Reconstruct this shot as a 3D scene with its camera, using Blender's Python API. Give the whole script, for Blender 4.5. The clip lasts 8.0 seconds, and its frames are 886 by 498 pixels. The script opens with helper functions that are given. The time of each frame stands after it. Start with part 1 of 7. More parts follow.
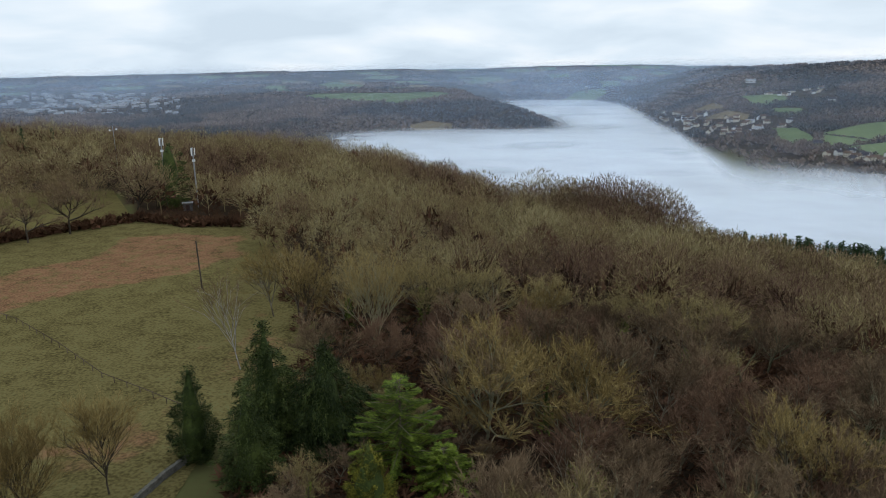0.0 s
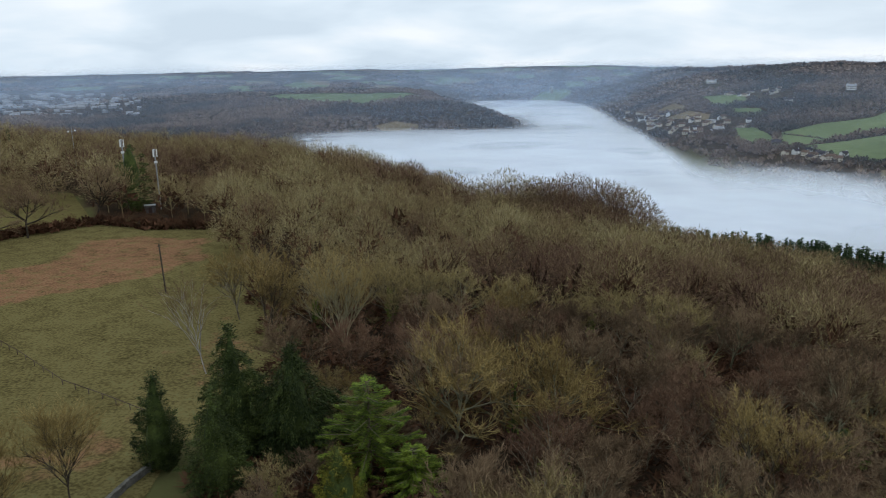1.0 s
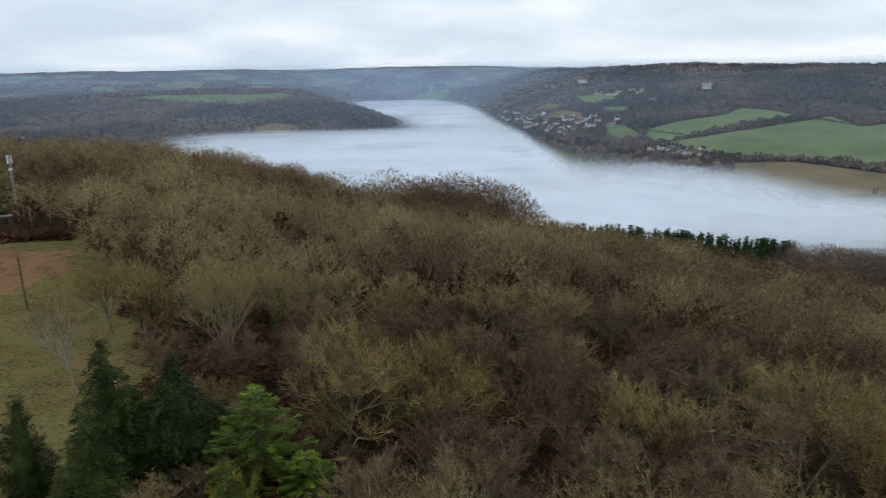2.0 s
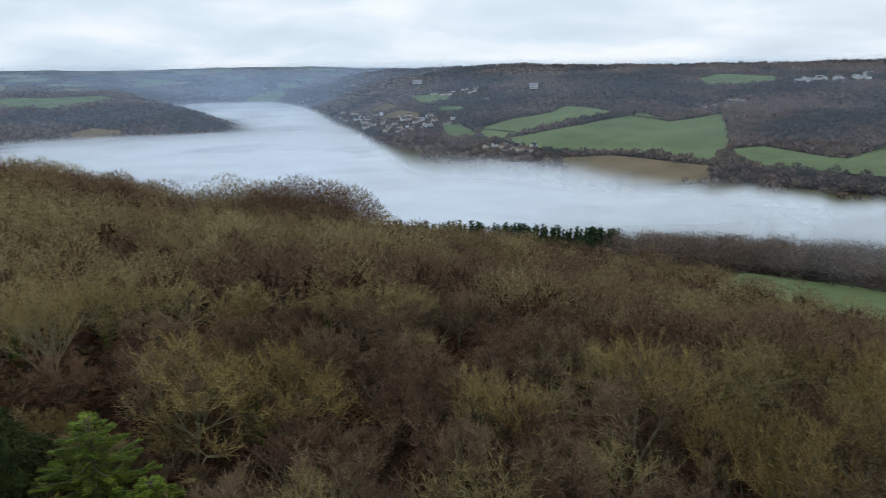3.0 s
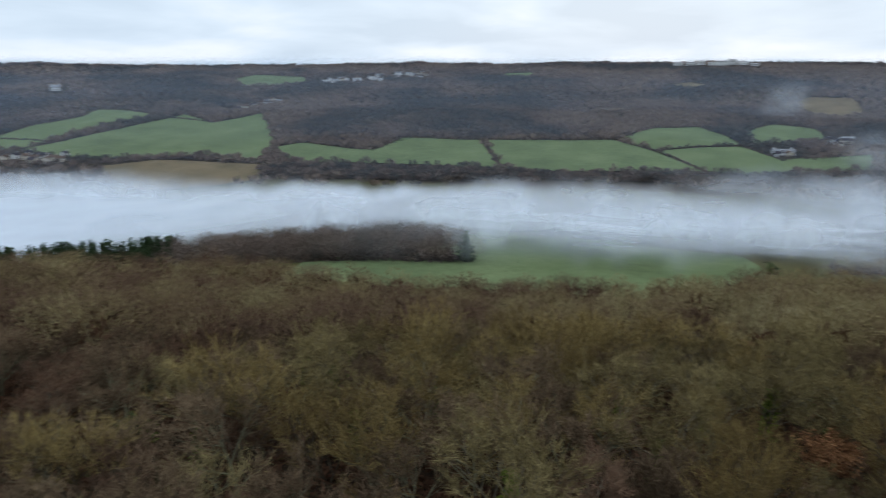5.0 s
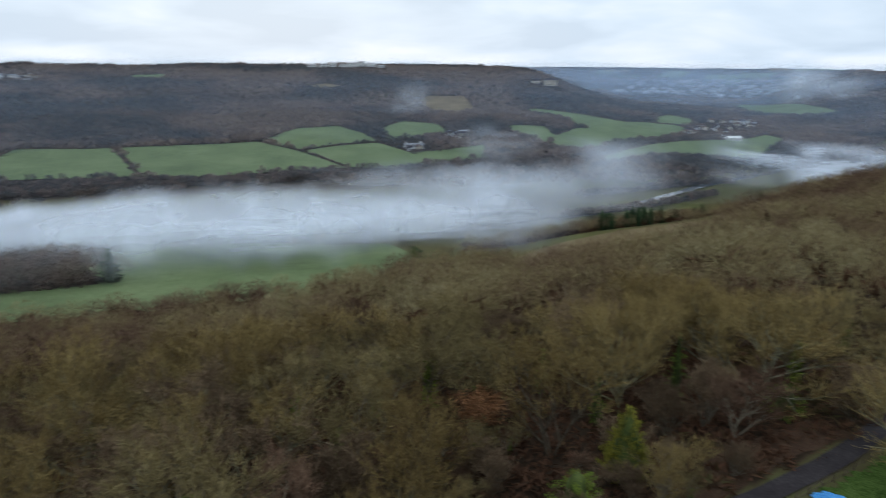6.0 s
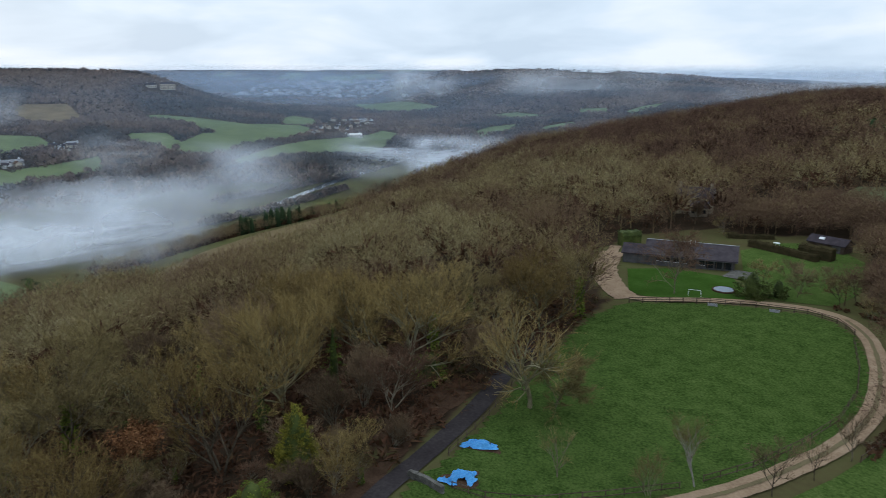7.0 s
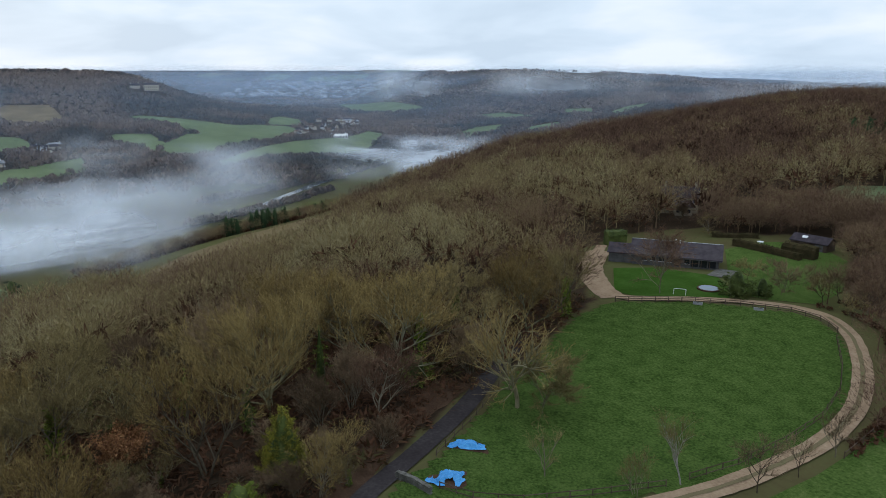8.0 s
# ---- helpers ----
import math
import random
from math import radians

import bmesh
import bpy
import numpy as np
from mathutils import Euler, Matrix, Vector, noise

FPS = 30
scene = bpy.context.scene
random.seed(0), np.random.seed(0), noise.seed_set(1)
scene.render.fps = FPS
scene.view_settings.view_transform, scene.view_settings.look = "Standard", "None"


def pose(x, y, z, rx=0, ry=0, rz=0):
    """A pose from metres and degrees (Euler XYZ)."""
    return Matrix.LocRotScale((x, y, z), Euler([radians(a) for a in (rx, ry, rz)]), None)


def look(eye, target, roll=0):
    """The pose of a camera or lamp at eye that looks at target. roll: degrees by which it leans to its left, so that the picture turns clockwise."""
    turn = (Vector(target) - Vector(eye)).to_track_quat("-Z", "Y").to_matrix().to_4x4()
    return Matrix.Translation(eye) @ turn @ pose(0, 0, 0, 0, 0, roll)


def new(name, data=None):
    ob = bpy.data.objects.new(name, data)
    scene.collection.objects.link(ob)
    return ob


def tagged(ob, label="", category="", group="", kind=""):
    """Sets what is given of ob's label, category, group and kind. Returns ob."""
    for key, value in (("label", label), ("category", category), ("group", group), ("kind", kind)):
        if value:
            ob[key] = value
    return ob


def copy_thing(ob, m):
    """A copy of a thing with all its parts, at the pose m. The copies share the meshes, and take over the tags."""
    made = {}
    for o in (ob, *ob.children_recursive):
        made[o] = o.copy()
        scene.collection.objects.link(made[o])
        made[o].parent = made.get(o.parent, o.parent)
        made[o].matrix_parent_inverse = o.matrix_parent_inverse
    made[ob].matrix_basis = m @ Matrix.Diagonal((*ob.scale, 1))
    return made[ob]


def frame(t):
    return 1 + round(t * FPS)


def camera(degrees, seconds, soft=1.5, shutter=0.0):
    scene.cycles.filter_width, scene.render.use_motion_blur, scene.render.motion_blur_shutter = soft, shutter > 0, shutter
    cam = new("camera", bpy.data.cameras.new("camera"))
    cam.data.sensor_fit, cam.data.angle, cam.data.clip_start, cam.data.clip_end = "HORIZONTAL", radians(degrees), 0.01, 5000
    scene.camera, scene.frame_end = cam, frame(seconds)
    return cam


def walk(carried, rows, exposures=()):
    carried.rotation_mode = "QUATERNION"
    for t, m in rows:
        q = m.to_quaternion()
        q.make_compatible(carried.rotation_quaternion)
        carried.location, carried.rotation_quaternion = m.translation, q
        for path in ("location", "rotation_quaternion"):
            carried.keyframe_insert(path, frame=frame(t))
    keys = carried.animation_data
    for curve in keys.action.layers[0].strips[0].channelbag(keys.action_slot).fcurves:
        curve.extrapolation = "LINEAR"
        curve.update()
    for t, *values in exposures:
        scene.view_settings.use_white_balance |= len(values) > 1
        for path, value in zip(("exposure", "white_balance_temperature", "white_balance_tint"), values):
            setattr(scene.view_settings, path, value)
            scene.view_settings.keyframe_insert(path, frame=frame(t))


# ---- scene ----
# camera: a drone that hovers 48 m above the paddock and turns where it is
cam = camera(63.24, 8.0, soft=0.65, shutter=0.3)
EYE = (0.0, 0.0, 48.0)
walk(cam, [(t, pose(*EYE, rx, ry, rz)) for t, rx, ry, rz in (
    (0, 75.70, 1.08, 0.00),
    (0.5, 75.71, 1.05, -0.83),
    (1, 75.69, 0.98, -2.65),
    (1.5, 75.64, 0.91, -6.00),
    (1.7, 75.61, 0.88, -8.30),
    (2.8, 75.44, 0.79, -21.98),
    (3, 75.43, 0.81, -24.61),
    (3.5, 75.39, 0.74, -31.08),
    (4, 75.37, 0.65, -37.79),
    (4.2, 75.36, 0.62, -40.91),
    (5.3, 75.34, -0.31, -67.48),
    (5.5, 75.39, -0.34, -72.90),
    (6, 75.53, -0.42, -86.90),
    (6.5, 75.70, -0.33, -101.78),
    (6.7, 75.75, -0.22, -107.70),
    (6.9, 75.80, -0.10, -113.90),
    (7, 75.83, -0.03, -115.68),
    (7.1, 75.84, 0.00, -116.02),
    (7.5, 75.85, 0.04, -116.31),
    (8, 75.86, 0.00, -116.79),
)], exposures=((0, 0.04, 6520, 10), (3.5, 0.0, 6450, 10), (5.5, 0.0, 6180, 10), (8, -0.02, 6180, 10)))

# ---- daylight: an overcast winter sky with thin, bright cloud ----
world = bpy.data.worlds.new("overcast_sky")
scene.world = world
world.use_nodes = True
wt = world.node_tree
wt.nodes.clear()


def wnode(kind, **values):
    n = wt.nodes.new(kind)
    for key, value in values.items():
        n.inputs[key.replace("_", " ")].default_value = value
    return n


sky = wnode("ShaderNodeTexSky")
sky.sky_type, sky.sun_disc = "NISHITA", False
sky.sun_elevation, sky.sun_rotation, sky.air_density, sky.dust_density = radians(22), radians(75), 1.2, 2.0
where = wnode("ShaderNodeTexCoord")
split = wnode("ShaderNodeSeparateXYZ")
wt.links.new(where.outputs["Generated"], split.inputs[0])
lift = wnode("ShaderNodeMath")
lift.operation, lift.inputs[1].default_value = "ADD", 0.22
wt.links.new(split.outputs["Z"], lift.inputs[0])
floor_ = wnode("ShaderNodeMath")
floor_.operation, floor_.inputs[1].default_value = "MAXIMUM", 0.03
wt.links.new(lift.outputs[0], floor_.inputs[0])
flat = wnode("ShaderNodeVectorMath")
flat.operation = "DIVIDE"
wt.links.new(where.outputs["Generated"], flat.inputs[0])
wt.links.new(floor_.outputs[0], flat.inputs[1])
lumps = wnode("ShaderNodeTexNoise", Scale=1.25, Detail=5.0, Roughness=0.45, Distortion=0.25)
wt.links.new(flat.outputs[0], lumps.inputs["Vector"])
tone = wnode("ShaderNodeValToRGB")
tone.color_ramp.elements[0].position, tone.color_ramp.elements[0].color = 0.36, (0.64, 0.76, 0.88, 1)
tone.color_ramp.elements[1].position, tone.color_ramp.elements[1].color = 0.64, (0.92, 0.985, 1.05, 1)
mid = tone.color_ramp.elements.new(0.48)
mid.color = (0.735, 0.855, 0.97, 1)
wt.links.new(lumps.outputs["Fac"], tone.inputs[0])
blue = wnode("ShaderNodeMix")
blue.data_type, blue.blend_type = "RGBA", "MULTIPLY"
blue.inputs[0].default_value = 1.0
wt.links.new(sky.outputs[0], blue.inputs[6])
blue.inputs[7].default_value = (0.1, 0.1, 0.1, 1)
both = wnode("ShaderNodeMix")
both.data_type = "RGBA"
both.inputs[0].default_value = 0.96
wt.links.new(blue.outputs[2], both.inputs[6])
wt.links.new(tone.outputs[0], both.inputs[7])
back = wnode("ShaderNodeBackground", Strength=1.0)
# an overcast sky is brighter overhead than at the horizon
zenith = wnode("ShaderNodeMapRange")
for key, value in (("From Min", 0.12), ("From Max", 0.9), ("To Min", 1.0), ("To Max", 1.85)):
    zenith.inputs[key].default_value = value
wt.links.new(split.outputs["Z"], zenith.inputs["Value"])
wt.links.new(zenith.outputs[0], back.inputs["Strength"])
wt.links.new(both.outputs[2], back.inputs["Color"])
wt.links.new(back.outputs[0], wnode("ShaderNodeOutputWorld").inputs["Surface"])

sun_data = bpy.data.lights.new("sun", "SUN")
sun_data.energy, sun_data.angle, sun_data.color = 0.5, radians(25), (1.0, 0.95, 0.88)
sun = new("sun", sun_data)
sun.matrix_world = look((0, 0, 0), (-math.sin(radians(75)) * 0.9, -math.cos(radians(75)) * 0.9, -0.45))
scene.cycles.transparent_max_bounces = 24

# ---- lie of the land: heights along lines that leave the hilltop, by bearing (degrees clockwise from north) ----
def lattice(ix, iy, seed):
    n = (ix * 374761393 + iy * 668265263 + seed * 1442695041) & 0xFFFFFFFF
    n = ((n ^ (n >> 13)) * 1274126177) & 0xFFFFFFFF
    return ((n ^ (n >> 16)) & 0xFFFF) / 65535.0


def rough(x, y, size, seed=1, octaves=3):
    """Smooth noise from 0 to 1, with lumps of that size in metres."""
    x, y = np.asarray(x, float) / size, np.asarray(y, float) / size
    total, amount, weight = 0, 0, 1.0
    for k in range(octaves):
        ix, iy = np.floor(x).astype(np.int64), np.floor(y).astype(np.int64)
        fx, fy = x - ix, y - iy
        fx, fy = fx * fx * (3 - 2 * fx), fy * fy * (3 - 2 * fy)
        low = lattice(ix, iy, seed + k) * (1 - fx) + lattice(ix + 1, iy, seed + k) * fx
        high = lattice(ix, iy + 1, seed + k) * (1 - fx) + lattice(ix + 1, iy + 1, seed + k) * fx
        total, amount, weight = total + weight * (low * (1 - fy) + high * fy), amount + weight, weight * 0.5
        x, y = x * 2.03, y * 2.03
    return total / amount


LINES = {
    -90: "0 2 150 4 400 4 900 -5 2000 -20 4850 30",
    -50: "0 2 150 3 300 6 500 10 900 -20 1600 -50 2600 -50 3600 -20 4850 28",
    -30: "0 2 120 2 220 4 450 10 700 -20 1500 -65 2500 -62 3500 -30 4850 26",
    -15: "0 2 120 1 220 2 430 1 600 -40 1200 -90 1550 -75 2300 -28 3600 -6 4850 30",
    -5: "0 2 100 0 200 0 420 -8 560 -50 900 -120 1450 -110 1600 -80 1900 -42 2200 -22 2700 -26 4850 30",
    0: "0 2 100 -1 200 -3 370 -14 520 -58 800 -120 1440 -112 1580 -82 1800 -34 2050 -16 2500 -34 3000 -30 4850 28",
    2: "0 2 100 -1 200 -4 350 -16 500 -61 760 -120 1440 -114 1570 -82 1780 -30 1960 -12 2150 -24 2500 -80 3000 -50 4850 28",
    5: "0 2 100 -1 200 -5 330 -19 480 -65 700 -120 1450 -116 1540 -80 1700 -40 1820 -44 1980 -110 2800 -108 3150 -60 3700 -20 4850 27",
    10: "0 2 100 -2 200 -7 310 -18 450 -65 680 -122 1450 -118 1520 -100 1600 -100 1720 -118 2700 -112 3100 -62 4000 0 4850 30",
    14: "0 2 80 -2 200 -8 290 -16 430 -62 660 -124 2400 -118 2700 -84 3300 -38 4000 5 4850 32",
    20: "0 2 80 -3 200 -12 280 -24 420 -62 650 -126 1300 -112 1520 -84 1700 -64 2000 -40 2650 30 3000 22 3650 -10 4850 10",
    27: "0 2 80 -3 150 -11 250 -29 420 -62 620 -118 720 -126 1000 -108 1150 -85 1500 -58 1900 -22 2400 28 2750 20 3400 -12 4850 -10",
    35: "0 2 80 -3 150 -14 250 -35 420 -65 620 -114 720 -126 950 -108 1060 -86 1250 -68 1550 -42 1900 -6 2300 30 2650 22 3300 -10 4850 -10",
    45: "0 2 80 -4 150 -17 250 -39 420 -67 620 -110 720 -126 900 -105 990 -88 1200 -68 1400 -50 1800 0 2100 30 2450 22 3100 -10 4850 -10",
    61: "0 2 80 -4 150 -18 250 -44 320 -57 430 -66 520 -78 700 -118 790 -122 900 -92 1150 -73 1450 -38 1700 -8 2100 30 2450 22 3100 -10 4850 -10",
    80: "0 2 80 -2 150 -15 250 -38 310 -52 400 -64 500 -80 650 -116 760 -122 900 -92 1150 -73 1450 -42 1700 -4 2050 43 2400 36 3050 -5 4850 -10",
    94: "0 2 80 0 150 -11 250 -32 300 -43 380 -55 440 -62 560 -86 700 -116 860 -118 980 -92 1300 -66 1600 -36 1900 6 2200 36 2600 24 3200 -5 4850 29",
    99: "0 2 80 1 150 -8 250 -29 300 -40 400 -50 460 -57 600 -85 730 -115 900 -115 1040 -90 1400 -66 1750 -44 2100 -52 2500 -75 3400 -72 4200 -25 4850 29",
    103: "0 2 80 1 150 -6 250 -24 320 -37 420 -48 480 -55 620 -84 770 -114 950 -112 1100 -86 1500 -66 1900 -58 2300 -70 3400 -70 4200 -25 4850 29",
    110: "0 2 80 1 150 -3 250 -15 400 -35 520 -50 580 -58 700 -85 800 -100 900 -112 1150 -108 1350 -88 1600 -78 2400 -82 3400 -68 4200 -25 4850 29",
    116: "0 2 80 1 150 0 250 -8 400 -22 650 -44 820 -90 1000 -112 1300 -102 1700 -84 2100 -62 2600 22 3200 24 4850 30",
    122: "0 2 80 0 150 0 250 -5 400 -13 690 -26 880 -74 1100 -105 1500 -92 1900 -60 2500 42 3200 30 4850 10",
    128: "0 2 80 0 160 0 250 -3 450 -7 720 -15 900 -50 1200 -85 1600 -64 2000 -24 2500 36 3000 26 4850 0",
    140: "0 2 80 0 200 0 300 -1 500 1 740 12 900 10 1400 -10 2000 -10 3000 -10 4850 -20",
    146: "0 2 80 0 200 0 330 0 500 4 780 18 950 20 1200 6 2000 -10 3000 -20 4850 -40",
    152: "0 2 80 0 200 0 350 1 600 5 900 12 1100 14 1600 4 3000 -10 4850 -30",
    180: "0 2 200 3 600 5 1200 8 3000 20 4850 30",
}
BEARINGS = np.array(sorted(LINES), float)
REACH = np.concatenate([np.arange(0, 800, 20.0), np.arange(800, 4900, 50.0)])


def height_table():
    rows = []
    for b in BEARINGS:
        n = np.array(LINES[int(b)].split(), float)
        z = np.interp(REACH, n[0::2], n[1::2])
        rows.append(z)
    wide = np.interp
    full = np.arange(-180, 181, 1.0)
    around = np.concatenate([BEARINGS, [270.0]])
    rows.append(rows[0])
    rows = np.array(rows)
    table = np.empty((len(full), len(REACH)))
    for j in range(len(REACH)):
        table[:, j] = wide(np.where(full < -90, full + 360, full), around, rows[:, j])
    for _ in range(2):
        table[:, 1:-1] = (table[:, :-2] + 2 * table[:, 1:-1] + table[:, 2:]) / 4
    for _ in range(5):
        side = np.vstack([table[-2], table, table[1]])
        table = (side[:-2] + 2 * side[1:-1] + side[2:]) / 4
    return table


TABLE = height_table()


def ground(x, y):
    """The height of the ground at x, y."""
    x, y = np.asarray(x, float), np.asarray(y, float)
    r, b = np.hypot(x, y), np.degrees(np.arctan2(x, y))
    j = np.clip(np.searchsorted(REACH, r, side="right") - 1, 0, len(REACH) - 2)
    fr = np.clip((r - REACH[j]) / (REACH[j + 1] - REACH[j]), 0, 1)
    u = b + 180
    i = np.clip(np.floor(u).astype(int), 0, 359)
    fb = u - i
    z = (TABLE[i, j] * (1 - fr) + TABLE[i, j + 1] * fr) * (1 - fb) + (TABLE[i + 1, j] * (1 - fr) + TABLE[i + 1, j + 1] * fr) * fb
    far = np.clip((r - 300) / 900, 0, 1)
    return z + (rough(x, y, 260, 5) - 0.5) * 16 * far + (rough(x, y, 22, 9, 2) - 0.5) * 0.5


def at(bearing, reach, up=0.0):
    x, y = reach * math.sin(radians(bearing)), reach * math.cos(radians(bearing))
    return x, y, float(ground(x, y)) + up


# ---- materials ----
def surface(name, colours, size, roughness=0.9, bump=0.0, bump_size=0.0, attribute="", vary=0.0, world_space=True, speck=0.35, gain=2.4, island=0.0):
    """A procedural surface: two scales of noise mix the colours; attribute names a number on the mesh, vary an amount by object, island one by loose piece."""
    m = bpy.data.materials.new(name)
    m.use_nodes = True
    t = m.node_tree
    shader = t.nodes["Principled BSDF"]
    shader.inputs["Roughness"].default_value = roughness
    shader.inputs["Specular IOR Level"].default_value = 0.0 if roughness > 0.8 else 0.1 if roughness > 0.6 else 0.35
    place = t.nodes.new("ShaderNodeNewGeometry") if world_space else t.nodes.new("ShaderNodeTexCoord")
    source = place.outputs["Position"] if world_space else place.outputs["Object"]

    def grain(scale, detail=4.0):
        n = t.nodes.new("ShaderNodeTexNoise")
        n.inputs["Scale"].default_value, n.inputs["Detail"].default_value = 1.0 / scale, detail
        t.links.new(source, n.inputs["Vector"])
        return n.outputs["Fac"]

    def sums(kind, a, b):
        n = t.nodes.new("ShaderNodeMath")
        n.operation = kind
        for k, v in enumerate((a, b)):
            if isinstance(v, (int, float)):
                n.inputs[k].default_value = v
            else:
                t.links.new(v, n.inputs[k])
        return n.outputs[0]

    mixed = sums("ADD", sums("MULTIPLY", grain(size), 1 - speck), sums("MULTIPLY", grain(size / 9.0), speck))
    mixed = sums("ADD", sums("MULTIPLY", sums("SUBTRACT", mixed, 0.5), gain), 0.5)
    if attribute:
        read = t.nodes.new("ShaderNodeAttribute")
        read.attribute_name = attribute
        mixed = sums("ADD", sums("MULTIPLY", mixed, 0.25), sums("MULTIPLY", read.outputs["Fac"], 0.75))
    if vary:
        info = t.nodes.new("ShaderNodeObjectInfo")
        mixed = sums("ADD", mixed, sums("MULTIPLY", sums("SUBTRACT", info.outputs["Random"], 0.5), vary))
    if island:
        loose = t.nodes.new("ShaderNodeNewGeometry")
        mixed = sums("ADD", mixed, sums("MULTIPLY", sums("SUBTRACT", loose.outputs["Random Per Island"], 0.5), island))
    ramp = t.nodes.new("ShaderNodeValToRGB")
    es = ramp.color_ramp.elements
    while len(es) < len(colours):
        es.new(0.5)
    for k, c in enumerate(colours):
        es[k].position, es[k].color = k / (len(colours) - 1), (*c, 1)
    t.links.new(mixed, ramp.inputs[0])
    t.links.new(ramp.outputs[0], shader.inputs["Base Color"])
    if bump:
        b = t.nodes.new("ShaderNodeBump")
        b.inputs["Strength"].default_value, b.inputs["Distance"].default_value = 1.0, bump
        t.links.new(grain(bump_size, 6.0), b.inputs["Height"])
        t.links.new(b.outputs[0], shader.inputs["Normal"])
    return m


def two_looks(name, first, second, size, attribute, bump, bump_size):
    """A surface that changes from the first colours to the second where the number on the mesh, broken up by noise, is high."""
    m = surface(name, first, size, 0.95, bump, bump_size, speck=0.66, gain=2.7)
    t = m.node_tree
    shader = t.nodes["Principled BSDF"]
    old = shader.inputs["Base Color"].links[0].from_socket
    amount = [n for n in t.nodes if n.type == "VALTORGB"][0].inputs[0].links[0].from_socket
    ramp = t.nodes.new("ShaderNodeValToRGB")
    es = ramp.color_ramp.elements
    while len(es) < len(second):
        es.new(0.5)
    for k, c in enumerate(second):
        es[k].position, es[k].color = k / (len(second) - 1), (*c, 1)
    t.links.new(amount, ramp.inputs[0])
    read = t.nodes.new("ShaderNodeAttribute")
    read.attribute_name = attribute
    place = t.nodes.new("ShaderNodeNewGeometry")
    n = t.nodes.new("ShaderNodeTexNoise")
    n.inputs["Scale"].default_value, n.inputs["Detail"].default_value = 0.35, 6
    t.links.new(place.outputs["Position"], n.inputs["Vector"])
    add = t.nodes.new("ShaderNodeMath")
    add.operation = "ADD"
    t.links.new(read.outputs["Fac"], add.inputs[0])
    t.links.new(n.outputs["Fac"], add.inputs[1])
    edge = t.nodes.new("ShaderNodeMapRange")
    edge.inputs["From Min"].default_value, edge.inputs["From Max"].default_value = 0.85, 1.15
    t.links.new(add.outputs[0], edge.inputs["Value"])
    mix = t.nodes.new("ShaderNodeMix")
    mix.data_type = "RGBA"
    t.links.new(edge.outputs[0], mix.inputs[0])
    t.links.new(old, mix.inputs[6])
    t.links.new(ramp.outputs[0], mix.inputs[7])
    t.links.new(mix.outputs[2], shader.inputs["Base Color"])
    return m


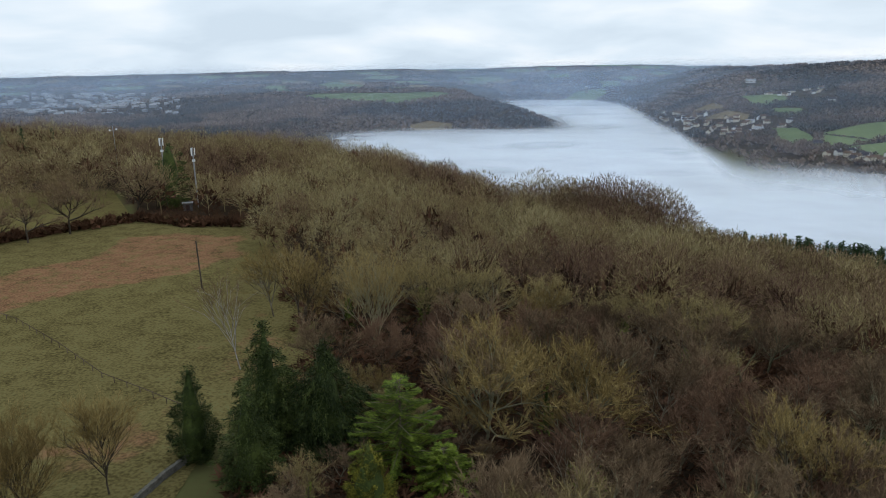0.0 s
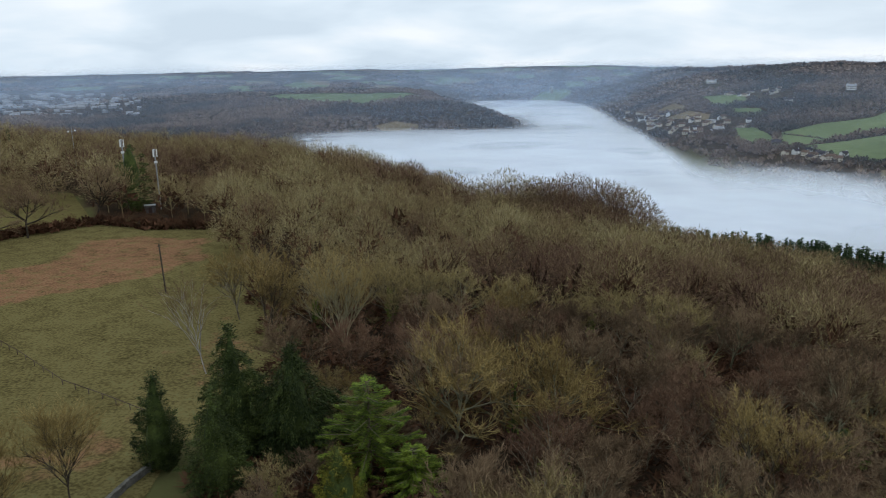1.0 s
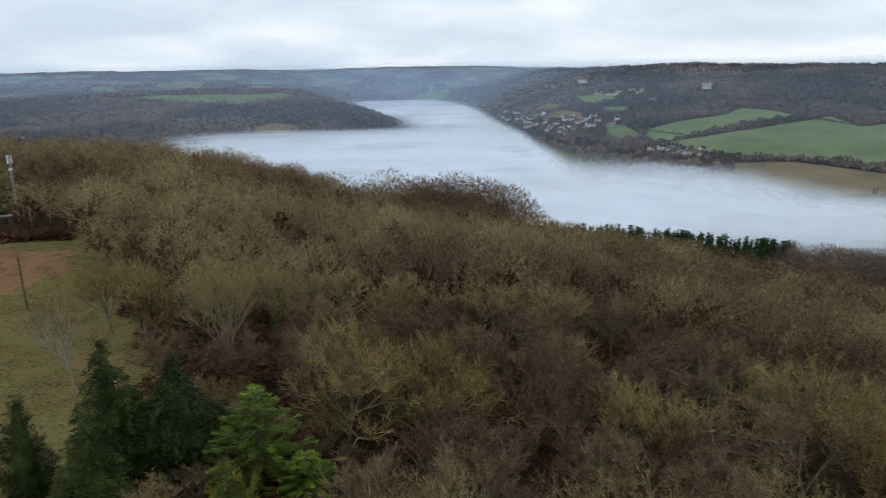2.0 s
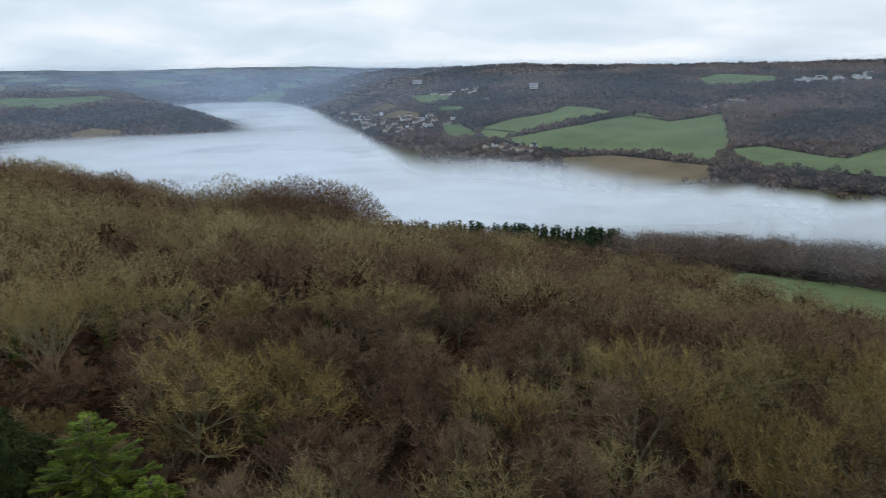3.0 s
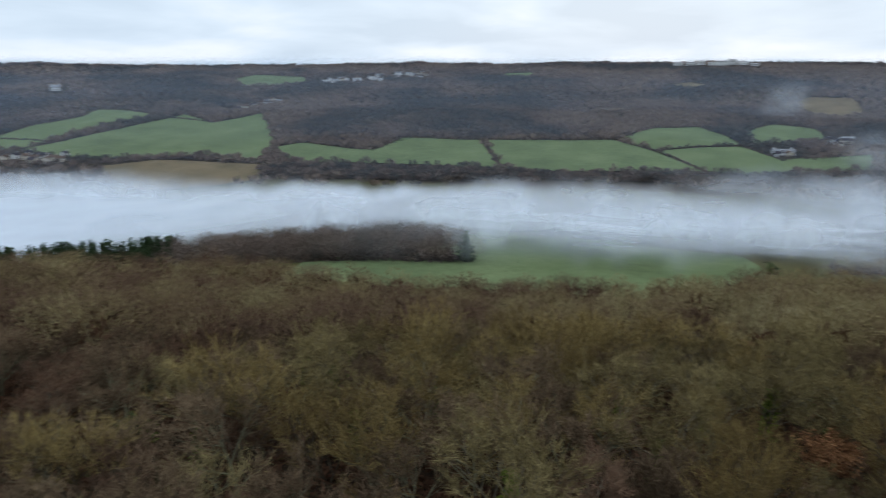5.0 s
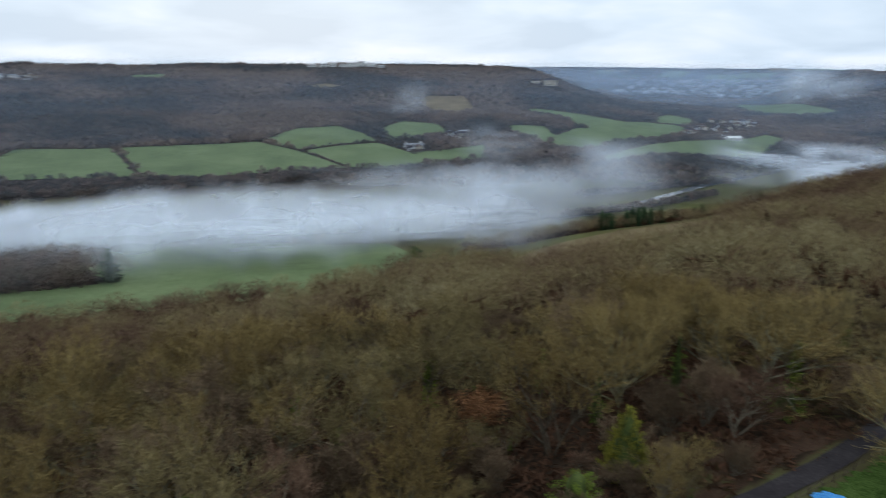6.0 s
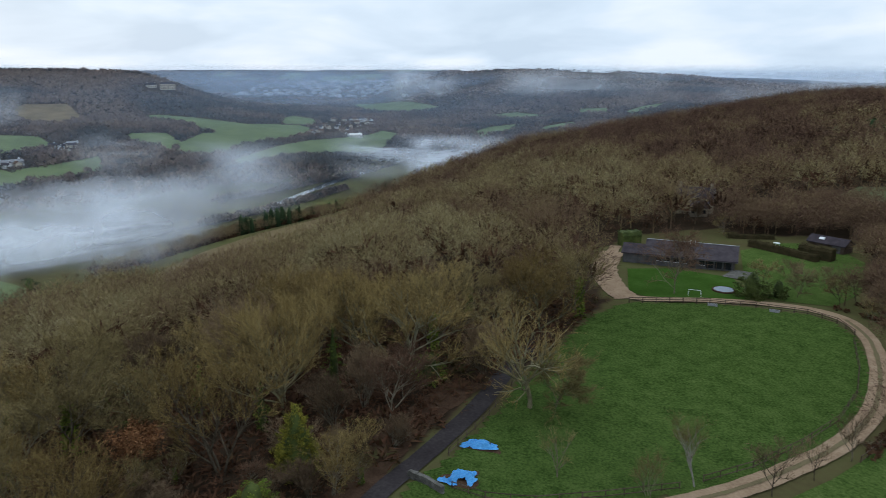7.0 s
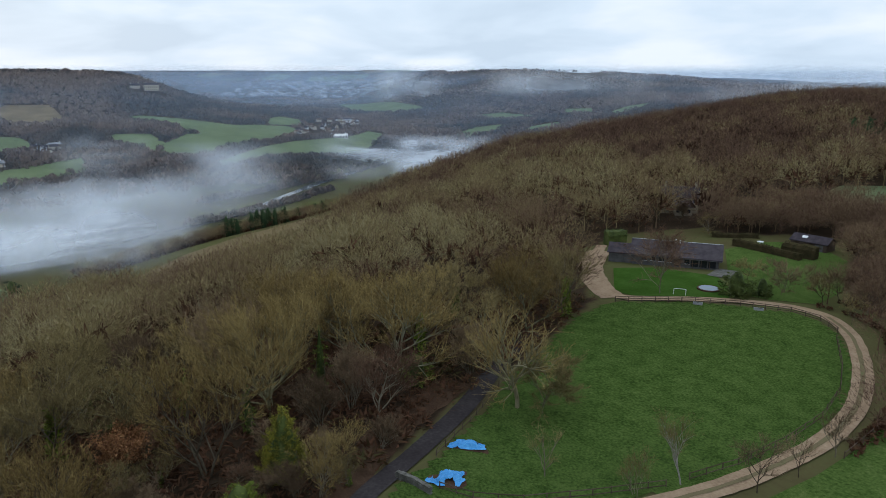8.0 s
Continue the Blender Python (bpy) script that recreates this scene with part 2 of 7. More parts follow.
M = {
    "bark_dark": surface("bark_dark", [(0.018, 0.014, 0.010), (0.042, 0.033, 0.024), (0.085, 0.070, 0.052)], 1.2, 0.95, 0.02, 0.15, vary=0.5, world_space=False),
    "rough_field": two_looks("rough_field", [(0.032, 0.027, 0.011), (0.074, 0.060, 0.023), (0.110, 0.090, 0.036), (0.097, 0.096, 0.040)], [(0.050, 0.030, 0.016), (0.115, 0.064, 0.034), (0.170, 0.088, 0.048), (0.15, 0.110, 0.056)], 4, "rust", 0.45, 0.8),
    "bark": surface("bark", [(0.036, 0.028, 0.02), (0.088, 0.0704, 0.048), (0.168, 0.144, 0.104)], 1.2, 0.95, 0.02, 0.15, vary=0.8, world_space=False),
    "bark_pale": surface("bark_pale", [(0.05304, 0.04742, 0.02808), (0.1123, 0.1023, 0.0624), (0.181, 0.1672, 0.1092)], 1.2, 0.95, 0.02, 0.15, vary=0.6, world_space=False),
    "bark_mossy": surface("bark_mossy", [(0.09, 0.078, 0.040), (0.165, 0.145, 0.085), (0.25, 0.225, 0.145)], 1.2, 0.95, 0.02, 0.15, vary=0.5, world_space=False),
    "birch_bark": surface("birch_bark", [(0.1008, 0.0864, 0.072), (0.2016, 0.18, 0.1584), (0.288, 0.2664, 0.2376)], 0.6, 0.8, 0.01, 0.1, world_space=False),
    "twig_brown": surface("twig_brown", [(0.06864, 0.04513, 0.0273), (0.1196, 0.08082, 0.04805), (0.182, 0.126, 0.07535)], 5, 0.95, vary=1.0, island=0.9),
    "twig_olive": surface("twig_olive", [(0.1015, 0.07, 0.02646), (0.175, 0.124, 0.04704), (0.2592, 0.192, 0.0784)], 5, 0.95, vary=1.0, island=0.9),
    "twig_grey": surface("twig_grey", [(0.09033, 0.06931, 0.02991), (0.1548, 0.1184, 0.05176), (0.2258, 0.1761, 0.08085)], 5, 0.95, vary=1.0, island=0.9),
    "twig_red": surface("twig_red", [(0.0652, 0.03829, 0.02484), (0.1086, 0.06417, 0.04037), (0.15, 0.09108, 0.05693)], 5, 0.95, vary=1.0, island=0.9),
    "wood_mid": surface("wood_mid", [(0.07475, 0.04246, 0.03165), (0.1187, 0.0743, 0.04853), (0.1539, 0.1082, 0.05908), (0.1979, 0.1539, 0.06964), (0.2528, 0.2123, 0.1161)], 6, 0.95, attribute="tint", island=0.45),
    "wood_far": surface("wood_far", [(0.05841, 0.05895, 0.05435), (0.1065, 0.08515, 0.06963), (0.1512, 0.1081, 0.08491), (0.1923, 0.1441, 0.1086)], 40, 0.95, attribute="tint", island=0.3),
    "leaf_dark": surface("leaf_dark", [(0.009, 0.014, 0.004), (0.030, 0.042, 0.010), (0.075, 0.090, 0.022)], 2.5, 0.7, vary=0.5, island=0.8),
    "leaf_green": surface("leaf_green", [(0.018, 0.030, 0.004), (0.062, 0.088, 0.010), (0.15, 0.19, 0.022)], 2.5, 0.7, vary=0.4, island=0.8),
    "leaf_yellow": surface("leaf_yellow", [(0.026, 0.030, 0.005), (0.108, 0.104, 0.015), (0.27, 0.235, 0.033)], 2.0, 0.7, vary=0.3, island=0.8),
    "leaf_copper": surface("leaf_copper", [(0.088, 0.036, 0.0144), (0.176, 0.08, 0.032), (0.264, 0.136, 0.06)], 2.0, 0.8, island=1.0),
    "fir_far": surface("fir_far", [(0.015, 0.027, 0.0135), (0.03, 0.0465, 0.021), (0.051, 0.069, 0.03)], 14, 0.9),
    # brown of the brambles and scrub; also the shade colour inside the wood's crowns
    "shrub_and_crown_shade": surface("shrub_and_crown_shade", [(0.02912, 0.01764, 0.01098), (0.0572, 0.0294, 0.01725), (0.08528, 0.042, 0.0243), (0.0468, 0.042, 0.01725)], 7, 0.95, attribute="tint", island=0.5),
    "rough_grass": surface("rough_grass", [(0.0357, 0.0272, 0.01105), (0.08075, 0.06375, 0.0255), (0.09775, 0.08075, 0.0306), (0.07225, 0.08075, 0.0272)], 6, 0.95, 0.4, 0.8, speck=0.5),
    "paddock": surface("paddock", [(0.02064, 0.03698, 0.0086), (0.03956, 0.06536, 0.01462), (0.05848, 0.08772, 0.0215), (0.0903, 0.1118, 0.03612)], 3.0, 0.9, 0.4, 0.4, speck=0.66, gain=2.7, island=0.35),
    "lawn": surface("lawn", [(0.01996, 0.04082, 0.007143), (0.02852, 0.05763, 0.01021), (0.03992, 0.072, 0.01531)], 6, 0.9, 0.05, 0.4),
    "gravel": surface("gravel", [(0.1373, 0.09393, 0.05982), (0.2059, 0.1425, 0.09131), (0.2608, 0.1879, 0.1259)], 3.5, 0.95, 0.05, 0.3, speck=0.5),
    "rut_grass": surface("rut_grass", [(0.074, 0.0629, 0.0333), (0.1184, 0.0925, 0.0518), (0.0814, 0.0888, 0.037)], 2.5, 0.95, 0.06, 0.4, speck=0.5),
    "asphalt": surface("asphalt", [(0.022, 0.018, 0.018), (0.032, 0.027, 0.027), (0.048, 0.042, 0.040)], 4, 0.9, 0.02, 0.2, speck=0.5),
    "timber": surface("timber", [(0.0407, 0.02812, 0.02072), (0.074, 0.05476, 0.0407), (0.1258, 0.0962, 0.074)], 1.5, 0.85, 0.01, 0.1, vary=0.5, world_space=False),
    "timber_grey": surface("timber_grey", [(0.04884, 0.04786, 0.04786), (0.07814, 0.07616, 0.0757), (0.1074, 0.105, 0.1026)], 1.2, 0.85, 0.01, 0.1, vary=0.4, world_space=False),
    "white_paint": surface("white_paint", [(0.4884, 0.4958, 0.4958), (0.5772, 0.5772, 0.5772)], 1.0, 0.5, world_space=False),
    "metal_grey": surface("metal_grey", [(0.1687, 0.1687, 0.1687), (0.2309, 0.2309, 0.2309)], 1.0, 0.5, world_space=False),
    "tarp": surface("tarp", [(0.0148, 0.1184, 0.3108), (0.0333, 0.1998, 0.444), (0.0888, 0.3108, 0.5476)], 1.6, 0.45, 0.08, 0.35, speck=0.5, world_space=False),
    "soil": surface("soil", [(0.0253, 0.016, 0.01045), (0.0552, 0.033, 0.0209), (0.08625, 0.055, 0.0342)], 1.5, 0.95, 0.08, 0.4, speck=0.5),
    "mat_blue": surface("mat_blue", [(0.10, 0.125, 0.15), (0.15, 0.18, 0.21)], 1.5, 0.5, world_space=False),
    "hedge_brown": surface("hedge_brown", [(0.020, 0.018, 0.009), (0.038, 0.031, 0.015), (0.060, 0.046, 0.024)], 1.5, 0.95, 0.1, 0.3),
    "lichen_stone": surface("lichen_stone", [(0.0444, 0.04144, 0.03552), (0.0888, 0.08362, 0.07252), (0.148, 0.1428, 0.1258)], 0.8, 0.95, 0.03, 0.2),
    "stone": surface("stone", [(0.1302, 0.1125, 0.08288), (0.2013, 0.1717, 0.1243), (0.2605, 0.2309, 0.1776)], 1.5, 0.9, 0.02, 0.3, vary=0.5, world_space=False),
    "render_white": surface("render_white", [(0.4497, 0.4334, 0.4007), (0.5561, 0.5397, 0.5069), (0.6378, 0.6296, 0.6051)], 3, 0.85, vary=0.4, world_space=False),
    "tile_roof": surface("tile_roof", [(0.05994, 0.03663, 0.02664), (0.09324, 0.05994, 0.04329), (0.1332, 0.09324, 0.0666)], 1.5, 0.85, 0.03, 0.3, vary=0.6, world_space=False),
    "cream_stone": surface("cream_stone", [(0.37, 0.3168, 0.238), (0.444, 0.3888, 0.301), (0.518, 0.468, 0.385)], 1.5, 0.9, 0.02, 0.3, vary=0.6, world_space=False),
    "slate": surface("slate", [(0.0255, 0.02128, 0.02516), (0.0408, 0.0342, 0.03848), (0.06375, 0.05472, 0.05772)], 1.5, 0.85, 0.02, 0.3, vary=0.6, world_space=False),
    "slate_pale": surface("slate_pale", [(0.1066, 0.1066, 0.1125), (0.1658, 0.1658, 0.1717), (0.2486, 0.2486, 0.2546)], 4, 0.6, vary=0.6, world_space=False),
    "dark_glass": surface("dark_glass", [(0.01, 0.012, 0.014), (0.02, 0.022, 0.025)], 1.0, 0.1, world_space=False),
    "meadow": surface("meadow", [(0.070, 0.088, 0.042), (0.095, 0.119, 0.056), (0.122, 0.146, 0.072)], 60, 0.95, 0.3, 3.0),
    "pale_field": surface("pale_field", [(0.06451, 0.08349, 0.03947), (0.09108, 0.1138, 0.05692), (0.1176, 0.1404, 0.0759)], 60, 0.95, 0.3, 3.0),
    "brown_field": surface("brown_field", [(0.07651, 0.0608, 0.03278), (0.1185, 0.08942, 0.04955), (0.153, 0.1144, 0.06558)], 40, 0.95, 0.3, 3.0),
    "ground": surface("ground", [(0.016, 0.012, 0.008), (0.037, 0.025, 0.016), (0.063, 0.055, 0.024), (0.065, 0.075, 0.026), (0.075, 0.10, 0.033)], 9, 0.95, 0.15, 1.2, attribute="grass"),
}


def link(name, verts, faces, material, parent=None, label="", category="", group="", kind="", smooth=False):
    mesh = bpy.data.meshes.new(name)
    mesh.from_pydata(verts if isinstance(verts, list) else verts.tolist(), [], faces if isinstance(faces, list) else faces.tolist())
    if smooth:
        mesh.polygons.foreach_set("use_smooth", [True] * len(mesh.polygons))
    mesh.materials.append(material)
    ob = new(name, mesh)
    if parent:
        ob.parent = parent
    return tagged(ob, label, category, group, kind)


def triangles(name, verts, material, tint=None, **tags):
    """A mesh of loose triangles, from an array (n, 3, 3), made without Python loops."""
    n = len(verts)
    mesh = bpy.data.meshes.new(name)
    mesh.vertices.add(3 * n)
    mesh.vertices.foreach_set("co", np.ascontiguousarray(verts, np.float32).ravel())
    mesh.loops.add(3 * n)
    mesh.loops.foreach_set("vertex_index", np.arange(3 * n, dtype=np.int32))
    mesh.polygons.add(n)
    mesh.polygons.foreach_set("loop_start", np.arange(0, 3 * n, 3, dtype=np.int32))
    if tint is not None:
        layer = mesh.attributes.new("tint", "FLOAT", "FACE")
        layer.data.foreach_set("value", np.ascontiguousarray(tint, np.float32))
    mesh.update()
    mesh.materials.append(material)
    return tagged(new(name, mesh), **tags)


# ---- the ground: one sheet out to the horizon ----
def inside(poly, x, y):
    """Which points lie in a polygon given as (bearing, reach) corners."""
    px = np.array([r * math.sin(radians(b)) for b, r in poly])
    py = np.array([r * math.cos(radians(b)) for b, r in poly])
    odd = np.zeros(np.shape(x), bool)
    for k in range(len(px)):
        x0, y0, x1, y1 = px[k - 1], py[k - 1], px[k], py[k]
        if y0 == y1:
            continue
        cross = ((y0 > y) != (y1 > y)) & (x < (x1 - x0) * (y - y0) / (y1 - y0) + x0)
        odd ^= cross
    return odd


WOOD_NEAR = [(-20, 44), (-19, 82), (-14, 97), (-12, 120), (-15, 215), (-16, 226), (-23, 238), (-25, 300), (-40, 315), (-60, 330), (-75, 520), (-30, 540), (-15, 560), (-5, 520), (5, 470),
             (14, 460), (22, 440), (30, 425), (36, 400), (41, 372), (46, 335), (48.5, 308), (52, 294), (57, 295), (62, 298), (72, 297), (80, 303), (87, 305), (93, 278), (98, 286), (103, 306), (107, 334), (111, 500), (113, 620), (119, 790),
             (127, 800), (140, 860), (152, 1150), (170, 1200), (170, 340), (150, 340), (144, 300), (141, 290), (137.5, 238), (131, 222), (128, 200), (127.5, 172), (129, 150), (125, 122), (122.5, 110), (120.5, 108), (110, 76), (104, 52), (60, 44), (0, 44)]
LANE = [(104.3, 58.6), (108.1, 65.6), (111.4, 71.6), (113.4, 75.5), (116.3, 81.6), (119.4, 88.9), (121.4, 98.1), (122.7, 103.8), (125.9, 115.9), (123.6, 118.2), (120.2, 106.2), (118.6, 100), (116.4, 91.2), (113.3, 84.5), (110.3, 78.5), (108.1, 74.5), (104.4, 68.5), (100.2, 61.5)]


# belts of trees behind the house and beside the drive
BELTS = [[(138.5, 226), (144, 234), (157, 226), (157, 282), (146, 288), (141, 292), (137.5, 240)], [(147.5, 172), (152, 152), (157, 150), (157, 226), (147.5, 224)], [(142, 340), (146, 352), (157, 352), (157, 700), (142, 700)]]


def near_wood(x, y):
    ok = inside(WOOD_NEAR, x, y) & ~inside(LANE, x, y)
    for belt in BELTS:
        ok |= inside(belt, x, y)
    return ok


def make_ground():
    reach = np.concatenate([[0.01], np.arange(6, 240, 3.0), np.arange(240, 520, 6.0), np.arange(520, 1100, 14.0), np.arange(1100, 2400, 26.0), np.geomspace(2400, 4880, 36)])
    turn = np.radians(np.concatenate([np.arange(-45, 160, 0.75), np.arange(160, 315, 3.0)]))
    R, B = np.meshgrid(reach, turn)
    x, y = R * np.sin(B), R * np.cos(B)
    z = ground(x, y)
    verts = np.stack([x, y, z], -1).reshape(-1, 3)
    nb, nr = R.shape
    i, j = np.meshgrid(np.arange(nb), np.arange(nr - 1), indexing="ij")
    k = (i + 1) % nb
    faces = np.stack([i * nr + j, i * nr + j + 1, k * nr + j + 1, k * nr + j], -1).reshape(-1, 4)
    sheet = link("ground", verts, faces, M["ground"], kind="structure", label="rolling grass and leaf-littered hill country round the valley", smooth=True)
    grass = np.where(near_wood(x, y) | inside(WOOD_NEAR, x, y), 0.0, np.where((R > 860) & (z > -100), 0.16, 0.55)) + (rough(x, y, 60, 3) - 0.5) * 0.3
    layer = sheet.data.attributes.new("grass", "FLOAT", "POINT")
    layer.data.foreach_set("value", grass.ravel().astype(np.float32))


make_ground()

# ---- bare winter trees ----
def turned(v, axis, angle):
    c, s = math.cos(angle), math.sin(angle)
    return v * c + np.cross(axis, v) * s + axis * (axis @ v) * (1 - c)


def unit(v):
    return v / (math.sqrt(v @ v) + 1e-9)


def grow_tree(seed, height, spread, upright, stems=1, fork=0.3, limbs=7, kids=6, twigs=14, twig=1.15, width=0.07, sides=4, sag=0.0, blades=3, stout=1.0, crook=1.0):
    """Tubes for trunk and limbs, and fine triangles for the twigs, of one leafless tree that stands at the origin."""
    rnd = np.random.RandomState(seed)
    tubes_v, tubes_f, spray = [], [], []

    def tube(points, radii, n):
        base = len(tubes_v)
        for p, r in zip(points, radii):
            d = unit(points[-1] - points[0])
            a = unit(np.cross(d, [0.31, 0.9, 0.17]))
            b = np.cross(d, a)
            for q in range(n):
                w = 2 * math.pi * q / n
                tubes_v.append((p + r * (math.cos(w) * a + math.sin(w) * b)).tolist())
        for s in range(len(points) - 1):
            for q in range(n):
                e = (q + 1) % n
                tubes_f.append([base + s * n + q, base + s * n + e, base + (s + 1) * n + e, base + (s + 1) * n + q])

    def branch(p, d, length, radius, level):
        steps = ((6, 6, 4, 1) if crook > 1 else (4, 3, 2, 1))[min(level, 3)]
        points, radii = [p], [radius]
        lean = rnd.normal(size=3) * 0.13 * crook
        for s in range(steps):
            d = unit(d + lean * rnd.uniform(-0.9, 1.2) + rnd.normal(size=3) * 0.085 * crook + np.array([0, 0, (0.11 * upright if level else 0.0) - sag * level * 0.06]))
            p = p + d * length / steps
            points.append(p)
            radii.append(radius * (1 - 0.58 * (s + 1) / steps))
        if level >= blades:
            side = unit(np.cross(points[-1] - points[0], rnd.normal(size=3))) * radius * 1.1
            spray.append([points[0] - side, points[0] + side, points[-1]])
        else:
            tube(points, radii, max(3, sides - (level > 1)))
        way = unit(points[-1] - points[0])
        if level >= 3:
            for _ in range(twigs):
                f = rnd.uniform(0.1, 1.0)
                q = points[0] * (1 - f) + points[-1] * f
                e = unit(way + rnd.normal(size=3) * 0.58 + np.array([0, 0, 0.22 * upright - 0.45 * sag]))
                side = unit(np.cross(e, rnd.normal(size=3))) * width * rnd.uniform(0.6, 1.2)
                spray.append([q - side / 2, q + side / 2, q + e * twig * rnd.uniform(0.5, 1.3)])
            return
        n = limbs if level == 0 else kids
        for c in range(n):
            f = fork + (1 - fork) * (c + rnd.uniform(0.1, 0.9)) / n if level == 0 else rnd.uniform(0.25, 1.0)
            k = min(int(f * steps), steps - 1)
            q = points[k] + (points[k + 1] - points[k]) * (f * steps - k)
            way = unit(points[k + 1] - points[k])
            side = unit(np.cross(way, turned(np.array([1.0, 0.3, 0.1]), np.array([0, 0, 1.0]), c * 2.4 + rnd.uniform(-0.5, 0.5))))
            angle = radians(rnd.uniform(22, 50) + 14 * (1 - f)) * spread if level == 0 else radians(rnd.uniform(16, 44))
            e = unit(turned(way, side, angle) + np.array([0, 0, 0.18 * upright]))
            reach = length * (rnd.uniform(0.60, 0.85) * (1.05 - 0.45 * (f - fork) / (1 - fork)) if level == 0 else rnd.uniform(0.48, 0.74))
            branch(q, e, reach, radii[k] * (0.70 if level == 0 else 0.66), level + 1)

    for s in range(stems):
        w = s * 2.4 + rnd.uniform(0, 1)
        lean = np.array([math.cos(w), math.sin(w), 0]) * (0.22 if stems > 1 else 0.05)
        branch(np.array([math.cos(w), math.sin(w), 0]) * (0.35 if stems > 1 else 0.0) - np.array([0, 0, 0.4]), unit(np.array([0, 0, 1.0]) + lean), height * 0.70 * (rnd.uniform(0.85, 1.05)), height * 0.0155 * stout * (0.75 if stems > 1 else 1.0), 0)
    v = np.array(tubes_v)
    top = max(v[:, 2].max(), np.array(spray)[:, :, 2].max())
    scale = height / top
    return (v * scale), tubes_f, np.array(spray) * scale


def tree_thing(seed, bark, twig_material, label, category="tree", **shape):
    v, f, spray = grow_tree(seed, **shape)
    thing = tagged(new("bare_tree"), label, category, "trees of the hillside wood")
    link("trunk", v, f, bark, thing, smooth=True)
    crown = triangles("crown", spray, twig_material)
    crown.parent = thing
    return thing


KINDS = [
    tree_thing(11, M["bark"], M["twig_brown"], "bare broadleaf tree with brown twigs on the wooded slope", height=15, spread=1.2, upright=0.8, limbs=9, kids=6, twigs=13, fork=0.2),
    tree_thing(12, M["bark_pale"], M["twig_grey"], "bare tree with pale lichen-covered grey limbs in the wood", height=14, spread=1.3, upright=0.6, limbs=9, kids=6, twigs=10, fork=0.2),
    tree_thing(13, M["bark"], M["twig_olive"], "tall bare tree with olive upright shoots in the wood", height=18, spread=0.95, upright=1.2, stems=3, limbs=6, kids=5, twigs=14, fork=0.18),
    tree_thing(14, M["bark"], M["twig_red"], "bare tree with a dense red-brown crown in the wood", height=14, spread=1.2, upright=1.0, limbs=9, kids=6, twigs=15, fork=0.2),
    tree_thing(15, M["bark_pale"], M["twig_olive"], "broad bare tree with mossy limbs and olive twigs", height=17, spread=1.3, upright=0.9, limbs=11, kids=6, twigs=14, fork=0.18),
    tree_thing(16, M["bark"], M["twig_brown"], "many-stemmed bare coppice tree with brown shoots", height=12, spread=0.9, upright=1.4, stems=4, limbs=5, kids=5, twigs=13, fork=0.12),
    tree_thing(17, M["bark_pale"], M["twig_brown"], "bare brown tree with crooked pale limbs in the wood", height=15, spread=1.3, upright=0.7, limbs=9, kids=6, twigs=13, fork=0.25),
    tree_thing(18, M["bark"], M["twig_grey"], "bare ivy-stemmed tree with grey twigs in the wood", height=16, spread=1.1, upright=1.0, stems=2, limbs=6, kids=6, twigs=11, fork=0.2),
]
# ivy round the stems of the last kind
ivy_rnd = np.random.RandomState(4)
ivy_w, ivy_h = ivy_rnd.uniform(0, 2 * math.pi, 700), ivy_rnd.uniform(0, 7.5, 700)
ivy_r = (0.9 - ivy_h * 0.05) * ivy_rnd.uniform(0.5, 1.1, 700)
ivy_p = np.stack([np.cos(ivy_w) * ivy_r, np.sin(ivy_w) * ivy_r, ivy_h], 1)
triangles("ivy", np.stack([ivy_p, ivy_p + ivy_rnd.normal(size=(700, 3)) * 0.28, ivy_p + ivy_rnd.normal(size=(700, 3)) * 0.28], 1), M["leaf_green"], label="green ivy").parent = KINDS[7]


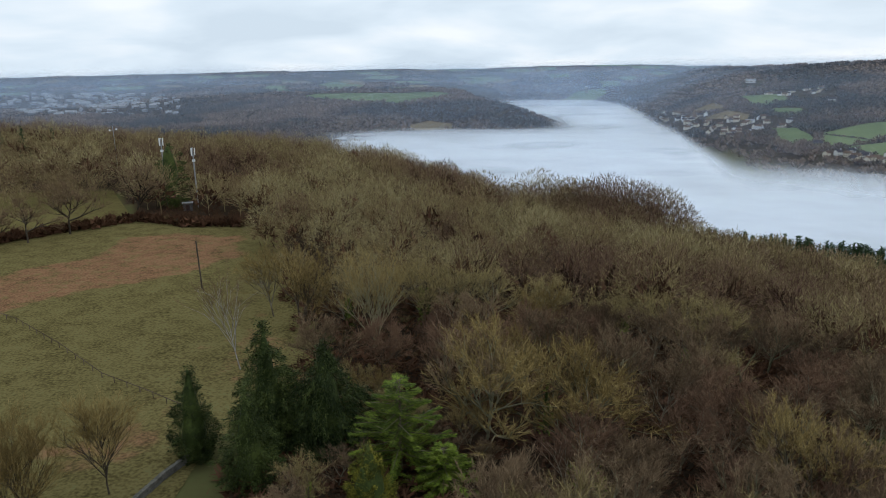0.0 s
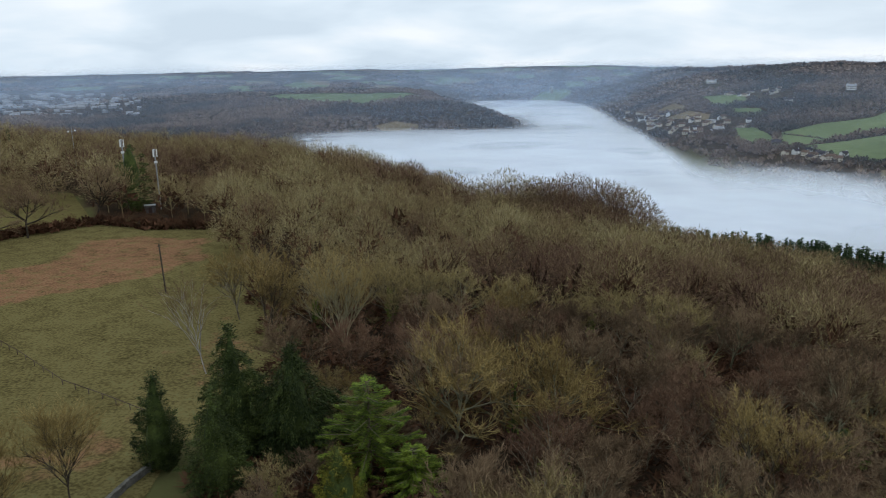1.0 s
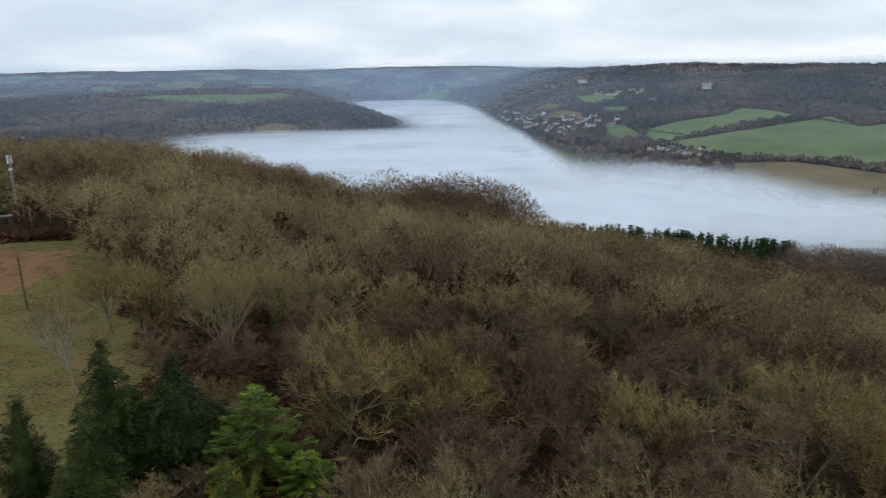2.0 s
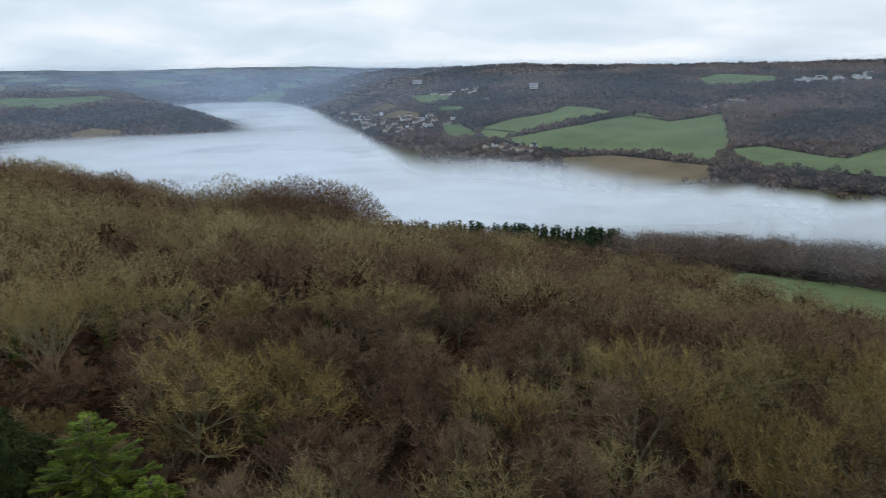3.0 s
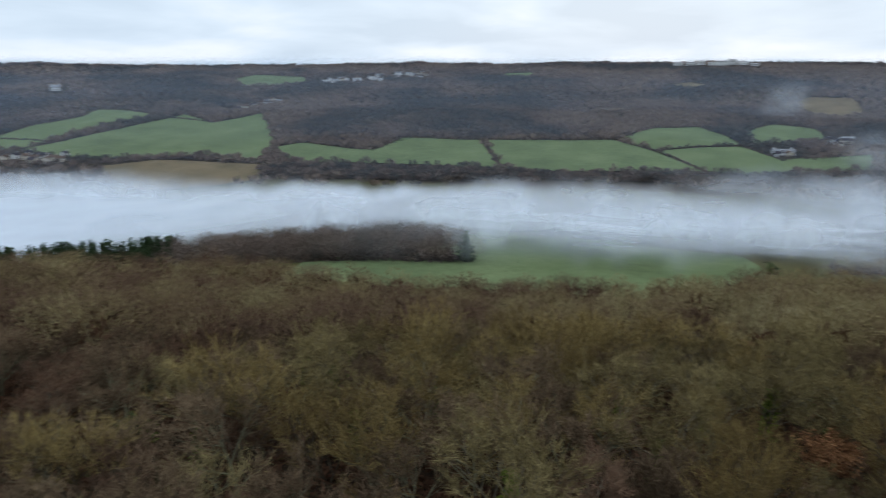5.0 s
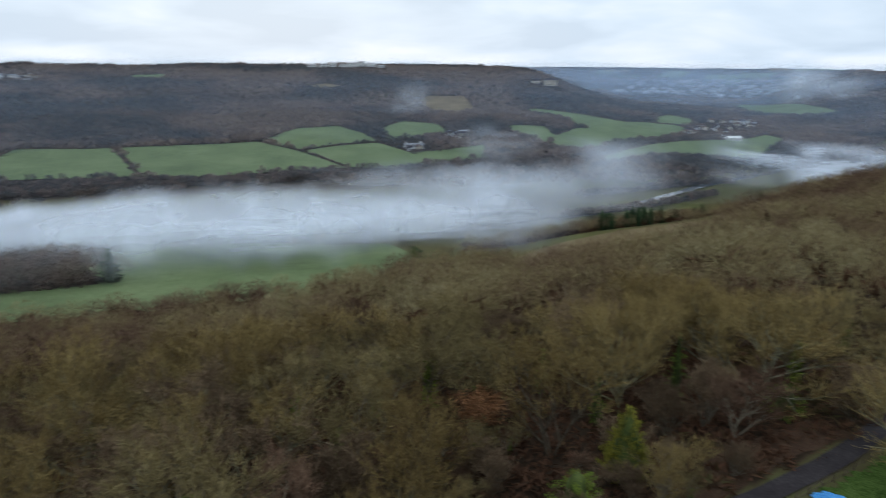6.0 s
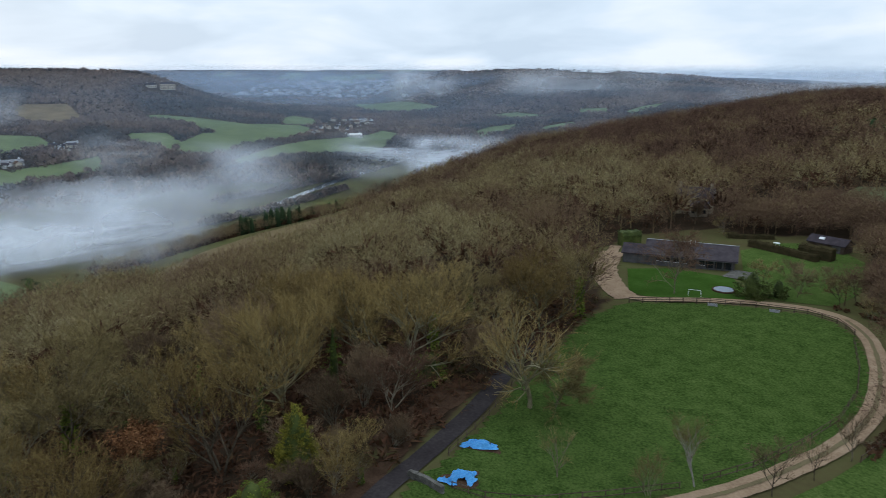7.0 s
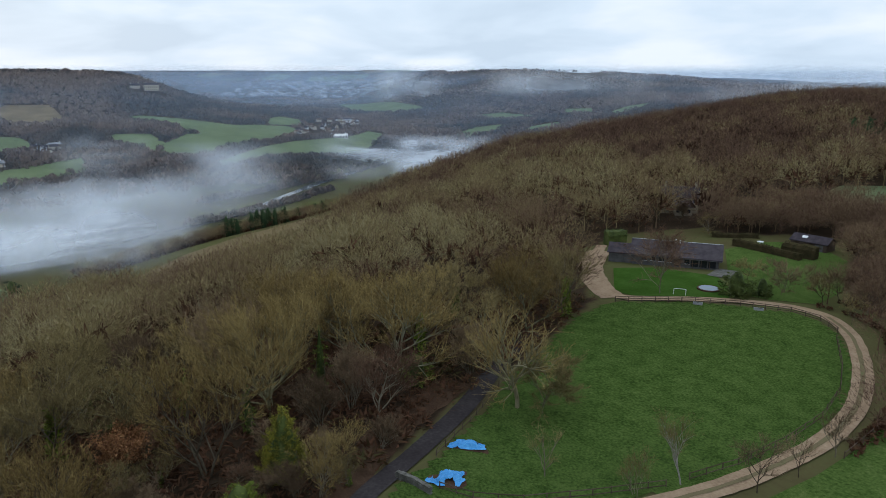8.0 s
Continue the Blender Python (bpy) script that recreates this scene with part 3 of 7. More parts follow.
def mid_template(seed, fine=1):
    """A tree as loose triangles, for the parts of the wood farther down the slope, one metre high: forking limbs inside a rounded, lobed shell of short twigs."""
    rnd = np.random.RandomState(seed)
    out, shell = [], (0.40, 0.45, 0.35, 0.42)[seed % 4]
    limbs, forks, twigs, width, span = ((7, 3, 150, 0.0090, 0.10), (10, 3, 420, 0.0056, 0.085), (13, 4, 1050, 0.0036, 0.075))[fine]
    phase = rnd.uniform(0, 6, 3)

    def blade(a, b, w):
        side = unit(np.cross(b - a, rnd.normal(size=3))) * w
        out.append([a - side, a + side, b])

    def skin(w, u):
        """A point on the crown: w turns round the stem, u runs from its skirt (below 0) to its top (1)."""
        lobe = 1 + 0.16 * math.sin(3 * w + phase[0] + 2 * u) + 0.10 * math.sin(5 * w + phase[1] - 3 * u)
        flat = math.sqrt(max(0.0, 1 - u * u)) * shell * lobe
        return np.array([math.cos(w) * flat, math.sin(w) * flat, 0.54 + 0.42 * u * (0.9 + 0.1 * lobe)])

    blade(np.array([0, 0, -0.03]), np.array([0, 0, 0.6]), 0.012)
    blade(np.array([0.004, 0, -0.03]), np.array([0, 0.01, 0.6]), 0.012)
    for k in range(limbs):
        w, e = 2.4 * k + rnd.uniform(-0.4, 0.4), (k + rnd.uniform(0.2, 0.8)) / limbs
        root = np.array([0, 0, 0.14 + 0.28 * e])
        knee = root + (skin(w, e) - root) * 0.55 - np.array([0, 0, 0.03])
        blade(root, knee, (0.008, 0.006, 0.0045)[fine])
        for q in range(forks):
            blade(knee, skin(w + rnd.normal(0, 0.5), np.clip(e + rnd.normal(0, 0.18), -0.2, 1)), (0.0055, 0.004, 0.0030)[fine])
    for k in range(twigs):
        w, u = rnd.uniform(0, 2 * math.pi), rnd.uniform(-0.45, 1.0)
        edge = skin(w, u)
        p = np.array([0, 0, 0.40]) + (edge - np.array([0, 0, 0.40])) * (1 - 0.45 * rnd.uniform() ** 1.6)
        d = unit(unit(edge - np.array([0, 0, 0.34])) + rnd.normal(size=3) * 0.5 + np.array([0, 0, 0.15]))
        blade(p, p + d * span * rnd.uniform(0.6, 1.5), width)
    return np.array(out)


def crown_template(seed, n=22, broad=0.14):
    """A low, lumpy crown of n sprays, for bushes."""
    rnd = np.random.RandomState(seed)
    out = []
    for _ in range(n):
        w, e = rnd.uniform(0, 2 * math.pi), rnd.uniform(0.05, 1.0)
        c = np.array([math.cos(w) * math.sqrt(1 - e * e) * 0.46, math.sin(w) * math.sqrt(1 - e * e) * 0.46, 0.35 + 0.6 * e])
        d = unit(c - np.array([0, 0, 0.3]) + rnd.normal(size=3) * 0.25)
        side = unit(np.cross(d, rnd.normal(size=3))) * broad
        out.append([c - side - d * 0.2, c + side - d * 0.2, c + d * 0.16])
    return np.array(out)


def far_template(seed, sprays):
    """A rounded, see-through winter crown of thin sprays on a stem, for woods a mile off."""
    rnd = np.random.RandomState(seed)
    out, broad = [], 0.42 / math.sqrt(sprays)
    tall = rnd.uniform(0.85, 1.1)
    for k in range(sprays):
        w, e = 2.4 * k + rnd.uniform(-0.5, 0.5), (k + rnd.uniform(0.1, 0.9)) / sprays
        flat = math.sqrt(max(0.0, 1 - e * e)) * rnd.uniform(0.75, 1.1)
        root = np.array([math.cos(w) * flat * 0.16, math.sin(w) * flat * 0.16, 0.28 + 0.34 * e])
        tip = np.array([math.cos(w) * flat * 0.46, math.sin(w) * flat * 0.46, (0.46 + 0.52 * e) * tall])
        side = unit(np.cross(tip - root, rnd.normal(size=3))) * broad * rnd.uniform(0.7, 1.3)
        out += [[root, tip - side * 0.9, tip + side * 0.9], [tip - side, tip + side, tip + unit(tip - root) * 0.16]]
    return np.array(out)


def scatter(template_list, x, y, z, size, seed, wide=1.0):
    rnd = np.random.RandomState(seed)
    parts, owners = [], []
    pick = rnd.randint(0, len(template_list), len(x))
    for k, tpl in enumerate(template_list):
        here = np.where(pick == k)[0]
        if not len(here):
            continue
        w = rnd.uniform(0, 2 * math.pi, len(here))
        c, s = np.cos(w) * size[here] * wide, np.sin(w) * size[here] * wide
        t = np.broadcast_to(tpl, (len(here), *tpl.shape))
        X = t[..., 0] * c[:, None, None] - t[..., 1] * s[:, None, None] + x[here][:, None, None]
        Y = t[..., 0] * s[:, None, None] + t[..., 1] * c[:, None, None] + y[here][:, None, None]
        Z = t[..., 2] * size[here][:, None, None] + z[here][:, None, None]
        parts.append(np.stack([X, Y, Z], -1).reshape(-1, 3, 3))
        owners.append(np.repeat(here, len(tpl)))
    return np.concatenate(parts), np.concatenate(owners)


def jitter_grid(x0, x1, y0, y1, step, seed):
    rnd = np.random.RandomState(seed)
    gx, gy = np.meshgrid(np.arange(x0, x1, step), np.arange(y0, y1, step))
    gx = gx + (np.arange(gx.shape[0])[:, None] % 2) * step * 0.5
    return (gx + rnd.uniform(-0.38, 0.38, gx.shape) * step).ravel(), (gy + rnd.uniform(-0.38, 0.38, gy.shape) * step).ravel()


NEAR = 140.0


def step_up(v, a, b):
    return np.clip((v - a) / (b - a), 0, 1)


def species(x, y, seed):
    """Which colours the trees have, in drifts: 0 red-brown, 1 pale olive."""
    b = np.degrees(np.arctan2(x, y))
    olive = np.interp(b, [-20, -10, 0, 12, 35, 55, 75, 95, 105, 125, 140], [0.25, 0.34, 0.24, 0.08, -0.04, -0.06, 0.0, 0.12, 0.22, 0.22, 0.06])
    olive = olive - np.where(np.hypot(x, y) < 120, 0.3, 0.0) * (b < 20)
    olive = olive - 0.42 * step_up(np.hypot(x, y), 300, 480) * (b > 100) - 0.12 * step_up(np.hypot(x, y), 200, 330)
    return np.clip((rough(x, y, 38, seed, 3) - 0.5) * 1.7 + 0.50 + olive + np.random.RandomState(seed).normal(0, 0.27, len(x)), 0, 1)


def plant_near():
    x, y = jitter_grid(-70, 160, -90, 160, 9.6, 21)
    r = np.hypot(x, y)
    ok = near_wood(x, y) & (r < NEAR) & (r > 48)
    for gap_poly in GAPS:
        ok &= ~inside(gap_poly, x, y)
    for b, d, gap in CLEAR:
        ok &= np.hypot(x - d * math.sin(radians(b)), y - d * math.cos(radians(b))) > gap
    x, y = x[ok], y[ok]
    z = ground(x, y)
    rnd = np.random.RandomState(5)
    s = species(x, y, 31)
    belted = inside(BELTS[0], x, y) | inside(BELTS[1], x, y)
    order = (3, 0, 6, 5, 1, 7, 4, 2)
    for k in range(len(x)):
        kind = order[int(np.clip(s[k] * 8 + rnd.uniform(-1, 1), 0, 7.99))]
        size = rnd.uniform(0.75, 1.08) * (0.62 if belted[k] else 1.0)
        copy_thing(KINDS[kind], pose(x[k], y[k], z[k], 0, 0, rnd.uniform(0, 360)) @ Matrix.Diagonal((size * 1.18, size * 1.18, size, 1)))
    return len(x)


def plant_mid():
    x, y = jitter_grid(-420, 620, -900, 560, 11.0, 22)
    r, b = np.hypot(x, y), np.degrees(np.arctan2(x, y))
    ok = near_wood(x, y) & (r >= NEAR) & (r < 900) & (b > -40) & (b < 153)
    for cb, d, gap in CLEAR:
        ok &= np.hypot(x - d * math.sin(radians(cb)), y - d * math.cos(radians(cb))) > gap
    x, y, r = x[ok], y[ok], r[ok]
    z = ground(x, y)
    size = 15.0 + (rough(x, y, 34, 41, 2) - 0.5) * 9 + np.random.RandomState(6).uniform(-2.8, 2.4, len(x))
    size *= np.where(inside(BELTS[0], x, y) | inside(BELTS[1], x, y), 0.62, 1.0)
    far_edge = np.degrees(np.arctan2(x, y))
    size *= np.where((r > 330) & (far_edge > 17) & (far_edge < 40), 0.72, 1.0)
    size *= np.where((r > 215) & (far_edge > 38) & (far_edge < 82), np.where(far_edge < 52, 0.85, 0.75), 1.0)
    tone = species(x, y, 51)
    total = 0
    for fine, lo, hi in ((2, NEAR, 235.0), (1, 235.0, 400.0), (0, 400.0, 900.0)):
        here = (r >= lo) & (r < hi)
        tri, owner = scatter([mid_template(s, fine) for s in range(50, 58)], x[here], y[here], z[here], size[here], 7, 1.08)
        triangles("hillside_wood", tri, M["wood_mid"], tone[here][owner], kind="stuff", label="bare brown and olive broadleaf wood covering the hillside", category="woodland")
        total += len(tri)
    # shade inside the crowns, put in as dark shards with their tone lowered
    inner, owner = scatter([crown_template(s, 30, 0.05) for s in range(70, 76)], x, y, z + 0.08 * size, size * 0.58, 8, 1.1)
    triangles("inner_branches", inner, M["shrub_and_crown_shade"], (tone * 0.4)[owner], kind="stuff", label="dark shards that stand in for shade inside the hillside crowns", category="woodland")
    return len(x), total


# stretches without tall trees: round the evergreens, the young beech and the lane
GAPS = [[(-24, 40), (-22, 96), (-8, 100), (-2, 94), (3, 84), (3, 40)], [(96, 40), (98, 86), (106, 88), (113, 84), (120, 102), (122, 100), (122, 40)], [(86.5, 40), (86.5, 95), (94, 95), (94, 40)]]
# places kept free for single trees, as bearing, reach and gap
CLEAR = [(121.5, 96, 11), (103, 82, 5), (90.7, 86, 5), (-5, 83, 8), (-12, 78, 8), (134.8, 258, 9), (-21, 236, 8), (-20, 240, 6), (102.2, 99, 10), (108.5, 114, 8), (99.5, 112, 8), (123.2, 96, 11), (-5.8, 119, 12), (-17.3, 112, 5), (80.2, 150, 8), (81.6, 92, 6)]


def undergrowth():
    """Dark brambles, saplings and holly on the wood's floor."""
    for step_size, lo, hi, near in ((3.3, 50, 150, False), (4.8, 50, 150, True), (6.6, 150, 290, True), (8.5, 290, 480, True)):
        x, y = jitter_grid(-420, 440, -520, 500, step_size, 25)
        r, b = np.hypot(x, y), np.degrees(np.arctan2(x, y))
        ok = near_wood(x, y) & (r > lo) & (r < hi) & (b > -40) & (b < 153)
        x, y = x[ok], y[ok]
        size = np.random.RandomState(2).uniform(2.0, 4.8, len(x)) * (1.0 if near else 0.8)
        shapes = [mid_template(s, 0)[::3] for s in range(40, 46)] if near else [crown_template(s, 40, 0.05) for s in range(30, 36)]
        tri, owner = scatter(shapes, x, y, ground(x, y) - 0.3 * size, size, 4, 2.0 if near else 1.5)
        triangles("undergrowth", tri, M["shrub_and_crown_shade"], np.clip(rough(x, y, 25, 13, 2) * 1.1 - 0.05 + np.random.RandomState(3).normal(0, 0.15, len(x)), 0, 1)[owner], kind="stuff", label="dark bramble and holly undergrowth on the wood floor", category="undergrowth")


undergrowth()
print("near trees", plant_near())


def plant_scrub():
    """Young bare growth where there are no tall trees."""
    x, y = jitter_grid(-40, 120, -60, 110, 4.4, 28)
    ok = np.zeros(len(x), bool)
    for gap_poly in GAPS:
        ok |= inside(gap_poly, x, y)
    ok &= near_wood(x, y) & (np.hypot(x, y) > 58)
    for b, d, gap in ((103, 79, 4), (90.7, 90, 4), (-7.2, 67, 5), (-15.3, 84, 5), (-17.2, 76, 5), (-10.6, 84, 6), (-21.4, 85, 4), (-4.6, 78, 7), (-1, 72, 6)):
        ok &= np.hypot(x - d * math.sin(radians(b)), y - d * math.cos(radians(b))) > gap
    x, y = x[ok], y[ok]
    rnd = np.random.RandomState(15)
    for k in range(len(x)):
        size = rnd.uniform(0.26, 0.46)
        thing = copy_thing(KINDS[(0, 5, 3, 7, 5, 2)[rnd.randint(0, 6)]], pose(x[k], y[k], float(ground(x[k], y[k])), 0, 0, rnd.uniform(0, 360)) @ Matrix.Diagonal((size * 1.3, size * 1.3, size, 1)))
        thing.name = "bare_sapling"
        tagged(thing, "young bare sapling in the scrub of the wood", "sapling", "saplings in the scrub")


plant_scrub()
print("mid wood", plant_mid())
for k in KINDS:
    for o in (*k.children_recursive, k):
        bpy.data.objects.remove(o)

# ---- fields on the valley sides: corners as bearing and reach ----
FIELDS = {
    "meadow": [
        "24.3 1444 24.6 1308 27.3 1244 26.8 1328 25.8 1432",
        "27.3 1324 30.0 1424 33.1 1476 34.0 1532 36.2 1500 38.1 1432 36.2 1396 33.5 1328 30.8 1256 28.8 1220 27.5 1228",
        "28.8 1212 31.7 1252 36.2 1340 38.8 1392 39.9 1420 41.8 1324 45.4 1396 45.7 1332 46.1 1200 46.0 1096 44.7 1032 40.6 1080 37.5 1096 34.0 1108 31.7 1136",
        "46.5 1112 48.5 1136 52.1 1084 54.0 1072 56.2 1160 62.3 1136 63.9 944 57.7 976 52.0 996 48.7 1000 46.5 1048",
        "62.8 1132 67.4 1140 72.5 1140 73.6 1112 75.6 1056 79.3 952 73.6 936 69.1 928 65.5 932 64.2 944",
        "73.2 1152 75.8 1264 78.7 1288 80.7 1212 81.8 1152 75.9 1064 73.6 1116",
        "75.9 1056 81.8 1136 83.4 1084 84.7 1048 90.1 1160 90.6 1052 82.6 960 79.5 956",
        "82.0 1260 83.7 1336 86.5 1316 87.4 1240 85.1 1188 82.5 1168",
        "92.0 1308 92.8 1360 94.8 1344 95.8 1264 94.9 1180",
        "93.0 1500 94.2 1540 97.0 1532 101.0 1468 104.4 1532 106.1 1480 104.3 1348 101.3 1240 98.8 1164 97.6 1140 95.4 1160 95.7 1256 97.3 1344 96.2 1476",
        "103.1 1616 104.0 1748 105.9 1716 105.7 1560 103.5 1512",
        "98.8 1080 101.3 1156 105.2 1312 107.8 1388 109.7 1476 110.9 1556 112.4 1516 111.3 1368 111.0 1264 106.8 1204 102.5 1084 100.0 1048",
        "22.1 1968 24.8 1916 25.2 1776 23.0 1740 22.3 1840",
        "23.8 1700 26.0 1648 26.5 1580 24.7 1576",
    ],
    "pale": [
        "43.6 1832 45.1 1916 48.7 1876 48.9 1792 46.7 1736 44.3 1740",
        "-11.1 2152 -9.8 2264 -4.6 2128 -0.0 1984 0.7 1932 -3.7 1864 -8.1 2008",
        "8.8 2784 10.2 3044 12.3 3108 12.6 2952 10.7 2708",
        "108.3 2640 113.1 2284 115.7 2056 113.1 1976 109.6 2212",
        "128.9 1588 131.4 1520 132.0 1412 129.8 1456",
        "126.3 1776 126.3 1828 128.3 1796 128.3 1748",
        "129.8 1716 131.2 1776 132.7 1800 132.1 1696 130.2 1680",
        "123.1 1512 123.7 1600 125.8 1632 126.0 1584 124.1 1512",
        "119.2 1852 121.4 1872 124.1 1784 121.4 1756",
        "117.6 1500 119.2 1640 121.8 1660 121.0 1540 119.0 1460",
        "142.3 543 142.8 600 144.8 595 144.8 546",
        "-9.8 3016 -8.0 3164 -5.9 3060 -6.3 2604 -8.9 2532",
        "64.0 1916 66.2 1948 66.4 1864 64.4 1832",
    ],
    "brown": [
        "34.0 1068 37.5 1072 40.6 1044 44.8 1008 45.0 936 40.7 928 36.2 944 34.0 1012",
        "85.1 1560 85.7 1620 88.6 1632 89.3 1484 87.9 1428 86.2 1448",
        "18.9 1852 20.2 1912 21.0 1788 20.7 1744 18.7 1804",
        "19.5 1676 21.2 1732 22.9 1640 22.5 1576",
        "-2.7 1608 -1.1 1640 0.6 1604 0.6 1556 -2.5 1568",
        "76.4 1712 77.9 1740 79.0 1712 77.9 1680",
    ],
}
STRIP_TEXT = ("92.9 385 96.6 430 100.9 462 106.6 495 111.2 560", "92.9 345 96.5 370 100.8 398 106.6 425 110.8 530")
FIELD_LOOK = {
    "meadow": (M["meadow"], "winter-green pasture on the valley side"),
    "pale": (M["pale_field"], "pale frosted grass field on the hill"),
    "brown": (M["brown_field"], "rough brown stubble field on the valley side"),
}


def corners(text):
    n = [float(v) for v in text.split()]
    return list(zip(n[0::2], n[1::2]))


def drape(name, poly, material, label, up, rings=9, kind="structure"):
    """A patch that lies on the ground, between corners given as bearing and reach."""
    pts = np.array([(r * math.sin(radians(b)), r * math.cos(radians(b))) for b, r in poly])
    edge = np.concatenate([pts[k] + (pts[(k + 1) % len(pts)] - pts[k]) * np.linspace(0, 1, 6, endpoint=False)[:, None] for k in range(len(pts))])
    mid, n = pts.mean(0), len(edge)
    rows = np.concatenate([mid + (edge - mid) * (k + 1) / rings for k in range(rings)] + [mid[None]])
    verts = np.column_stack([rows, ground(rows[:, 0], rows[:, 1]) + up])
    faces = [[k * n + i, k * n + (i + 1) % n, (k + 1) * n + (i + 1) % n, (k + 1) * n + i] for k in range(rings - 1) for i in range(n)]
    faces += [[rings * n, (i + 1) % n, i] for i in range(n)]
    return link(name, verts.tolist(), faces, material, kind=kind, label=label, smooth=True)


FIELD_POLYS = []
drape("field", corners("46 345 52 328 62 314 75 304 82 306 84.5 350 84.5 420 82 560 72 620 60 610 50 500"), M["meadow"], "green pasture that slopes down into the fog", 0.4)
for look_name, texts in FIELDS.items():
    for text in texts:
        poly = corners(text)
        FIELD_POLYS.append(poly)
        far = max(r for _, r in poly)
        drape("field", poly, FIELD_LOOK[look_name][0], FIELD_LOOK[look_name][1], 0.5 if far < 600 else 1.3)



def farmland(b0, b1, r0, r1, count, seed):
    """Hedged fields of the far country, each a small uneven four-sided patch."""
    rnd = np.random.RandomState(seed)
    for _ in range(count):
        b, r = rnd.uniform(b0, b1), rnd.uniform(r0, r1)
        w, d, skew = rnd.uniform(1.0, 2.6), rnd.uniform(110, 330), rnd.uniform(-0.5, 0.5)
        poly = [(b - w / 2 + skew, r - d / 2), (b + w / 2 + skew, r - d / 2 + rnd.uniform(-40, 40)), (b + w / 2 - skew, r + d / 2), (b - w / 2 - skew, r + d / 2 + rnd.uniform(-40, 40))]
        FIELD_POLYS.append(poly)
        kind = ("pale", "meadow", "pale", "brown")[rnd.randint(0, 4)]
        drape("field", poly, FIELD_LOOK[kind][0], FIELD_LOOK[kind][1], 1.6, rings=4)


farmland(-36, -14, 3300, 4700, 16, 3)
farmland(-14, 4, 2500, 4700, 26, 4)
farmland(4, 22, 3200, 4700, 16, 5)
farmland(97, 117, 3900, 4750, 18, 6)
STRIP_FAR, STRIP_NEAR = corners(STRIP_TEXT[0]), corners(STRIP_TEXT[1])
drape("field", STRIP_FAR + STRIP_NEAR[::-1], M["brown_field"], "long strip of pale stubble below the wood", 0.4, rings=6)

# ---- woods of the far hills ----
VILLAGES = {
    "main": ("16.2 2096 18.6 1764 22.9 1604 25.8 1500 25.1 1428 21.1 1424 18.6 1568 16.5 1840", 62),
    "low": ("28.2 1184 31.7 1164 31.7 1096 26.8 1144", 14),
    "upper": ("23.0 2024 28.3 1892 28.2 1704 24.7 1796", 13),
    "edge": ("42.4 1468 47.2 1564 47.4 1508 43.1 1420", 12),
    "hilltop": ("50.7 1816 54.5 1892 54.5 1796 49.9 1748", 15),
    "crest": ("55.2 1936 58.4 1920 58.4 1840 55.6 1856", 10),
    "riverside": ("105.2 1408 107.0 1708 109.1 1832 110.4 1752 108.2 1512 106.0 1376", 30),
    "farm": ("84.0 1112 85.3 1124 85.3 1092 84.0 1076", 3),
    "barns": ("87.1 1240 88.8 1244 88.9 1184 87.4 1188", 6),
    "row": ("126.3 1480 128.9 1440 128.9 1420 126.3 1450", 9),
}
VILLAGE_POLYS = [corners(text) for text, _ in VILLAGES.values()]
# gardens of the large houses, clear of trees
GARDENS = [corners(t) for t in ("93.4 1780 96.6 1780 96.6 1930 93.4 1930", "31 1745 32.3 1745 32.3 1840 31 1840", "21.8 2080 23.4 2080 23.4 2190 21.8 2190", "10.4 2860 11.6 2860 11.6 3050 10.4 3050", "76.4 1985 82.6 1985 82.6 2090 76.4 2090")]
TOWNS = [corners("99.6 3300 102 3950 106 4150 113 4050 114.5 3000 107.0 2950 101.2 3100"), corners("-31.2 2768 -29.1 3392 -25.6 3208 -20.4 2664 -19.4 1860 -24.4 2000 -29.3 2144")]


def far_wood(x, y):
    r, b = np.hypot(x, y), np.degrees(np.arctan2(x, y))
    ok = rough(x, y, 300, 71, 3) > np.where(r > 2400, 0.5, 0.12)
    for poly in FIELD_POLYS:
        ok &= ~inside(poly, x, y)
    some = np.random.RandomState(1).uniform(size=np.shape(x))
    for poly in VILLAGE_POLYS:
        ok &= ~inside(poly, x, y) | (some < 0.09)
    for poly in GARDENS:
        ok &= ~inside(poly, x, y)
    for poly in TOWNS:
        ok &= ~inside(poly, x, y) | (some < 0.22)
    ok &= (r > 2600) | (ground(x, y) > -90) | (some < 0.3) | ((b > 94) & (b < 115) & (r > 975) & (some < 0.72))
    return ok


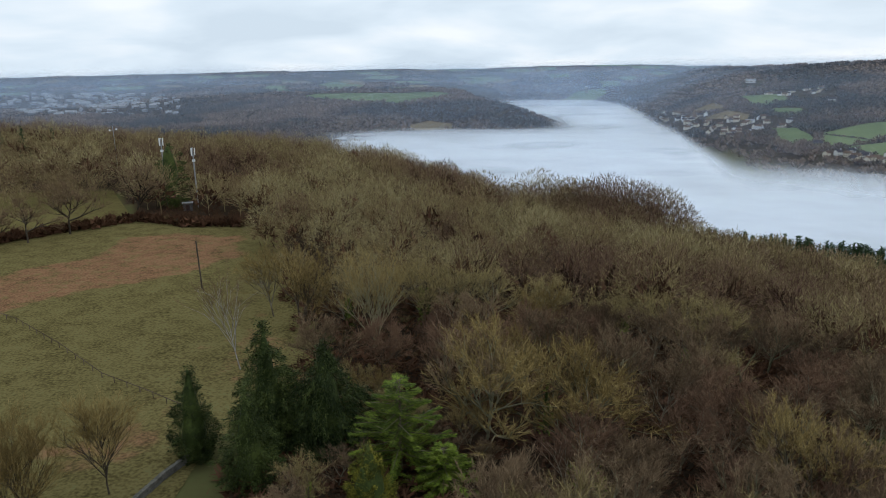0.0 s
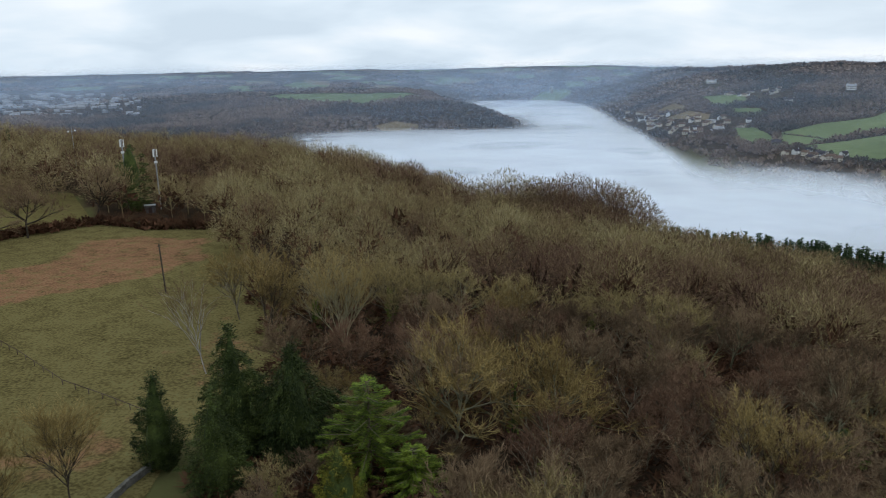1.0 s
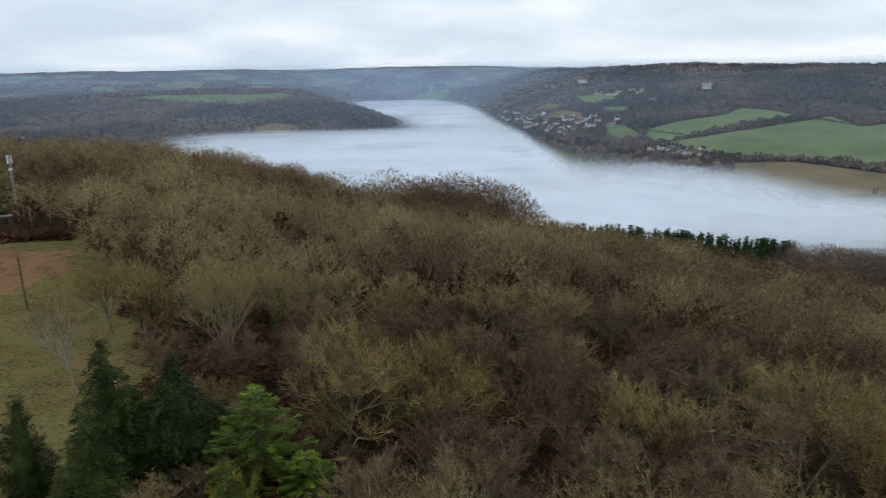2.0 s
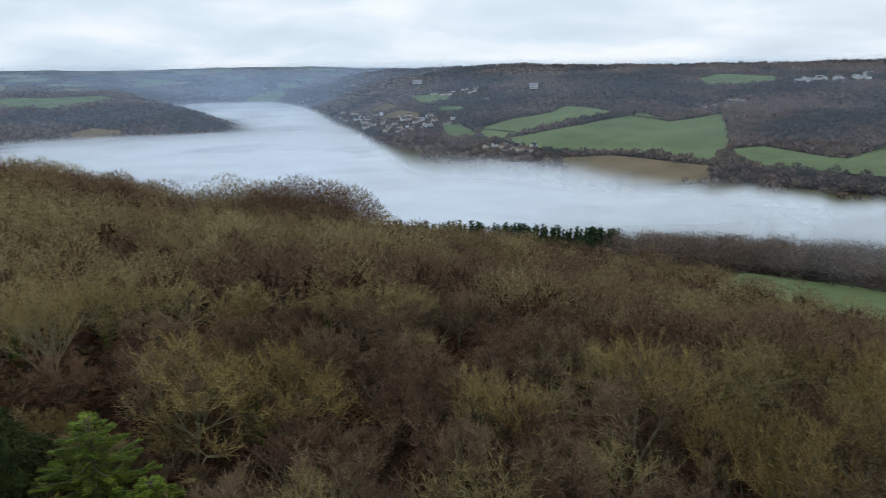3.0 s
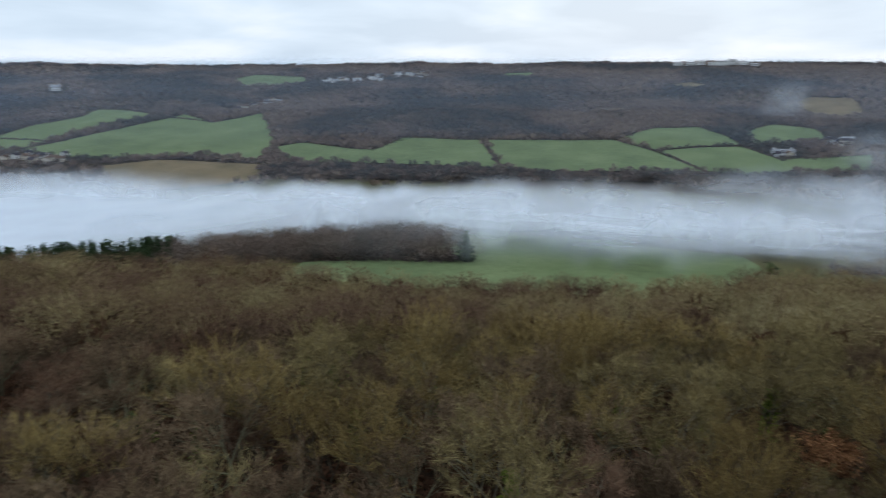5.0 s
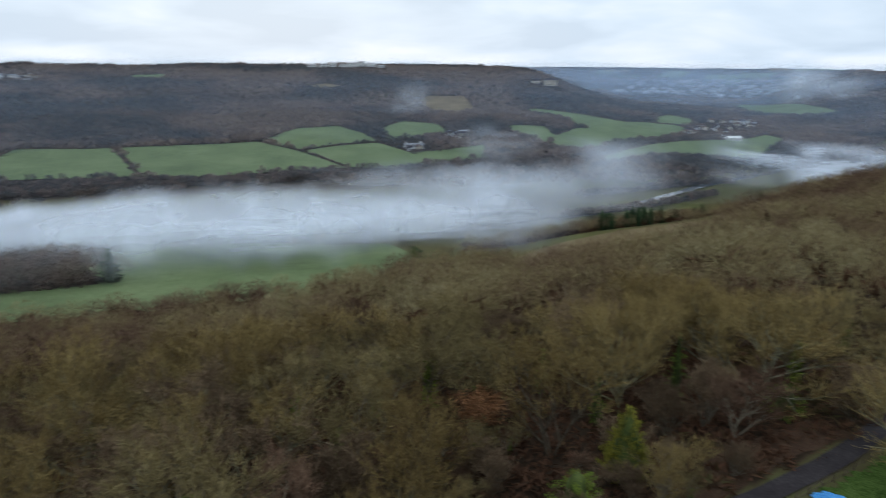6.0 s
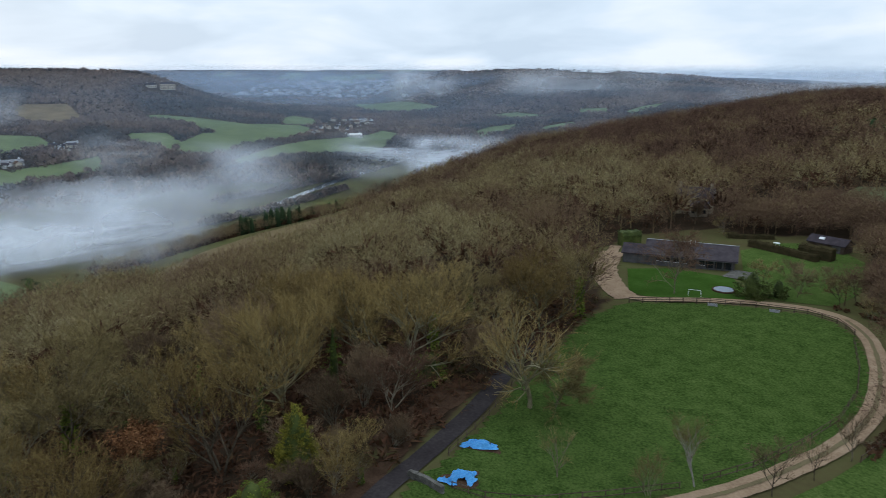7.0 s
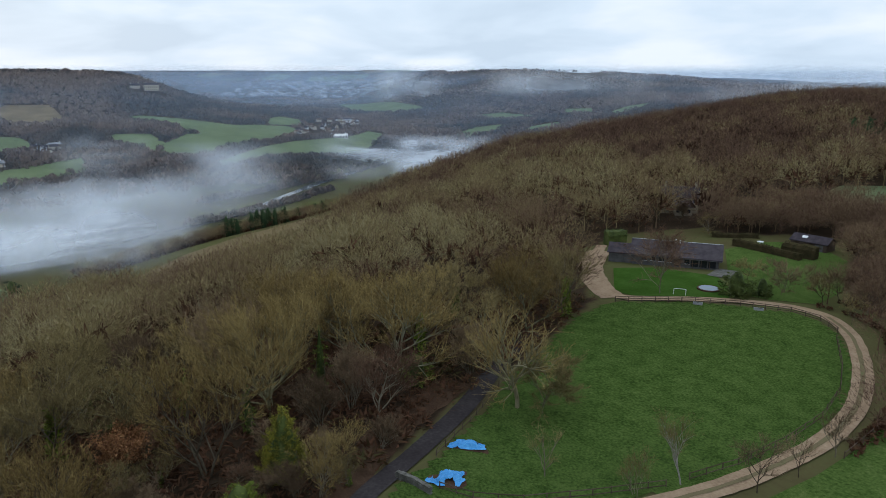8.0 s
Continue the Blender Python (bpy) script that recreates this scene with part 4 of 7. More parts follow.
def plant_far():
    count, parts, tints = 0, [], []
    for r0, r1, step in ((880, 1500, 10.2), (1500, 2100, 13.0), (2100, 3000, 21), (3000, 4750, 34)):
        x, y = jitter_grid(-r1, r1, -r1, r1, step, int(r0))
        r, b = np.hypot(x, y), np.degrees(np.arctan2(x, y))
        ok = (r >= r0) & (r < r1) & (b > -36) & (b < 152) & (ground(x, y) > -104) & ~((r > 2480) & (b > 32) & (b < 90)) & ~((r > 2800) & (b > 117))
        x, y = x[ok], y[ok]
        ok = far_wood(x, y) & ~near_wood(x, y)
        x, y = x[ok], y[ok]
        z = ground(x, y)
        size = np.random.RandomState(4).uniform(7.5, 14, len(x)) + (rough(x, y, 120, 19, 2) - 0.5) * 8
        tri, owner = scatter([far_template(s, 15 if r0 < 1400 else 10 if r0 < 2000 else 7) for s in range(12)], x, y, z - 0.27 * size, size, int(r0), max(1.15, step / 11.0))
        tint = np.clip((rough(x, y, 160, 61, 3) - 0.5) * 3.4 + 0.5 + np.random.RandomState(8).normal(0, 0.07, len(x)), 0, 1)
        parts.append(tri), tints.append(tint[owner])
        count += len(x)
    tri = np.concatenate(parts)
    triangles("far_woods", tri, M["wood_far"], np.concatenate(tints), kind="stuff", label="bare winter woodland on the far valley sides", category="woodland")
    print("far trees", count, len(tri))


plant_far()


def hedge(name, lines, material, label, tall=4.0, gap=3.0, n=16, broad=0.14):
    """Bushes in rows along lines of (bearing, reach) corners."""
    x, y = [], []
    for text in lines:
        pts = [(r * math.sin(radians(b)), r * math.cos(radians(b))) for b, r in corners(text)]
        for (x0, y0), (x1, y1) in zip(pts, pts[1:]):
            m = max(2, int(math.hypot(x1 - x0, y1 - y0) / gap))
            f = np.linspace(0, 1, m)
            x.append(x0 + (x1 - x0) * f), y.append(y0 + (y1 - y0) * f)
    x, y = np.concatenate(x), np.concatenate(y)
    rnd = np.random.RandomState(len(x))
    x, y = x + rnd.normal(0, gap * 0.25, len(x)), y + rnd.normal(0, gap * 0.25, len(x))
    size = tall * rnd.uniform(0.6, 1.35, len(x))
    tri, owner = scatter([crown_template(s, n, broad) for s in range(5)], x, y, ground(x, y) - 0.3 * size, size, 3, 1.1)
    triangles(name, tri, material, rnd.uniform(0, 0.8, len(x))[owner], kind="stuff", label=label, category="hedge")


hedge("field_hedges", [
    "62.6 1134 64.0 940", "73.4 1116 75.9 1060 79.5 950", "75.9 1060 81.8 1144 85.1 1188 87.4 1240", "81.8 1144 84.7 1048", "28.8 1216 31.7 1252 36.2 1345 38.8 1396 41.8 1330 45.4 1400",
    "34.0 1090 37.5 1086 40.6 1066 44.7 1022", "27.4 1326 30.8 1258 33.5 1330 36.2 1400", "98.8 1130 101.3 1210 104.4 1330 107 1380 109.7 1490", "98 1060 102.5 1075 106.8 1190 111 1255", "103 1500 105.7 1545 106 1480",
    "45 1000 50 990 56 965 63.9 930 69 920 75 925 79.5 940", "24.3 1450 25.8 1436 27.3 1330", "95.8 1264 97.3 1344 96.2 1476 93 1506"], M["wood_far"], "dark bare hedges between the valley fields", 5.0, 3.0, 30, 0.09)
hedge("valley_copse", ["45 960 50 950 56 930 63 905 70 895 78 900", "47 940 54 920 62 890", "96 1010 100 1020 105 1150 110 1220", "92 1000 96 1040 99 1100", "91 1080 95 1140 97 1130", "92 1340 95 1350 98 1350", "97 800 101 830 105 880 108 950", "98 900 102 930 106 985 109 1030", "46 975 52 962 58 945 64 922 70 908 78 912", "45 985 50 975 56 950", "99 1030 103 1100 108 1200 112 1250"], M["wood_far"], "bare trees along the valley bottom", 11.0, 3.4, 44, 0.075)
hedge("fog_scrub", ["38 428 44 418 50 406 56 399 60.5 395", "38 446 44 436 50 422 56 412 60 405", "42 460 50 438 58 420"], M["wood_far"], "dark scrub under the foggy copse", 7.0, 2.4, 44, 0.07)


def tree_rows(name, lines, gap, tall, shift, material, label, seed, fine=1, tone=(0.15, 0.8)):
    """Bare trees in loose rows along lines of (bearing, reach) corners."""
    rnd = np.random.RandomState(seed)
    x, y = [], []
    for text in lines:
        pts = [(r * math.sin(radians(b)), r * math.cos(radians(b))) for b, r in corners(text)]
        for (x0, y0), (x1, y1) in zip(pts, pts[1:]):
            f = np.linspace(0, 1, max(2, int(math.hypot(x1 - x0, y1 - y0) / gap)))
            x.append(x0 + (x1 - x0) * f), y.append(y0 + (y1 - y0) * f)
    x, y = np.concatenate(x), np.concatenate(y)
    x, y = x + rnd.normal(0, shift, len(x)), y + rnd.normal(0, shift, len(x))
    size = tall * rnd.uniform(0.5, 1.1, len(x))
    tri, owner = scatter([mid_template(s, fine) for s in range(50, 58)], x, y, ground(x, y), size, seed, 1.25)
    triangles(name, tri, material, rnd.uniform(*tone, len(x))[owner], kind="stuff", label=label, category="trees")


tree_rows("slope_copse", ["89 430 93.4 452 96.7 490 100.5 522 104 548 108 575 112 640", "91 450 96 500 101 540 107 585"], 2.6, 10.0, 4.0, M["wood_mid"], "bare scrub trees below the stubble strip", 31)
tree_rows("fog_copse", ["38 430 44 420 50 408 56 400 60.5 396", "38 470 42 462 46 452 50 436 55 428 60.5 420", "38 486 44 474 50 452 56 440 60 432", "40 500 48 476 56 456"], 2.8, 19.0, 6.0, M["wood_far"], "dark bare copse at the edge of the fog", 32)
tree_rows("crest_trees", ["6.5 285 9 280 12 278 15 279 18.5 284", "8 292 13 288 17 290", "24 262 29 268"], 4.2, 22.0, 2.5, M["wood_mid"], "tall bare trees along the crest above the fog", 34, 2)
tree_rows("ridge_trees", ["-6 400 -3 385 0 362 3 338", "-4 392 1 352"], 6.0, 14.0, 2.5, M["wood_mid"], "bare trees where the ridge falls to the fog", 36)
hedge("skyline_trees", ["20 2600 23 2500 26 2400", "29 2360 33 2300 37 2240", "40 2200 45 2110 48 2100", "52 2095 58 2098", "61 2100 63 2100", "66 2090 72 2070", "74 2060 76 2055", "83 2080 87 2110 90 2150", "92 2180 94 2200"], M["wood_far"], "dark belts of trees along the far skyline", 15.0, 6.0, 40, 0.09)
tree_rows("fog_trees", ["30 900 36 880 42 850", "34 800 40 820", "74 520 78 540", "60 700 70 690 80 680"], 22.0, 13.0, 12.0, M["wood_mid"], "faint bare trees standing in the fog", 33)


hedge("slope_scrub", ["89 430 93.4 452 96.7 490 100.5 522 104 548 108 575 112 640", "90 440 96 495 101 532 107 580", "89 445 96 510 101 548 107 595"], M["shrub_and_crown_shade"], "dark scrub below the stubble strip", 5.0, 2.4, 18)


def house(name, length, depth, wall_height, roof_height, wall_material, roof_material, label, windows=3):
    thing = tagged(new(name), label, "house", "houses of the valley villages")
    a, b, h, k = length / 2, depth / 2, wall_height, wall_height + roof_height
    v = [(-a, -b, -2), (a, -b, -2), (a, b, -2), (-a, b, -2), (-a, -b, h), (a, -b, h), (a, b, h), (-a, b, h), (-a, 0, k - 0.1), (a, 0, k - 0.1)]
    link("wall", v, [[0, 1, 5, 4], [1, 2, 6, 9, 5], [2, 3, 7, 6], [3, 0, 4, 8, 7]], wall_material, thing)
    e, u, g = 0.4, 0.25, 0.35
    drop = roof_height / b * e
    outer = [(-a - e, -b - e, h - drop), (a + e, -b - e, h - drop), (a + e, 0, k), (-a - e, 0, k), (a + e, b + e, h - drop), (-a - e, b + e, h - drop)]
    v = outer + [(x, y, z + u) for x, y, z in outer]
    link("roof", v, [[6, 7, 8, 9], [9, 8, 10, 11], [0, 1, 7, 6], [4, 5, 11, 10], [1, 2, 8, 7], [2, 4, 10, 8], [3, 0, 6, 9], [5, 3, 9, 11], [1, 0, 3, 2], [2, 3, 5, 4]], roof_material, thing)
    c = a - 0.8
    v = [(c - 0.5, -g, k - 1), (c + 0.5, -g, k - 1), (c + 0.5, g, k - 1), (c - 0.5, g, k - 1), (c - 0.5, -g, k + 1.1), (c + 0.5, -g, k + 1.1), (c + 0.5, g, k + 1.1), (c - 0.5, g, k + 1.1)]
    link("chimney", v, [[0, 1, 5, 4], [1, 2, 6, 5], [2, 3, 7, 6], [3, 0, 4, 7], [4, 5, 6, 7]], wall_material, thing)
    pane = None
    for side in (-1, 1):
        for q in range(windows):
            for level in range(2 if h > 4.2 else 1):
                x, z = -a + length * (q + 0.5) / windows, 1.5 + 2.6 * level
                y = side * (b + 0.03)
                if pane is None:
                    v = [(-0.55, -0.02, -0.6), (0.55, -0.02, -0.6), (0.55, 0.02, -0.6), (-0.55, 0.02, -0.6), (-0.55, -0.02, 0.6), (0.55, -0.02, 0.6), (0.55, 0.02, 0.6), (-0.55, 0.02, 0.6)]
                    pane = link("window", v, [[0, 1, 5, 4], [1, 2, 6, 5], [2, 3, 7, 6], [3, 0, 4, 7], [4, 5, 6, 7], [3, 2, 1, 0]], M["dark_glass"], thing)
                    pane.location = (x, y, z)
                else:
                    p = new("window", pane.data)
                    p.parent, p.location = thing, (x, y, z)
    return thing


HOUSES = [
    house("house", 11, 7.5, 5.2, 2.8, M["cream_stone"], M["tile_roof"], "two-storey stone village house with a brown tiled roof"),
    house("house", 9, 7, 5.0, 2.6, M["render_white"], M["slate"], "white rendered village house with a slate roof"),
    house("house", 15, 8, 4.0, 3.0, M["cream_stone"], M["slate"], "long low stone house with a grey slate roof", 4),
    house("house", 17, 8, 5.2, 2.4, M["render_white"], M["slate_pale"], "row of pale terraced houses with a light grey roof", 5),
]


def settle():
    rnd = np.random.RandomState(77)
    for name, (text, count) in VILLAGES.items():
        poly = corners(text)
        b0, b1, r0, r1 = min(b for b, _ in poly), max(b for b, _ in poly), min(r for _, r in poly), max(r for _, r in poly)
        made = 0
        facing = rnd.uniform(0, 180)
        for _ in range(4000):
            if made == count:
                break
            b, r = rnd.uniform(b0, b1), rnd.uniform(r0, r1)
            x, y, z = at(b, r)
            if not inside(poly, np.array([x]), np.array([y]))[0]:
                continue
            pick = rnd.choice(4, p=(0.15, 0.15, 0.1, 0.6) if name in ("hilltop", "crest") else (0.45, 0.28, 0.17, 0.10))
            copy_thing(HOUSES[pick], pose(x, y, z, 0, 0, -b + rnd.normal(0, 25) + (90 if rnd.uniform() < 0.25 else 0)) @ Matrix.Scale(1.0, 4))
            made += 1


settle()
for k in HOUSES:
    for o in (*k.children_recursive, k):
        bpy.data.objects.remove(o)


def town(name, poly, count, label, seed):
    rnd = np.random.RandomState(seed)
    verts, faces = [], []
    b0, b1, r0, r1 = min(b for b, _ in poly), max(b for b, _ in poly), min(r for _, r in poly), max(r for _, r in poly)
    while count:
        b, r = rnd.uniform(b0, b1), rnd.uniform(r0, r1)
        x, y, z = at(b, r)
        if not inside(poly, np.array([x]), np.array([y]))[0]:
            continue
        m = pose(x, y, z - 2, 0, 0, -b + rnd.normal(0, 20))
        a, w, h, k = rnd.uniform(5, 15), 4.5, rnd.uniform(6, 9), rnd.uniform(9, 12)
        base = len(verts)
        verts += [tuple(m @ Vector(c)) for c in ((-a, -w, 0), (a, -w, 0), (a, w, 0), (-a, w, 0), (-a, -w, h), (a, -w, h), (a, w, h), (-a, w, h), (-a, 0, k), (a, 0, k))]
        faces += [[base + q for q in f] for f in ((0, 1, 5, 4), (1, 2, 6, 9, 5), (2, 3, 7, 6), (3, 0, 4, 8, 7), (4, 5, 9, 8), (6, 7, 8, 9))]
        count -= 1
    ob = link(name, verts, faces, M["slate_pale"], kind="stuff", label=label, category="town")
    ob.data.materials.append(M["slate_pale"])
    for q, p in enumerate(ob.data.polygons):
        p.material_index = int(q % 6 >= 4)


town("distant_town", TOWNS[0], 230, "pale houses of a distant town in the valley basin", 5)
town("distant_town", TOWNS[1], 150, "pale roofs of a distant town beyond the wood", 6)

# ---- fog that fills the valley, in thin sheets one above another, and hanging haze ----
def mist(name, thickness, size, colour=(0.79, 0.825, 0.87, 1)):
    m = bpy.data.materials.new(name)
    m.use_nodes = True
    t = m.node_tree
    t.nodes.clear()
    read = t.nodes.new("ShaderNodeAttribute")
    read.attribute_name = "cover"
    clear = t.nodes.new("ShaderNodeBsdfTransparent")
    cloud = t.nodes.new("ShaderNodeBsdfDiffuse")
    cloud.inputs["Color"].default_value = colour
    glow = t.nodes.new("ShaderNodeBsdfTranslucent")
    glow.inputs["Color"].default_value = colour
    half = t.nodes.new("ShaderNodeMixShader")
    half.inputs[0].default_value = 0.4
    t.links.new(cloud.outputs[0], half.inputs[1])
    t.links.new(glow.outputs[0], half.inputs[2])
    place = t.nodes.new("ShaderNodeNewGeometry")
    wisps = t.nodes.new("ShaderNodeTexNoise")
    wisps.inputs["Scale"].default_value, wisps.inputs["Detail"].default_value = 1 / size, 6
    t.links.new(place.outputs["Position"], wisps.inputs["Vector"])
    sums = t.nodes.new("ShaderNodeMapRange")
    sums.inputs["From Min"].default_value, sums.inputs["From Max"].default_value = 0.25, 0.65
    sums.inputs["To Min"].default_value, sums.inputs["To Max"].default_value = 0.72 * thickness, thickness
    t.links.new(wisps.outputs["Fac"], sums.inputs["Value"])
    amount = t.nodes.new("ShaderNodeMath")
    amount.operation = "MULTIPLY"
    amount.use_clamp = True
    t.links.new(sums.outputs[0], amount.inputs[0])
    t.links.new(read.outputs["Fac"], amount.inputs[1])
    mix = t.nodes.new("ShaderNodeMixShader")
    t.links.new(amount.outputs[0], mix.inputs[0])
    t.links.new(clear.outputs[0], mix.inputs[1])
    t.links.new(half.outputs[0], mix.inputs[2])
    t.links.new(mix.outputs[0], t.nodes.new("ShaderNodeOutputMaterial").inputs["Surface"])
    return m


def sheet(name, bearings, reach, height, cover, material, label):
    R, B = np.meshgrid(reach, np.radians(bearings))
    x, y = R * np.sin(B), R * np.cos(B)
    z = height(x, y)
    c = np.clip(cover(x, y, z), 0, 1)
    nb, nr = R.shape
    i, j = np.meshgrid(np.arange(nb - 1), np.arange(nr - 1), indexing="ij")
    faces = np.stack([i * nr + j, i * nr + j + 1, (i + 1) * nr + j + 1, (i + 1) * nr + j], -1).reshape(-1, 4)
    keep = c.ravel()[faces].max(1) > 0.005
    ob = link(name, np.stack([x, y, z], -1).reshape(-1, 3), faces[keep], material, kind="stuff", label=label, category="fog", smooth=True)
    layer = ob.data.attributes.new("cover", "FLOAT", "POINT")
    layer.data.foreach_set("value", c.ravel().astype(np.float32))
    return ob


def step(a, b, v):
    t = np.clip((v - a) / (b - a), 0, 1)
    return t * t * (3 - 2 * t)


FOG = mist("fog", 0.46, 160)


# where the fog meets the far side of the valley: bearing, and how far below the level the shore lies
SHORE_B = [-40, 0, 4.6, 9.4, 11.9, 13.6, 15.7, 17.8, 20.3, 22, 25.7, 29.3, 34, 40.7, 45, 53, 61, 68, 76, 84, 90, 96, 104, 122]
SHORE_E = [-3.0, -2.6, -2.2, -2.15, -2.45, -2.8, -3.85, -4.8, -6.2, -6.7, -6.8, -7.0, -7.8, -8.7, -9.0, -9.3, -9.3, -9.2, -8.6, -7.9, -7.6, -7.6, -6.5, -5.5]


def fog_cover(level):
    def cover(x, y, z):
        b, r = np.degrees(np.arctan2(x, y)), np.hypot(x, y)
        depth = step(0, 30, z - ground(x, y))
        thin = np.interp(b, [-40, -12, -8, 25, 40, 60, 75, 86, 91, 95, 99, 104, 113, 120], [0, 0, 1, 1, 1, 1, 1, 1, 0.85, 0.62, 0.40, 0.24, 0.12, 0.0])
        dense = np.interp(b, [20, 40, 55, 75, 90], [1.0, 0.85, 0.66, 0.6, 0.6])
        drop = np.degrees(np.arctan2(z - 48.0, r))
        shore = np.interp(b, SHORE_B, SHORE_E) + (rough(b * 60, r * 0.05, 130, 44, 3) - 0.5) * np.interp(b, [15, 40, 60], [0.3, 1.2, 2.2])
        fade = step(0, 1, (shore - drop) / np.interp(b, [10, 18, 24, 34, 45, 90], [0.25, 0.7, 3.2, 2.6, 1.5, 1.6]))
        lump = rough(x, y, 170, 81 + level, 4)
        return depth * dense * fade * step(0.62 - 0.62 * thin, 1.0 - 0.55 * thin, lump + np.interp(b, [20, 45], [0.34, 0.12]) - 0.05 * level)
    return cover


for level in range(8):
    sheet("valley_fog", np.arange(-20, 122, 0.5), np.concatenate([np.arange(380, 1500, 16.0), np.geomspace(1500, 3400, 44)]), lambda x, y, level=level: -116.0 + 4.8 * level + (rough(x, y, 420, 90, 1) - 0.5) * 4, fog_cover(level), FOG, "white morning fog lying in the valley bottom")

# the blueing of distance, put into the colour of see-through upright sheets
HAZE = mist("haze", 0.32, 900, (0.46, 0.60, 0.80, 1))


def curtain(name, reach, b0, b1, z0, z1, db, dz, cover, material, label, category):
    """An upright sheet of mist, bent round the hill that the camera hovers over."""
    b, z = np.meshgrid(np.arange(b0, b1 + db / 2, db), np.arange(z0, z1 + dz / 2, dz))
    r = reach + (rough(b * 40, z * 3, 60, 3, 2) - 0.5) * 60
    c = np.clip(cover(b, z), 0, 1)
    x, y = r * np.sin(np.radians(b)), r * np.cos(np.radians(b))
    c = c * step(0, 12, z - ground(x, y))
    n, m = b.shape
    i, j = np.meshgrid(np.arange(n - 1), np.arange(m - 1), indexing="ij")
    faces = np.stack([i * m + j, i * m + j + 1, (i + 1) * m + j + 1, (i + 1) * m + j], -1).reshape(-1, 4)
    faces = faces[c.ravel()[faces].max(1) > 0.004]
    ob = link(name, np.stack([x, y, z], -1).reshape(-1, 3), faces, material, kind="stuff", label=label, category=category, smooth=True)
    layer = ob.data.attributes.new("cover", "FLOAT", "POINT")
    layer.data.foreach_set("value", c.ravel().astype(np.float32))


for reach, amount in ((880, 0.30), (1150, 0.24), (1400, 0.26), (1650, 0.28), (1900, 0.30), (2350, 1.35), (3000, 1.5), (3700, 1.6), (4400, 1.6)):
    curtain("haze", float(reach), -60, 172, -140, 60, 2.0, 20.0, lambda b, z, a=amount: a * step(60, 0, z) * 0.62, HAZE, "thin blue haze sheets that tint the far hills", "haze")


def cloud_bank(reach, b0, b1, z0, z1, thin, lump, seed, label, lean=0.0, soft=0.35):
    for k in range(3):
        def cover(b, z, k=k):
            arc = np.radians(b) * reach
            u = (b - b0 - lean * (z - z0)) / (b1 - b0)
            v = (z - z0) / (z1 - z0)
            fade = step(0, soft, u) * step(0, soft, 1 - u) * step(0, 0.3, v) * step(0, 0.45, 1 - v)
            return fade * thin * step(0.34, 0.66, rough(arc + 53 * k, z * 1.3, lump, seed + k, 4))
        curtain("hill_cloud", reach + 70 * k, b0 - 1, b1 + 1 + abs(lean) * (z1 - z0), z0, z1, 0.12, 4.0, cover, FOG, label, "cloud")


cloud_bank(2250, 110.8, 117.5, -75, 62, 0.85, 95, 5, "torn white cloud drifting past the wooded hill")
cloud_bank(1900, 119, 134, -30, 54, 0.8, 150, 15, "thin white cloud clinging to the hilltop")
cloud_bank(1250, 128, 152, -22, 52, 0.8, 160, 6, "low white cloud lying behind the ridge", 0.0, 0.2)
cloud_bank(1300, 82.0, 85.5, -50, 25, 0.5, 60, 8, "thin wisp of mist rising up the far slope", 0.02)
cloud_bank(1050, 87.5, 94.5, -92, -40, 0.6, 70, 12, "soft mist rising from the valley fog", 0.02)


def wisp(name, b0, b1, r0, r1, up, thin, seed, label, lump=110, low=200.0):
    """Mist that lies over the ground in sheets."""
    def cover(x, y, z):
        b, r = np.degrees(np.arctan2(x, y)), np.hypot(x, y)
        u, v = (b - b0) / (b1 - b0), (r - r0) / (r1 - r0)
        fade = step(0, 0.3, u) * step(0, 0.3, 1 - u) * step(0, 0.3, v) * step(0, 0.3, 1 - v)
        fade = fade * step(low + 22, low, ground(x, y))
        return fade * thin * step(0.30, 0.72, rough(x, y, lump, seed, 4))
    for k, h in enumerate(up):
        sheet(name, np.arange(b0, b1 + 0.01, 0.25), np.arange(r0, r1 + 1, 14.0), lambda x, y, h=h, k=k: ground(x, y) + h + (rough(x, y, 90, seed + k, 3) - 0.5) * 10, cover, FOG, label)




def fog_brow(reach, amount, seed):
    """The billowing far edge of the fog, where it stands against the other side of the valley."""
    def cover(b, z):
        arc = np.radians(b) * reach
        rim = 48.0 + reach * np.tan(np.radians(np.interp(b, SHORE_B, SHORE_E))) + 4 + (rough(arc, 0 * arc + seed, 95, seed, 4) - 0.5) * 34
        body = step(0, 1, (rim - z) / (16 + 18 * rough(arc, z, 60, seed + 3, 2)))
        return amount * body * step(20, 34, b) * step(97, 86, b) * (0.55 + 0.45 * step(0.25, 0.7, rough(arc, z * 1.6, 70, seed + 5, 4)))
    curtain("fog_brow", reach, 18, 98, -134, -58, 0.25, 3.0, cover, FOG, "soft billowing edge of the valley fog", "fog")


for brow_reach, brow_amount, brow_seed in ((790.0, 0.75, 21), (850.0, 0.75, 31), (910.0, 0.7, 41)):
    fog_brow(brow_reach, brow_amount, brow_seed)
for reach, top, amount in ((385, -30, 0.7), (440, -31, 0.85), (490, -36, 0.95), (540, -47, 1.0), (610, -55, 1.0), (700, -66, 1.0)):
    curtain("field_mist", float(reach), 40, 99, -130, top, 0.5, 4.0, lambda b, z, t=top, a=amount, r=reach: a * step(t, t - 22, z) * step(48 if r < 450 else 42, 64 if r < 450 else 52, b) * step(99, 92, b) * step(0.15, 0.75, rough(b * 9, z * 1.4 + r, 55, 6, 3)), FOG, "soft mist in front of the foggy field", "fog")

